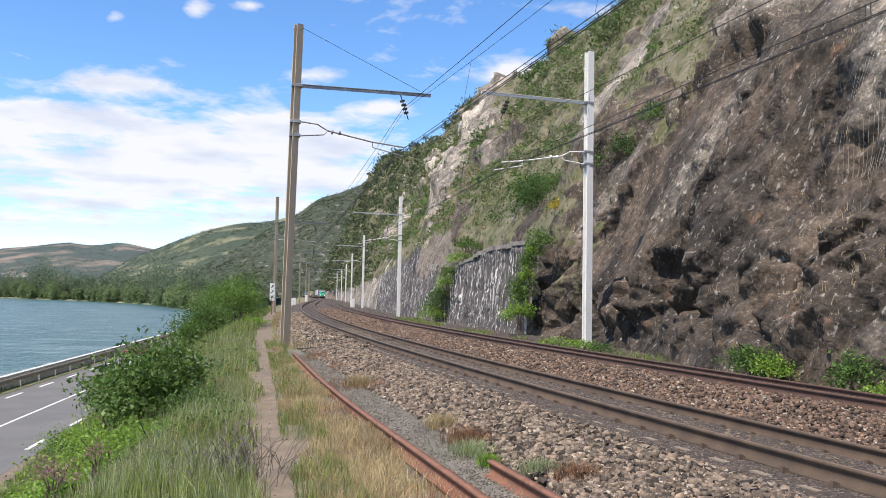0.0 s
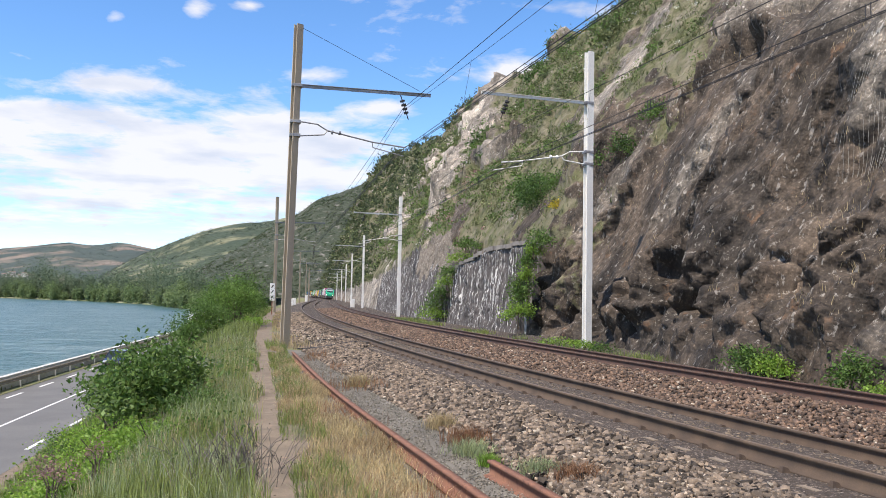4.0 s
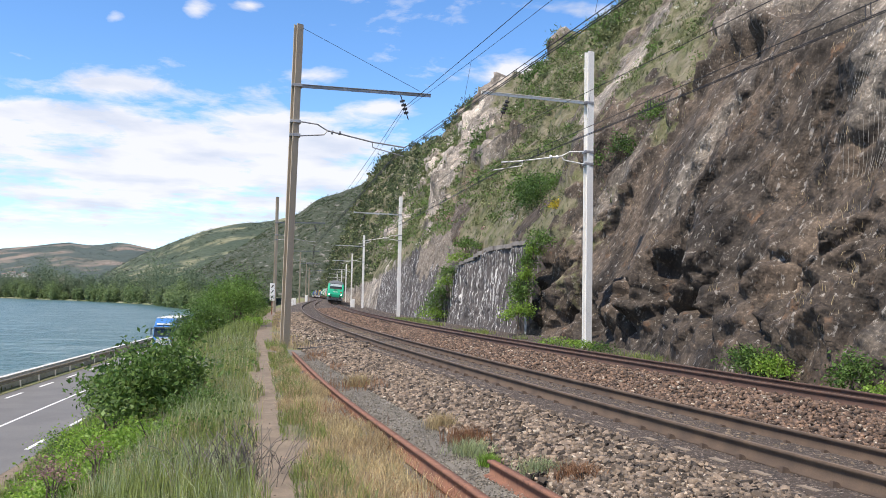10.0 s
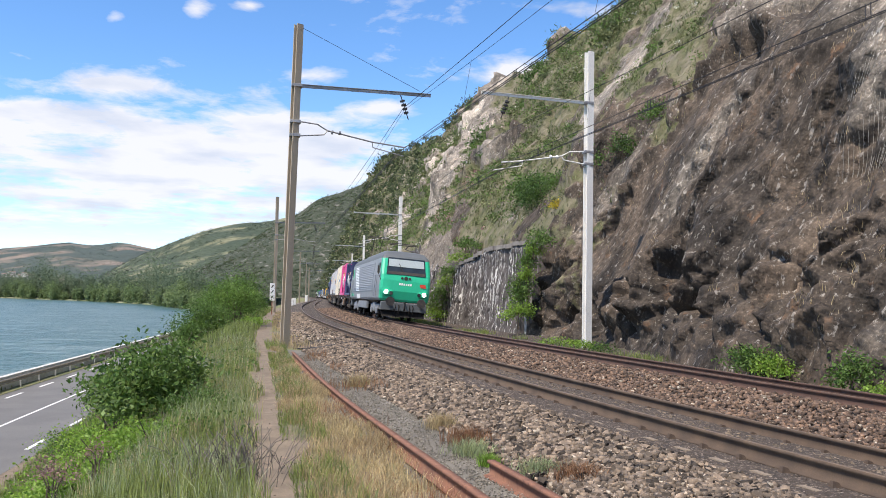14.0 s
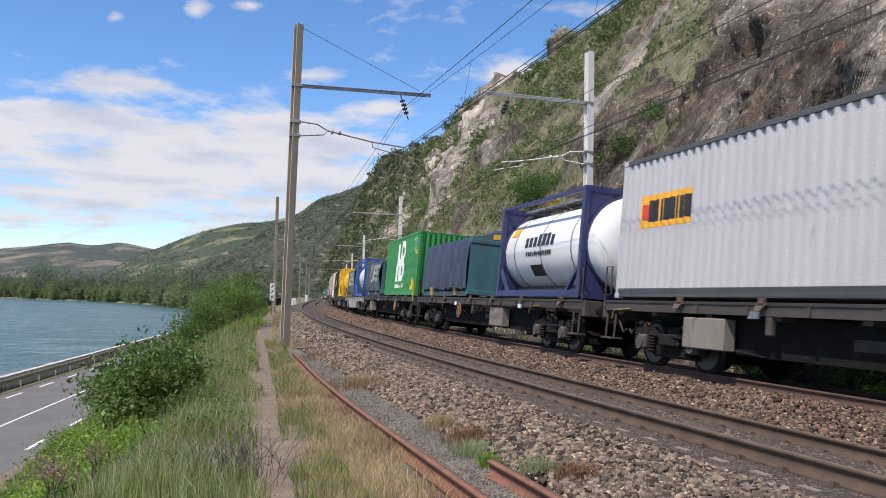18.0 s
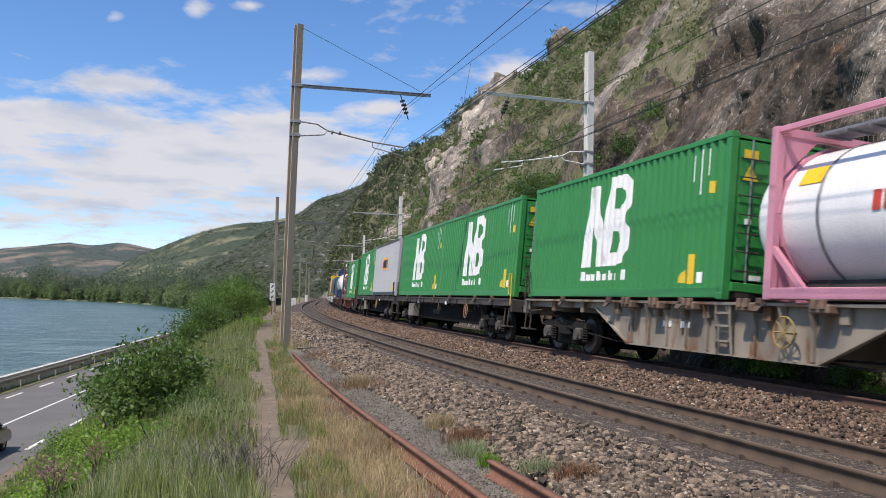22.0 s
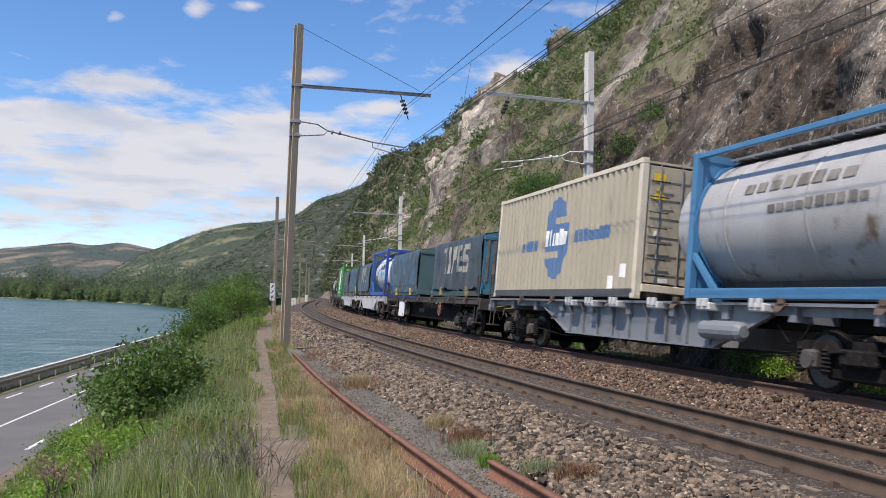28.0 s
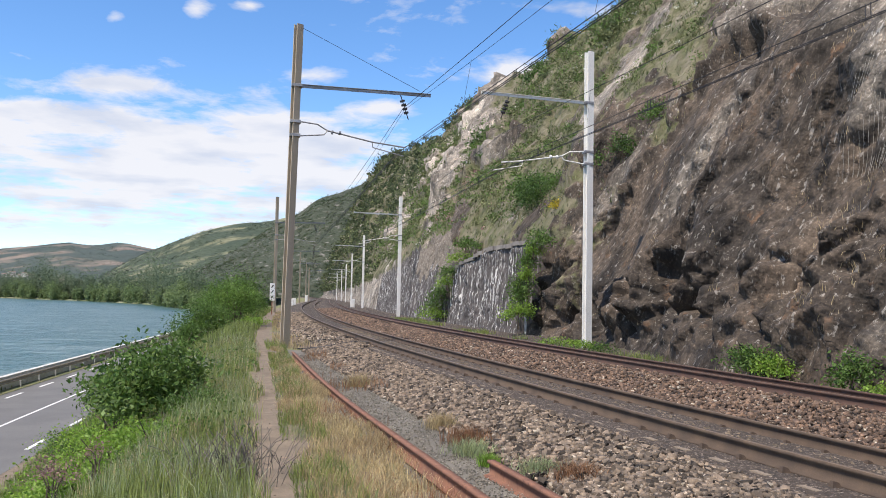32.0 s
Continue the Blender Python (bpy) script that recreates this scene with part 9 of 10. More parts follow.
# ---- the locomotive ----
def locomotive():
    t = thing("electric_locomotive", "green-fronted grey electric locomotive with lit headlights and white stripe", "locomotive")
    L0, L1 = 0.62, 18.98
    mid = (L0 + L1) / 2
    # x measured from the front buffers, local x = x - 9.8
    levels = [(1.08, 0.20, 1.36), (1.20, 0.08, 1.42), (1.65, 0.0, 1.45), (2.25, 0.05, 1.45), (2.56, 0.14, 1.44), (3.48, 0.56, 1.38), (3.66, 0.72, 1.32), (3.90, 1.15, 1.12), (4.0, 1.8, 0.7)]
    rings = []
    b = bmesh.new()
    for z, inset, w in levels:
        half = []
        xf = L0 + inset
        half = [(xf, 0.0), (xf + 0.01, w * 0.50), (xf + 0.03, w * 0.88), (xf + 0.10, w * 0.965), (xf + 0.28, w), (3.1 + 0 * z, w), (5.4, w), (9.8, w)]
        pts = half + [(2 * 9.8 - x, y) for x, y in half[-2::-1]]
        pts = pts + [(x, -y) for x, y in pts[-2:0:-1]]
        rings.append([b.verts.new((x - 9.8, y, z)) for x, y in pts])
    n = len(rings[0])
    idx = []
    for k in range(len(rings) - 1):
        for j in range(n):
            f = b.faces.new((rings[k][j], rings[k][(j + 1) % n], rings[k + 1][(j + 1) % n], rings[k + 1][j]))
            x = sum(v.co.x for v in f.verts) / 4 + 9.8
            cab = x < 1.2 or x > 18.4
            f.material_index = 1 if (cab and k < 5) or (cab and k == 5 and abs(sum(v.co.y for v in f.verts) / 4) > 1.0) else (2 if k >= 5 else 0)
    b.faces.new(rings[-1]).material_index = 2
    b.faces.new(rings[0][::-1]).material_index = 2
    bmesh.ops.recalc_face_normals(b, faces=b.faces)
    part("body", b, [M["loco_grey"], M["loco_green"], M["loco_roof"]], t)

    def ins(z):
        return float(np.interp(z, [q[0] for q in levels], [q[1] for q in levels]))

    def front(y, z, out=0.012):
        return Vector((L0 + ins(z) - out - 9.8, y, z))

    for end in (1, -1):
        g = Matrix.Identity(4) if end == 1 else Matrix.Rotation(math.pi, 4, "Z")

        def fpart(name, bm_, m_, lab=""):
            return part(name, bm_, m_, t, lab, m=g)
        b = bmesh.new()
        hull(b, [front(-1.12, 2.58, 0.02), front(1.12, 2.58, 0.02), front(1.06, 3.55, 0.03), front(-1.06, 3.55, 0.03)], [front(-1.12, 2.58, -0.06), front(1.12, 2.58, -0.06), front(1.06, 3.55, -0.06), front(-1.06, 3.55, -0.06)])
        bmesh.ops.recalc_face_normals(b, faces=b.faces)
        fpart("windscreen", b, M["glass_dark"], "wide dark windscreen with a pale blind")
        b = bmesh.new()
        hull(b, [front(-1.08, 2.60, 0.024), front(1.08, 2.60, 0.024), front(1.06, 2.76, 0.028), front(-1.06, 2.76, 0.028)], [front(-1.08, 2.60, 0.021), front(1.08, 2.60, 0.021), front(1.06, 2.76, 0.023), front(-1.06, 2.76, 0.023)])
        fpart("screen_edge", b, M["black"], "")
        b = bmesh.new()
        hull(b, [front(-1.02, 3.04, 0.036), front(1.02, 3.04, 0.036), front(1.0, 3.46, 0.04), front(-1.0, 3.46, 0.04)], [front(-1.02, 3.04, 0.031), front(1.02, 3.04, 0.031), front(1.0, 3.46, 0.034), front(-1.0, 3.46, 0.034)])
        fpart("sun_blind", b, M["blind"], "grey sun blind")
        b = bmesh.new()
        rod(b, [front(0.1, 2.62, 0.05), front(0.42, 3.2, 0.06)], 0.015, 5)
        fpart("wiper", b, M["black"])
        for y in (-1, 1):
            b = bmesh.new()
            c = front(y * 1.0, 1.62, 0.0)
            bx(b, c.x - 0.05, c.x + 0.12, y * 0.97 - 0.28, y * 0.97 + 0.24, 1.38, 1.70, 0.06)
            h_ = fpart("lamp_housing", b, M["loco_green"])
            b = bmesh.new()
            lathe_x(b, [(c.x - 0.075, 0.0), (c.x - 0.075, 0.12), (c.x, 0.12)], 16, y * 1.08, 1.57)
            fpart("headlight", b, M["lamp_on"] if end == 1 else M["loco_white"], "round lit headlight" if end == 1 else "")
            b = bmesh.new()
            lathe_x(b, [(c.x - 0.065, 0.0), (c.x - 0.065, 0.10), (c.x, 0.10)], 14, y * 0.80, 1.52)
            fpart("tail_lamp", b, M["red_mark"] if end == -1 else M["glass_dark"])
            b = bmesh.new()
            lathe_x(b, [(-9.8, 0.0), (-9.8, 0.25), (-9.74, 0.25), (-9.72, 0.10), (-9.2, 0.12), (-8.9, 0.12)], 16, y * 0.875, 1.06)
            bmesh.ops.recalc_face_normals(b, faces=b.faces)
            fpart("buffer", b, M["black"])
            b = bmesh.new()
            rod(b, [(-9.0, y * 1.40, 2.2), (-8.95, y * 1.60, 2.62)], 0.02, 5)
            bx(b, -9.02, -8.90, y * 1.60 - 0.04, y * 1.60 + 0.04, 2.6, 3.0)
            fpart("mirror", b, M["black"])
            # cab side window and door with grab rails
            b = bmesh.new()
            bx(b, -8.35, -7.75, y * 1.425 - 0.01, y * 1.425 + 0.012, 2.55, 3.22, 0.005)
            fpart("cab_side_window", b, M["glass_dark"])
            b = bmesh.new()
            bx(b, -7.45, -6.85, y * 1.43 - 0.012, y * 1.43 + 0.008, 1.25, 3.2, 0.004)
            d_ = fpart("cab_door", b, M["loco_green"] if end == -1 else M["loco_grey"])
            b = bmesh.new()
            for xx in (-7.52, -6.78):
                rod(b, [(xx, y * 1.47, 1.3), (xx, y * 1.47, 2.5)], 0.018, 5)
            fpart("grab_rail", b, M["steel_grey"])
        b = bmesh.new()
        bx(b, -9.2, -8.8, -1.3, 1.3, 0.55, 1.02, 0.03)
        fpart("headstock", b, M["loco_roof"])
        b = bmesh.new()
        hull(b, [(-9.15, -1.2, 0.22), (-9.15, 1.2, 0.22), (-8.95, 1.25, 0.58), (-8.95, -1.25, 0.58)], [(-9.05, -1.2, 0.22), (-9.05, 1.2, 0.22), (-8.85, 1.25, 0.58), (-8.85, -1.25, 0.58)])
        bmesh.ops.recalc_face_normals(b, faces=b.faces)
        fpart("snow_plough", b, M["bogie"])
        b = bmesh.new()
        rod(b, [(-9.2, 0, 1.05), (-9.5, 0, 1.0), (-9.55, 0, 0.7), (-9.35, 0, 0.55)], 0.05, 6)
        for yy in (-0.5, -0.3, 0.3, 0.5):
            rod(b, [(-9.2, yy, 0.9), (-9.42, yy, 0.75), (-9.38, yy, 0.4)], 0.03, 5)
        fpart("coupler", b, M["bogie"])
        b = bmesh.new()
        for q in text_bars(-0.38, 2.0, 0.76, 0.13, 6, 7):
            vs = [b.verts.new(front(-y, z, 0.006)) for y, z in q]
            b.faces.new(vs)
        fpart("number_bars", b, M["white_mark"])
        b = bmesh.new()
        vs = [b.verts.new(front(y, z, 0.012)) for y, z in ((-1.18, 1.95), (-0.86, 1.95), (-0.80, 2.14), (-1.12, 2.14))]
        b.faces.new(vs)
        fpart("emblem", b, M["red_mark"], "red company emblem")
        b = bmesh.new()
        for yy in (-0.22, 0, 0.22):
            c = front(yy, 2.38, 0.0)
            lathe_x(b, [(c.x - 0.05, 0.0), (c.x - 0.05, 0.07 if yy else 0.11), (c.x + 0.1, 0.07)], 12, yy, 2.40)
        fpart("horn_and_sockets", b, M["black"])
    # side louvres, white slanted band, green rear panels
    for y in (-1, 1):
        b = bmesh.new()
        for k in range(15):
            z = 1.62 + k * 0.115
            yo = y * float(np.interp(z, [q[0] for q in levels], [q[2] for q in levels]))
            hull(b, [(-5.6, yo, z), (5.6, yo, z), (5.6, yo + y * 0.03, z), (-5.6, yo + y * 0.03, z)], [(-5.6, yo - y * 0.004, z + 0.085), (5.6, yo - y * 0.004, z + 0.085), (5.6, yo + y * 0.006, z + 0.085), (-5.6, yo + y * 0.006, z + 0.085)])
        bmesh.ops.recalc_face_normals(b, faces=b.faces)
        part("louvre_panel", b, M["loco_grey"], t, "ribbed grey louvres")
        b = bmesh.new()
        for k in range(15):
            z = 1.62 + k * 0.115
            yo = y * float(np.interp(z, [q[0] for q in levels], [q[2] for q in levels]))
            xa = 1.8 + (z - 1.6) * 1.2
            vs = [b.verts.new(q) for q in ((xa, yo + y * 0.033, z), (xa + 2.2, yo + y * 0.033, z), (xa + 2.3, yo + y * 0.011, z + 0.085), (xa + 0.1, yo + y * 0.011, z + 0.085))]
            b.faces.new(vs)
        vs = [b.verts.new(q) for q in ((1.2, y * 1.432, 1.12), (3.4, y * 1.432, 1.12), (3.95, y * 1.437, 1.6), (1.75, y * 1.437, 1.6))]
        b.faces.new(vs)
        part("white_band", b, M["loco_white"], t, "slanted white band")
        b = bmesh.new()
        vs = [b.verts.new(q) for q in ((5.7, y * 1.437, 1.3), (8.3, y * 1.437, 1.3), (8.3, y * 1.425, 2.6), (5.7, y * 1.425, 2.6))]
        b.faces.new(vs)
        part("green_panel", b, M["loco_green"], t)
        b = bmesh.new()
        bx(b, -2.6, 2.6, y * 1.30 - 0.08, y * 1.30 + 0.08, 0.52, 0.98, 0.03)
        part("underfloor_case", b, M["wag_grey"], t)
    # roof gear
    b = bmesh.new()
    bx(b, -5.2, 5.2, -0.85, 0.85, 3.92, 4.10, 0.05)
    bx(b, -3.0, 0.0, -0.6, 0.6, 4.10, 4.2, 0.04)
    part("roof_housing", b, M["wag_grey"], t)
    for xx, up in ((-6.4, 0.32), (6.4, 1.60)):
        b = bmesh.new()
        for yy in (-0.55, 0.55):
            rod(b, [(xx - 0.7, yy, 4.02), (xx + 0.7, yy, 4.02)], 0.035, 6)
            rod(b, [(xx - 0.7, yy * 0.9, 4.06), (xx + 0.6, yy * 0.5, 4.1 + up * 0.5)], 0.03, 6)
            rod(b, [(xx + 0.6, yy * 0.5, 4.1 + up * 0.5), (xx - 0.5, yy * 0.6, 4.08 + up)], 0.025, 6)
        rod(b, [(xx - 0.5, -0.85, 4.08 + up), (xx - 0.5, -0.6, 4.16 + up), (xx - 0.5, 0.6, 4.16 + up), (xx - 0.5, 0.85, 4.08 + up)], 0.03, 6)
        rod(b, [(xx - 0.2, -0.8, 4.1 + up), (xx - 0.2, 0.8, 4.1 + up)], 0.03, 6)
        part("pantograph", b, M["black"], t, "folded dark pantograph" if up < 1 else "raised dark pantograph touching the wire")
        b = bmesh.new()
        for yy in (-0.55, 0.55):
            for x2 in (-0.6, 0.6):
                rod(b, [(xx + x2, yy, 3.88), (xx + x2, yy, 4.02)], 0.06, 8)
        part("insulators", b, M["rusty_bit"], t)
    for xx in (-5.4, 5.4):
        g = bogie(t, xx, 1.3)
        for y in (-1, 1):
            b = bmesh.new()
            bx(b, -2.0, 2.0, y * 1.13 - 0.06, y * 1.13 + 0.06, 0.55, 0.85, 0.04)
            for q in (-1.3, 1.3):
                bx(b, q - 0.22, q + 0.22, y * 1.2 - 0.06, y * 1.2 + 0.06, 0.30, 0.66, 0.04)
            bx(b, -0.35, 0.35, y * 1.18 - 0.08, y * 1.18 + 0.08, 0.40, 0.95, 0.04)
            part("bogie_side", b, M["wag_grey"], g)
    ride(t, 9.1, 5.0)
    return t


locomotive()
# ---- traffic on the road: x forward along travel, y to the left, z up ----
M["tyre"] = mat("tyre_rubber", (0.022, 0.022, 0.023), (0.035, 0.033, 0.031), 6, 0.85, 0, 0.2, 60)
M["cab_white"] = paint("lorry_white", (0.78, 0.79, 0.80), 0.1, 0.3, at=0.85)
M["cab_blue"] = paint("lorry_blue", (0.055, 0.19, 0.46), 0.1, 0.3, at=0.85)
M["curtain_white"] = paint("trailer_pale", (0.70, 0.69, 0.66), 0.15, 0.5, at=0.8)
M["curtain_blue"] = paint("trailer_blue_curtain", (0.022, 0.095, 0.26), 0.2, 0.55, at=0.8)
# pale base colour stands in for bright reflections on the lorry's chrome
M["bright_metal"] = mat("pale_sheen_chrome", (0.74, 0.74, 0.72), (0.62, 0.62, 0.61), 3, 0.4, 0.35, 0.0)
M["chrome"] = mat("chrome", (0.6, 0.6, 0.6), (0.5, 0.5, 0.5), 3, 0.15, 1.0, 0)
M["car_grey"] = paint("car_dark_grey", (0.15, 0.16, 0.165), 0.1, 0.25, at=0.9, coat=0.6)
M["car_white"] = paint("car_white", (0.78, 0.78, 0.78), 0.05, 0.25, at=0.9, coat=0.6)
M["car_black"] = paint("car_black", (0.03, 0.032, 0.036), 0.1, 0.25, at=0.9, coat=0.6)
M["tail_red"] = mat("tail_lamp_red", (0.5, 0.02, 0.02), (0.3, 0.01, 0.01), 3, 0.2, 0, 0)


def road_wheel(parent, x, y, r, w, hub=None):
    b = bmesh.new()
    s = 1 if y > 0 else -1
    lathe_y(b, [(y - s * w, r * 0.9), (y - s * w, r), (y - s * 0.02, r), (y, r * 0.9), (y, r * 0.62), (y - s * 0.03, r * 0.6)], 22, x, r)
    bmesh.ops.recalc_face_normals(b, faces=b.faces)
    wl_ = part("wheel", b, M["tyre"], parent)
    b = bmesh.new()
    lathe_y(b, [(y - s * 0.035, r * 0.6), (y - s * 0.01, r * 0.55), (y - s * 0.02, r * 0.3), (y + s * 0.01, r * 0.2)], 14, x, r)
    bmesh.ops.recalc_face_normals(b, faces=b.faces)
    part("rim", b, hub or M["steel_grey"], wl_)


PARKED = []


def drive(ob, lane, keys, backwards):
    """keys: (seconds, distance along the road). backwards: coming towards the camera."""
    rows = []
    d = -ROAD_D if backwards else ROAD_D
    h = math.atan2(d.y, d.x)
    ts = sorted(set([float(q) for q in range(0, 33, 2)] + [float(k[0]) for k in keys]))
    PARKED.append(ob)
    i = len(PARKED) - 1
    kt, kd = [k[0] for k in keys], [k[1] for k in keys]
    for t in ts:
        if t < kt[0]:
            q = kd[0] + (t - kt[0]) * (kd[1] - kd[0]) / (kt[1] - kt[0])
        elif t > kt[-1]:
            q = kd[-1] + (t - kt[-1]) * (kd[-1] - kd[-2]) / (kt[-1] - kt[-2])
        else:
            q = np.interp(t, kt, kd)
        q = min(max(float(q), -100.0 - i * 18), 300.0 + i * 18)
        rows.append((float(t), Matrix.Translation(on_road(float(q), lane, 0.012)) @ Matrix.Rotation(h, 4, "Z")))
    MOVES.append((ob, rows))


def lorry(label, cab, box, roofed, stripes, keys):
    """Articulated lorry: front bumper at x = 0, trailer behind."""
    t = thing("articulated_lorry", label, "lorry", "vehicles on the road")
    b = bmesh.new()
    side = [(0.0, 0.45), (0.02, 1.25), (-0.12, 1.75), (-0.42, 2.9), (-0.75, 3.15), (-2.15, 3.15), (-2.15, 0.75), (-1.75, 0.75), (-1.62, 1.05), (-1.2, 1.1), (-0.75, 1.0), (-0.6, 0.45)]
    hull(b, [(x, 1.24, z) for x, z in side], [(x, -1.24, z) for x, z in side])
    bmesh.ops.recalc_face_normals(b, faces=b.faces)
    bmesh.ops.bevel(b, geom=[e for e in b.edges if abs(e.verts[0].co.y - e.verts[1].co.y) < 0.01], offset=0.07, segments=2, affect="EDGES")
    c = part("cab", b, cab, t)
    b = bmesh.new()
    sh = [(-0.62, 3.12), (-1.2, 3.62), (-1.75, 3.88), (-2.15, 3.9), (-2.15, 3.12)]
    hull(b, [(x, 1.18, z) for x, z in sh], [(x, -1.18, z) for x, z in sh])
    bmesh.ops.recalc_face_normals(b, faces=b.faces)
    part("roof_fairing", b, cab, c)
    b = bmesh.new()
    hull(b, [(-0.10, 1.19, 1.72), (-0.10, -1.19, 1.72), (-0.395, -1.14, 2.78), (-0.395, 1.14, 2.78)], [(-0.19, 1.19, 1.72), (-0.19, -1.19, 1.72), (-0.48, -1.14, 2.78), (-0.48, 1.14, 2.78)])
    for v in b.verts:
        v.co.x += 0.022
    bmesh.ops.recalc_face_normals(b, faces=b.faces)
    part("windscreen", b, M["glass_dark"], c)
    b = bmesh.new()
    if stripes:
        for k in range(5):
            bx(b, -0.20, 0.045 - 0.05 * (k == 4), -0.98 + 0.05 * k, 0.98 - 0.05 * k, 0.72 + k * 0.19, 0.85 + k * 0.19, 0.02)
    else:
        hull(b, [(0.03, -0.62, 0.55), (0.03, 0.62, 0.55), (0.045, 0.85, 1.18), (0.045, -0.85, 1.18)], [(-0.1, -0.62, 0.55), (-0.1, 0.62, 0.55), (-0.1, 0.85, 1.18), (-0.1, -0.85, 1.18)])
        bmesh.ops.recalc_face_normals(b, faces=b.faces)
        for k in range(3):
            bx(b, 0.03, 0.06, -0.66, 0.66, 0.66 + k * 0.17, 0.71 + k * 0.17, 0.008)
    part("grille", b, M["bright_metal"] if stripes else M["glass_dark"], c, "bright metal slats" if stripes else "dark trapezoid grille")
    b = bmesh.new()
    bx(b, -0.45, 0.06, -1.23, 1.23, 0.27, 0.52, 0.05)
    part("bumper", b, M["bright_metal"] if stripes else M["rail_dark"], c)
    b = bmesh.new()
    hull(b, [(-0.34, -1.15, 2.78), (-0.34, 1.15, 2.78), (-0.40, 1.15, 2.92), (-0.40, -1.15, 2.92)], [(-0.10, -1.15, 2.72), (-0.10, 1.15, 2.72), (-0.13, 1.15, 2.78), (-0.13, -1.15, 2.78)])
    bmesh.ops.recalc_face_normals(b, faces=b.faces)
    part("sun_visor", b, cab if not stripes else M["glass_dark"], c)
    for y in (-1, 1):
        b = bmesh.new()
        bx(b, -0.1, 0.05, y * 1.02 - 0.18, y * 1.02 + 0.18, 0.56, 0.80 if stripes else 0.98, 0.04)
        part("headlight", b, M["loco_white"], c)
        b = bmesh.new()
        bx(b, -0.95, -0.45, y * 1.245 - 0.008, y * 1.245 + 0.008, 1.85, 2.6)
        part("side_window", b, M["glass_dark"], c)
        b = bmesh.new()
        rod(b, [(-0.3, y * 1.22, 2.7), (-0.22, y * 1.5, 2.75)], 0.03, 5)
        bx(b, -0.30, -0.12, y * 1.5 - 0.05, y * 1.5 + 0.05, 1.95, 2.75, 0.02)
        part("mirror", b, M["black"], c)
        b = bmesh.new()
        bx(b, -4.6, -2.25, y * 1.1 - 0.1, y * 1.1 + 0.1, 0.45, 0.95, 0.03)
        part("side_tank", b, cab if stripes else M["black"], t)
    b = bmesh.new()
    bx(b, 0.0, 0.04, -0.5, 0.5, 1.32, 1.46)
    part("maker_badge", b, M["chrome"], c)
    if stripes:
        b = bmesh.new()
        bx(b, -0.62, -0.5, -0.9, 0.9, 3.14, 3.32, 0.02)
        part("lamp_bar", b, M["white_mark"], c)
    b = bmesh.new()
    bx(b, -6.2, -0.5, -0.45, 0.45, 0.6, 0.95)
    part("chassis", b, M["black"], t)
    # trailer
    b = bmesh.new()
    bx(b, -13.6, -2.75, -1.26, 1.26, 1.22, 3.96, 0.04)
    tr_ = part("trailer_body", b, box, t)
    b = bmesh.new()
    bx(b, -13.62, -2.73, -1.275, 1.275, 3.90, 4.0, 0.02)
    part("roof", b, M["curtain_white"], tr_)
    for y in (-1, 1):
        b = bmesh.new()
        bx(b, -13.6, -2.75, y * 1.27 - 0.012, y * 1.27 + 0.012, 1.15, 1.30)
        part("side_rail", b, M["steel_grey"], tr_)
        for k in range(1, 7):
            b = bmesh.new()
            xx = -2.75 - k * 1.5
            bx(b, xx - 0.025, xx + 0.025, y * 1.263 - 0.008, y * 1.263 + 0.008, 1.3, 3.9)
            part("curtain_seam", b, box, tr_)
        b = bmesh.new()
        bx(b, -8.7, -6.0, y * 1.16 - 0.02, y * 1.16 + 0.02, 0.5, 1.05)
        part("side_guard", b, M["loco_white"] if not stripes else M["steel_grey"], t)
    b = bmesh.new()
    for q in text_bars(-4.5, 3.35, 1.3, 0.24, 6, 4) if not stripes else text_bars(-6.4, 2.9, 2.6, 0.4, 7, 4):
        vs = [b.verts.new((x, 1.276, z)) for x, z in q]
        b.faces.new(vs)
    part("haulier_letters", b, M["blue_mark"] if not stripes else M["white_mark"], tr_, "row of lettering bars")
    b = bmesh.new()
    bx(b, -13.5, -3.0, -0.5, 0.5, 0.85, 1.2)
    part("trailer_frame", b, M["black"], t)
    for x in (-1.2, -4.9):
        for y in (-1.22, 1.22):
            road_wheel(t, x, y, 0.5, 0.34)
    for x in (-9.6, -10.9, -12.2):
        for y in (-1.22, 1.22):
            road_wheel(t, x, y, 0.5, 0.38)
    b = bmesh.new()
    bx(b, -13.65, -13.5, -1.2, 1.2, 0.55, 0.75)
    part("rear_bumper", b, M["red_mark"], t)
    for ob in t.children_recursive:
        ob.data.transform(Matrix.Scale(0.92, 4))
    drive(t, 1.75, keys, True)


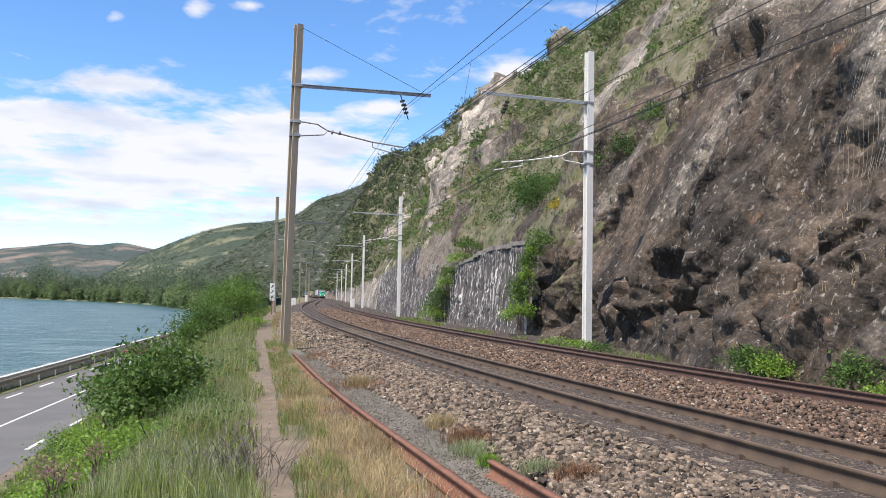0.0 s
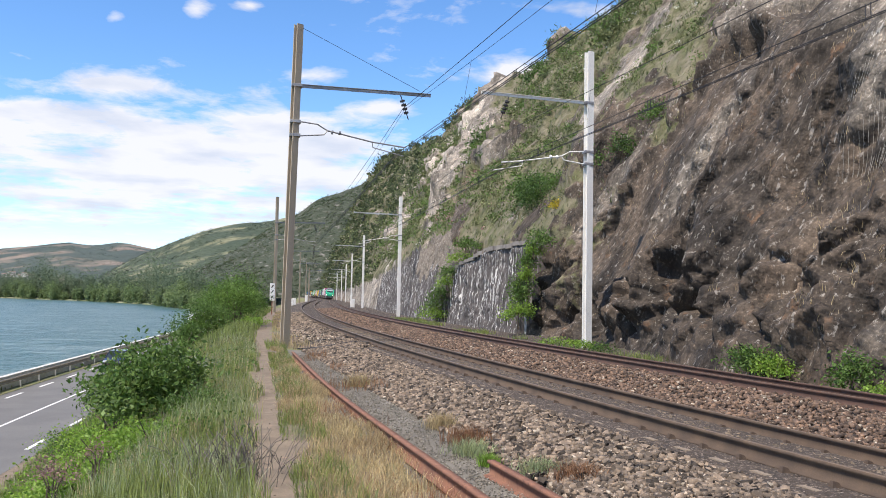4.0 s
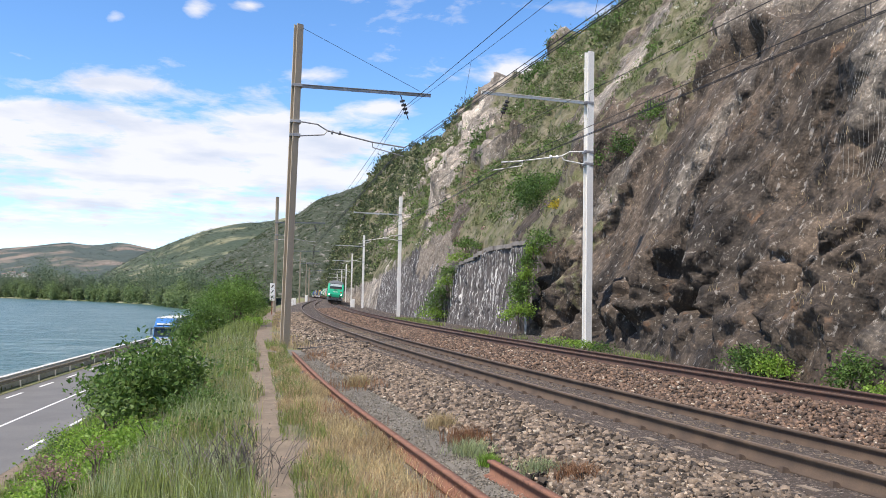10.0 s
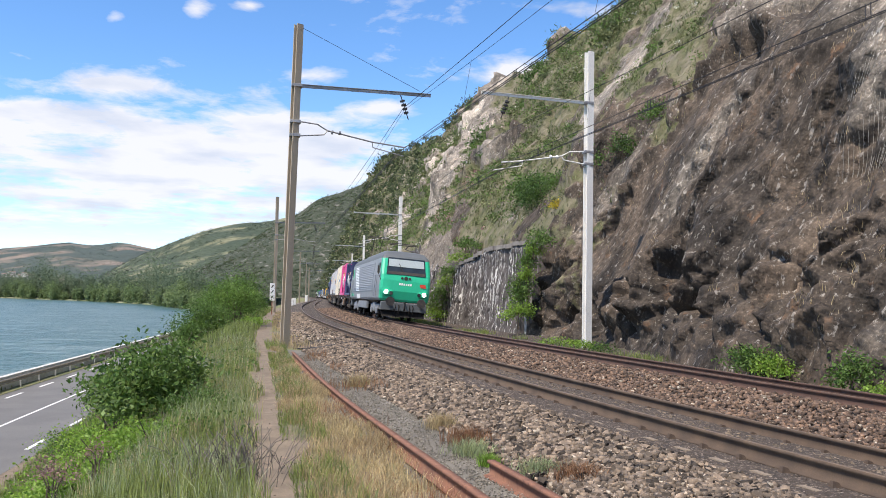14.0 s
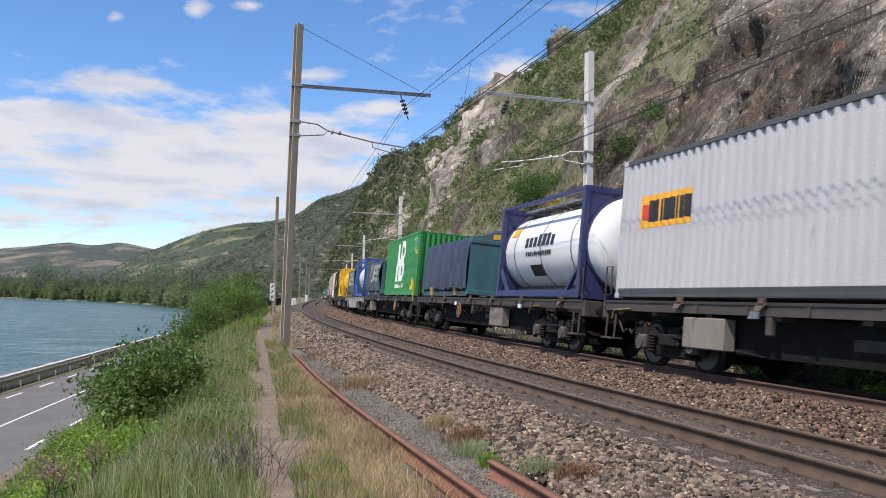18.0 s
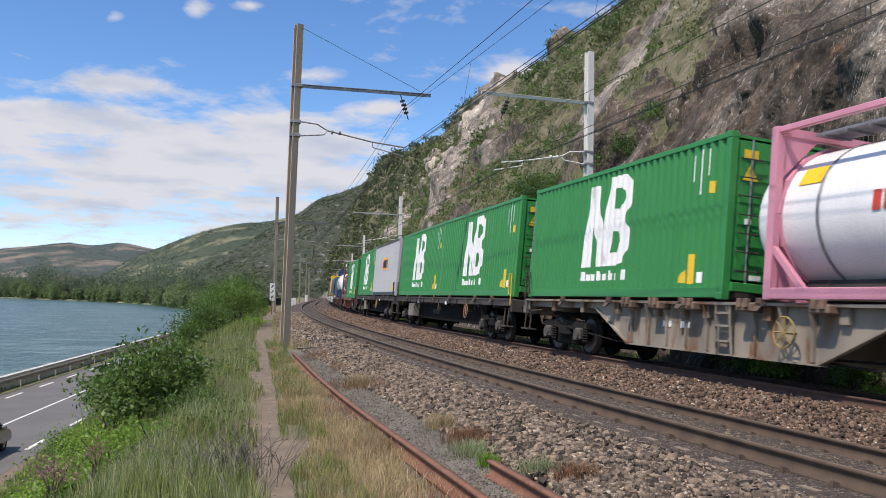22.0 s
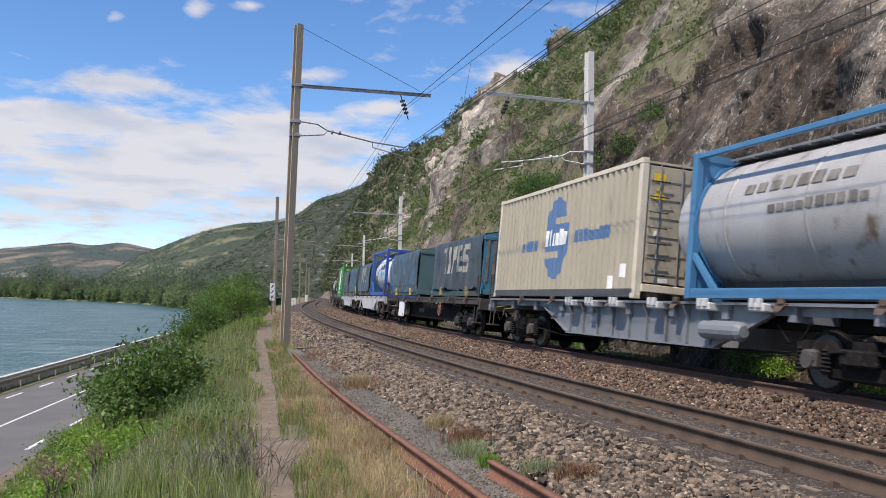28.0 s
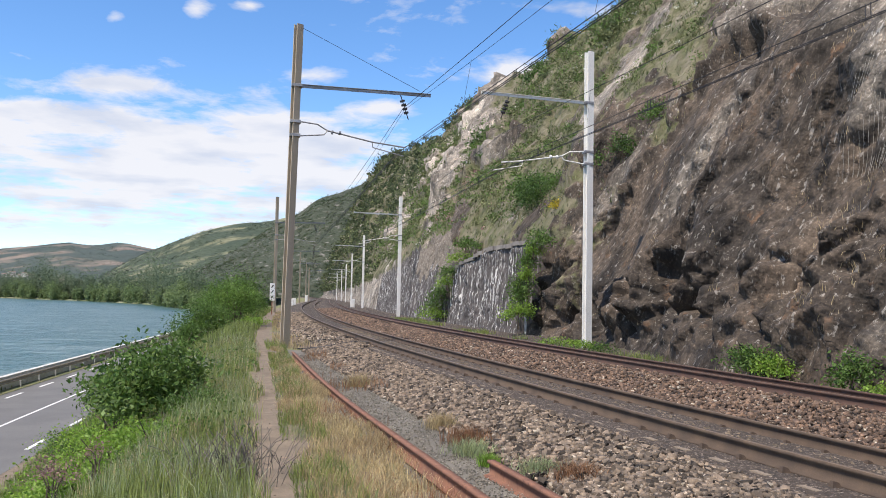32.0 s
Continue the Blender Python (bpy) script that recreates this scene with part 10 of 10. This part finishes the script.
def car(label, paint_, lane, keys, backwards):
    t = thing("hatchback_car", label, "car", "vehicles on the road")
    b = bmesh.new()
    low = [(1.98, 0.32), (2.05, 0.55), (1.95, 0.78), (1.15, 0.95), (-1.75, 1.0), (-1.98, 0.85), (-2.0, 0.35)]
    hull(b, [(x, 0.84, z) for x, z in low], [(x, -0.84, z) for x, z in low])
    bmesh.ops.recalc_face_normals(b, faces=b.faces)
    bmesh.ops.bevel(b, geom=[e for e in b.edges if abs(e.verts[0].co.y - e.verts[1].co.y) < 0.01], offset=0.06, segments=2, affect="EDGES")
    bd = part("body", b, paint_, t)
    b = bmesh.new()
    a = [(1.15, 0.82, 0.95), (-1.78, 0.82, 0.98), (-1.78, -0.82, 0.98), (1.15, -0.82, 0.95)]
    c = [(0.30, 0.62, 1.45), (-1.25, 0.62, 1.48), (-1.25, -0.62, 1.48), (0.30, -0.62, 1.45)]
    hull(b, a, c)
    bmesh.ops.recalc_face_normals(b, faces=b.faces)
    part("greenhouse", b, M["glass_dark"], bd)
    b = bmesh.new()
    bx(b, -1.3, 0.34, -0.64, 0.64, 1.455, 1.50, 0.02)
    part("roof", b, paint_, bd)
    for y in (-1, 1):
        for (x0, z0, x1, z1) in ((1.15, 0.95, 0.3, 1.46), (-0.45, 0.97, -0.45, 1.47), (-1.78, 0.98, -1.25, 1.48)):
            b = bmesh.new()
            beam(b, (x0, y * 0.83, z0), (x1, y * 0.63, z1), 0.07, 0.06)
            part("pillar", b, paint_, bd)
        b = bmesh.new()
        bx(b, -2.02, -1.85, y * 0.70 - 0.1, y * 0.70 + 0.1, 0.75, 1.05, 0.02)
        part("tail_lamp", b, M["tail_red"], bd)
        b = bmesh.new()
        bx(b, 1.85, 2.02, y * 0.65 - 0.15, y * 0.65 + 0.15, 0.6, 0.76, 0.02)
        part("headlight", b, M["loco_white"], bd)
        b = bmesh.new()
        bx(b, 0.75, 0.92, y * 0.92 - 0.08, y * 0.92 + 0.08, 0.95, 1.08, 0.02)
        part("mirror", b, paint_, bd)
        for x in (1.25, -1.25):
            road_wheel(t, x, y * 0.82, 0.31, 0.2)
    b = bmesh.new()
    bx(b, -2.035, -1.98, -0.26, 0.26, 0.55, 0.66)
    part("number_plate", b, M["white_mark"], bd)
    b = bmesh.new()
    bx(b, -2.04, -1.9, -0.8, 0.8, 0.32, 0.50, 0.03)
    bx(b, 1.95, 2.06, -0.75, 0.75, 0.32, 0.50, 0.03)
    part("bumper", b, M["black"], bd)
    drive(t, lane, keys, backwards)


lorry("white articulated lorry with a pale box trailer coming along the road", M["cab_white"], M["curtain_white"], True, False, [(5.5, 44.0), (6.5, 25.8), (7.5, 8.0), (8.2, -5.6), (9.0, -20.0)])
lorry("blue articulated lorry with chrome grille and blue curtain-sided trailer", M["cab_blue"], M["curtain_blue"], True, True, [(10.5, 36.4), (11.5, 18.5), (12.5, 0.9), (13.0, -10.5)])
car("dark grey hatchback driving away along the road", M["car_grey"], 5.1, [(22.6, -9.3), (23.0, -3.5), (24.5, 15.5)], False)
car("white hatchback driving away along the road", M["car_white"], 5.1, [(27.6, 18.0), (28.0, 24.0)], False)
car("black hatchback coming along the road", M["car_black"], 1.75, [(5.0, 5.0), (5.5, -4.0)], True)


def van(label, keys):
    t = thing("box_van", label, "van", "vehicles on the road")
    b = bmesh.new()
    bx(b, -2.7, 1.0, -0.95, 0.95, 0.55, 2.15, 0.06)
    part("box_body", b, M["wag_red"], t)
    b = bmesh.new()
    hull(b, [(1.0, 0.95, 0.5), (2.6, 0.95, 0.5), (2.6, 0.95, 1.15), (1.9, 0.9, 1.95), (1.0, 0.9, 2.0)], [(1.0, -0.95, 0.5), (2.6, -0.95, 0.5), (2.6, -0.95, 1.15), (1.9, -0.9, 1.95), (1.0, -0.9, 2.0)])
    bmesh.ops.recalc_face_normals(b, faces=b.faces)
    part("cab", b, M["wag_red"], t)
    for y in (-1, 1):
        b = bmesh.new()
        bx(b, -2.74, -2.70, y * 0.44 - 0.40, y * 0.44 + 0.40, 0.75, 1.85, 0.01)
        part("rear_door", b, M["curtain_white"], t, "white rear door")
        for x in (-1.7, 1.7):
            road_wheel(t, x, y * 0.95, 0.36, 0.24)
    drive(t, 5.1, keys, False)


van("dark red box van with white rear doors driving away", [(0.0, 16.0), (0.6, 24.0)])
# ---- small things far off: hamlet on the hill, lineside boxes ----
M["house_wall"] = mat("pale_render", (0.66, 0.62, 0.55), (0.54, 0.50, 0.44), 0.3, 0.9, 0, 0.1, 3)
M["house_roof"] = mat("tiled_roof", (0.26, 0.17, 0.13), (0.18, 0.13, 0.11), 0.3, 0.9, 0, 0.1, 3)


def house(x, y, z, w, d, h, turn):
    t = thing("house", "small pale house with a tiled roof on the far hill", "house", "hamlet on the hill", Matrix.Translation((x, y, z)) @ Matrix.Rotation(radians(turn), 4, "Z"))
    b = bmesh.new()
    bx(b, -w / 2, w / 2, -d / 2, d / 2, -8.0, h)
    body = part("wall", b, M["house_wall"], t)
    b = bmesh.new()
    hull(b, [(-w / 2 - 0.5, -d / 2 - 0.5, h), (-w / 2 - 0.5, d / 2 + 0.5, h), (-w / 2 - 0.5, 0, h + d * 0.28)], [(w / 2 + 0.5, -d / 2 - 0.5, h), (w / 2 + 0.5, d / 2 + 0.5, h), (w / 2 + 0.5, 0, h + d * 0.28)])
    bmesh.ops.recalc_face_normals(b, faces=b.faces)
    part("roof", b, M["house_roof"], t)
    for k in range(3):
        b = bmesh.new()
        xx = -w / 2 + w * (k + 0.5) / 3
        bx(b, xx - 0.6, xx + 0.6, -d / 2 - 0.05, -d / 2 + 0.05, h * 0.45, h * 0.8)
        part("window", b, M["glass_dark"], body)


for x_, y_, z_, w_, d_, h_, a_ in ((-1322, 2548, 40, 15, 10, 8, 20), (-1309, 2565, 45, 20, 11, 9, 40), (-1272, 2524, 38, 18, 10, 8, 25), (-1264, 2553, 44, 14, 9, 8, 10), (-1219, 2503, 37, 24, 11, 8, 30), (-1283, 2497, 33, 16, 10, 8, 50)):
    house(x_, y_, z_, w_, d_, h_, a_)
for s_, la_, hh in ((136.0, -3.0, 1.2), (146.0, -2.9, 1.2), (225.0, -2.8, 1.8), (133.0, 6.6, 1.3)):
    b_ = bmesh.new()
    bx(b_, -0.35, 0.35, -0.3, 0.3, 0, hh, 0.02)
    cb = thing("lineside_cabinet", "white lineside equipment cabinet beside the track", "cabinet", "lineside cabinets", Matrix.Translation(spot(s_, la_, -0.4)) @ Matrix.Rotation(-float(np.interp(s_, SS, TH)), 4, "Z"))
    part("case", b_, M["pole_white"], cb)
    b_ = bmesh.new()
    bx(b_, -0.30, 0.30, -0.33, -0.30, 0.1, hh - 0.1, 0.01)
    part("door", b_, M["pole_white"], cb)
# ---- spare rails, sign, walls ----
def loose_rail(label, pts, name="loose_rail"):
    t = thing(name, label, "rail", "spare rails on the ground")
    vs, n = [], len(RAIL)
    for s, la, z in pts:
        for a, b in RAIL:
            x, y, _ = line(s, la + a * 1.0)
            vs.append((float(x), float(y), z + b * 0.95))
    f = [(i * n + k, i * n + (k + 1) % n, (i + 1) * n + (k + 1) % n, (i + 1) * n + k) for i in range(len(pts) - 1) for k in range(n)]
    np_mesh("bar", vs, np.array(f)[:, ::-1], M["rust"], True, parent=t)
    b = bmesh.new()
    for i in (0, len(pts) - 1):
        ring = [b.verts.new(vs[i * n + k]) for k in range(n)]
        b.faces.new(ring)
    part("cut_end", b, M["rust"], t)


_lr = lambda s0, s1, l0, l1: [(s, np.interp(s, (s0, s1), (l0, l1)) + 0.03 * math.sin(s * 0.35), -0.175) for s in np.linspace(s0, s1, 24)]
loose_rail("long rusty spare rail lying beside the track", _lr(0.5, 23.2, -3.80, -3.42))
loose_rail("rusty spare rail lying in the grit", _lr(0.5, 7.62, -3.22, -3.115))
sg = thing("speed_board", "white lineside board with three black slanted marks", "railway sign", m=Matrix.Translation(spot(73.0, -3.35, -0.4)) @ Matrix.Rotation(radians(12), 4, "Z"))
b_ = bmesh.new()
bx(b_, -0.05, 0.05, -0.04, 0.04, 0, 2.0)
part("post", b_, M["rust"], sg)
b_ = bmesh.new()
bx(b_, -0.21, 0.21, -0.07, -0.045, 1.25, 2.75, 0.006)
part("board", b_, M["pole_white"], sg)
b_ = bmesh.new()
for z in (1.45, 1.9, 2.35):
    hull(b_, [(-0.13, -0.076, z), (-0.02, -0.076, z), (0.13, -0.076, z + 0.24), (0.02, -0.076, z + 0.24)], [(-0.13, -0.0705, z), (-0.02, -0.0705, z), (0.13, -0.0705, z + 0.24), (0.02, -0.0705, z + 0.24)])
bmesh.ops.recalc_face_normals(b_, faces=b_.faces)
part("marks", b_, M["black_mark"], sg, "black slanted marks")


cb_ = thing("ground_cable", "black bonding cable lying over the ballast from mast to rail", "cable")
b_ = bmesh.new()
rod(b_, [spot(26.6, -3.1, -0.32), spot(25.6, -2.5, -0.22), spot(25.4, -1.9, -0.10), spot(25.8, -1.3, -0.04), spot(26.0, -0.85, -0.10)], 0.025, 6)
part("cable", b_, M["wire"], cb_)
b_ = bmesh.new()
bx(b_, -0.16, 0.16, -0.10, 0.10, 0, 0.16, 0.02)
part("joint_box", b_, M["black"], cb_, m=Matrix.Translation(spot(26.0, -0.95, -0.2)))


def retaining_wall(label, s0, s1, h_f, foot=8.55, batter=0.16, seed=1, rag=0.15, cap=True):
    t = thing("retaining_wall", label, "retaining wall", "walls below the slope")
    s = np.arange(s0, s1, 0.11 if s0 < 60 else 0.22)
    v = np.linspace(0, 1, 48 if s0 < 60 else 36)
    S, V = np.meshgrid(s, v, indexing="ij")
    S, V = S.ravel(), V.ravel()
    top = h_f(S) + fbm(np.stack([S * 0.9, 0 * S, 0 * S], 1), 4, seed + 5, 0.6) * rag
    Z = -0.5 + V * (top + 0.5)
    p = np.stack([S * 1.6, Z * 3.1, 0 * S], 1)
    d1, d2, r1 = cells(p, seed)
    pop = (r1 - 0.5) * 0.08 - smooth(0.16, 0.0, d2 - d1) * 0.05 + fbm(p * 0.3, 3, seed) * 0.2
    lat = foot + batter * (Z + 0.5) - pop
    lat = lat + np.where((S < s[0] + 0.01) | (S > s[-1] - 0.01), 1.6, 0.0)
    x, y, _ = line(S, lat)
    gf = grid_faces(len(s), len(v))
    wf = np_mesh("wall_face", np.stack([x, y, Z], 1), gf, [M["masonry"], M["rubble"]], True, parent=t)
    if not cap:
        # paler rubble courses over the lime-streaked foot
        zc, sc = Z[gf].mean(1), S[gf].mean(1)
        wf.data.polygons.foreach_set("material_index", ((zc > 3.4 + 0.5 * np.sin(sc * 0.7) + 0.4 * np.sin(sc * 2.3)) & (sc < 74)).astype(np.int32))
    for k in range(int((s1 - s0) / 1.2) if cap else 0):
        sa, sb = s0 + k * 1.2 + 0.01, s0 + (k + 1) * 1.2 - 0.01
        h = float(h_f(np.array([(sa + sb) / 2]))[0])
        b = bmesh.new()
        la = foot + batter * (h + 0.5) - 0.14
        h, la, hh = h + rnd(-0.05, 0.05), la + rnd(-0.03, 0.06), rnd(0.09, 0.15)
        ring = lambda s_: [spot(s_, la, h - 0.1), spot(s_, la + 0.75, h - 0.05), spot(s_, la + 0.75, h + hh + 0.04), spot(s_, la, h + hh)]
        hull(b, ring(sa), ring(sb))
        bmesh.ops.recalc_face_normals(b, faces=b.faces)
        part("coping", b, M["coping"], t)
    return t


retaining_wall("dark lime-streaked stone retaining wall with a stone coping", 39.4, 55.5, lambda s: np.interp(s, (40, 47, 55.5), (4.2, 4.25, 3.4)), 8.45, 0.14, 3, 0.12)
retaining_wall("tall ragged lime-streaked stone retaining wall below the slope", 57.6, 108, lambda s: np.interp(s, (57, 60, 67, 76, 90, 108), (4.8, 6.2, 6.4, 5.7, 4.6, 4.2)), 8.5, 0.16, 7, 0.9, False)

# ---- ballast stones ----
def stone_mesh(p, size, flat=0.95):
    n = len(p)
    base = np.array([(x, y, z) for x in (-1, 1) for y in (-1, 1) for z in (-1, 1)], float) * 0.5
    v = base[None] * RNG.uniform(0.35, 1.2, (n, 8, 3)) * np.broadcast_to(size, (n,))[:, None, None] * RNG.uniform(0.7, 1.35, (n, 1, 1)) * (1.15, 0.9, flat)
    a = RNG.uniform(0, 2 * math.pi, n)
    tl = RNG.normal(size=n) * 0.8
    ca, sa, ct, st = np.cos(a)[:, None], np.sin(a)[:, None], np.cos(tl)[:, None], np.sin(tl)[:, None]
    y, z = v[..., 1] * ct - v[..., 2] * st, v[..., 1] * st + v[..., 2] * ct
    x, y = v[..., 0] * ca - y * sa, v[..., 0] * sa + y * ca
    w = np.stack([x, y, z], -1) + p[:, None]
    f = np.array([(0, 1, 3, 2), (4, 6, 7, 5), (0, 4, 5, 1), (2, 3, 7, 6), (0, 2, 6, 4), (1, 5, 7, 3)])
    return w.reshape(-1, 3), (np.arange(n)[:, None, None] * 8 + f[None]).reshape(-1, 4)


def ballast(name, label, n, s0, s1, l0, l1, size, material, power=1.0, lift=0.03):
    p, s = scatter(n, s0, s1, lambda s: (np.full_like(s, l0), np.full_like(s, l1)), None, power)
    p[:, 2] += lift + RNG.uniform(-0.5, 0.5, len(p)) * size
    v, f = stone_mesh(p, size * np.interp(s, (6, 25, 60), (1.0, 1.25, 2.0)))
    return np_mesh(name, v, f, material, True, "stuff", label)


ballast("ballast_dusted", "dark rust-dusted ballast along the near rail", 5200, 4.5, 40, -1.62, -0.9, 0.028, M["stone_dark"], 1.4, -0.004)
ballast("ballast_shoulder", "brown-grey broken ballast stones on the track's shoulder", 24000, 4.0, 27, -2.78, -1.40, 0.054, M["stone"], 1.5)
ballast("ballast_shoulder_far", "grey-brown ballast stones farther along the track", 6000, 24, 70, -2.9, -1.0, 0.062, M["stone"], 1.2)
ballast("ballast_crib", "rust-dusted ballast between the near rails", 4200, 5, 40, -0.50, 0.55, 0.036, M["stone_tan"], 1.3, 0.0)
ballast("ballast_between", "reddish rust-dusted ballast between the tracks", 20000, 6, 45, 0.98, 3.2, 0.052, M["stone_red"], 1.4)
ballast("ballast_between_far", "reddish ballast between the tracks farther along", 5000, 42, 100, 0.98, 3.2, 0.07, M["stone_red"], 1.2)
ballast("ballast_far_side", "rust-dusted ballast beyond the farther track", 5000, 9, 60, 4.9, 6.4, 0.062, M["stone_red"], 1.3)
ballast("grit_stones", "small stones scattered over the grit and path", 12000, 4.5, 24, -3.7, -2.7, 0.013, M["grit_stone"], 1.5, 0.028)
ballast("path_stones", "a few small stones lying on the path", 260, 4.5, 24, -5.4, -3.9, 0.020, M["stone"], 1.3, 0.014)
ballast("ballast_pale", "pale chipped stones among the ballast", 2600, 4.5, 40, -2.8, -1.4, 0.042, M["stone_pale"], 1.4)
ballast("ballast_pale_between", "pale chipped stones between the tracks", 1500, 7, 50, 1.0, 3.2, 0.040, M["stone_pale"], 1.4)
# nearest stones as single pieces
shoulder = thing("ballast_edge", "loose broken ballast stones at the edge of the grit", "ballast stones")
_kinds = []
for k_ in range(8):
    v_, f_ = stone_mesh(np.zeros((1, 3)), 0.075)
    me_ = bpy.data.meshes.new("stone")
    me_.from_pydata(v_.tolist(), [], f_.tolist())
    me_.materials.append(M["stone"])
    _kinds.append(me_)
p_, s_ = scatter(280, 5.0, 12.0, lambda s: (np.full_like(s, -2.85), np.full_like(s, -1.5)), None, 1.2)
for k_, q in enumerate(p_):
    share("stone", _kinds[k_ % 8], shoulder, pose(float(q[0]), float(q[1]), float(q[2]) + 0.05, rnd(-25, 25), rnd(-25, 25), rnd(0, 360)))


def motions():
    for ob, rows in MOVES:
        walk(ob, rows)


motions()
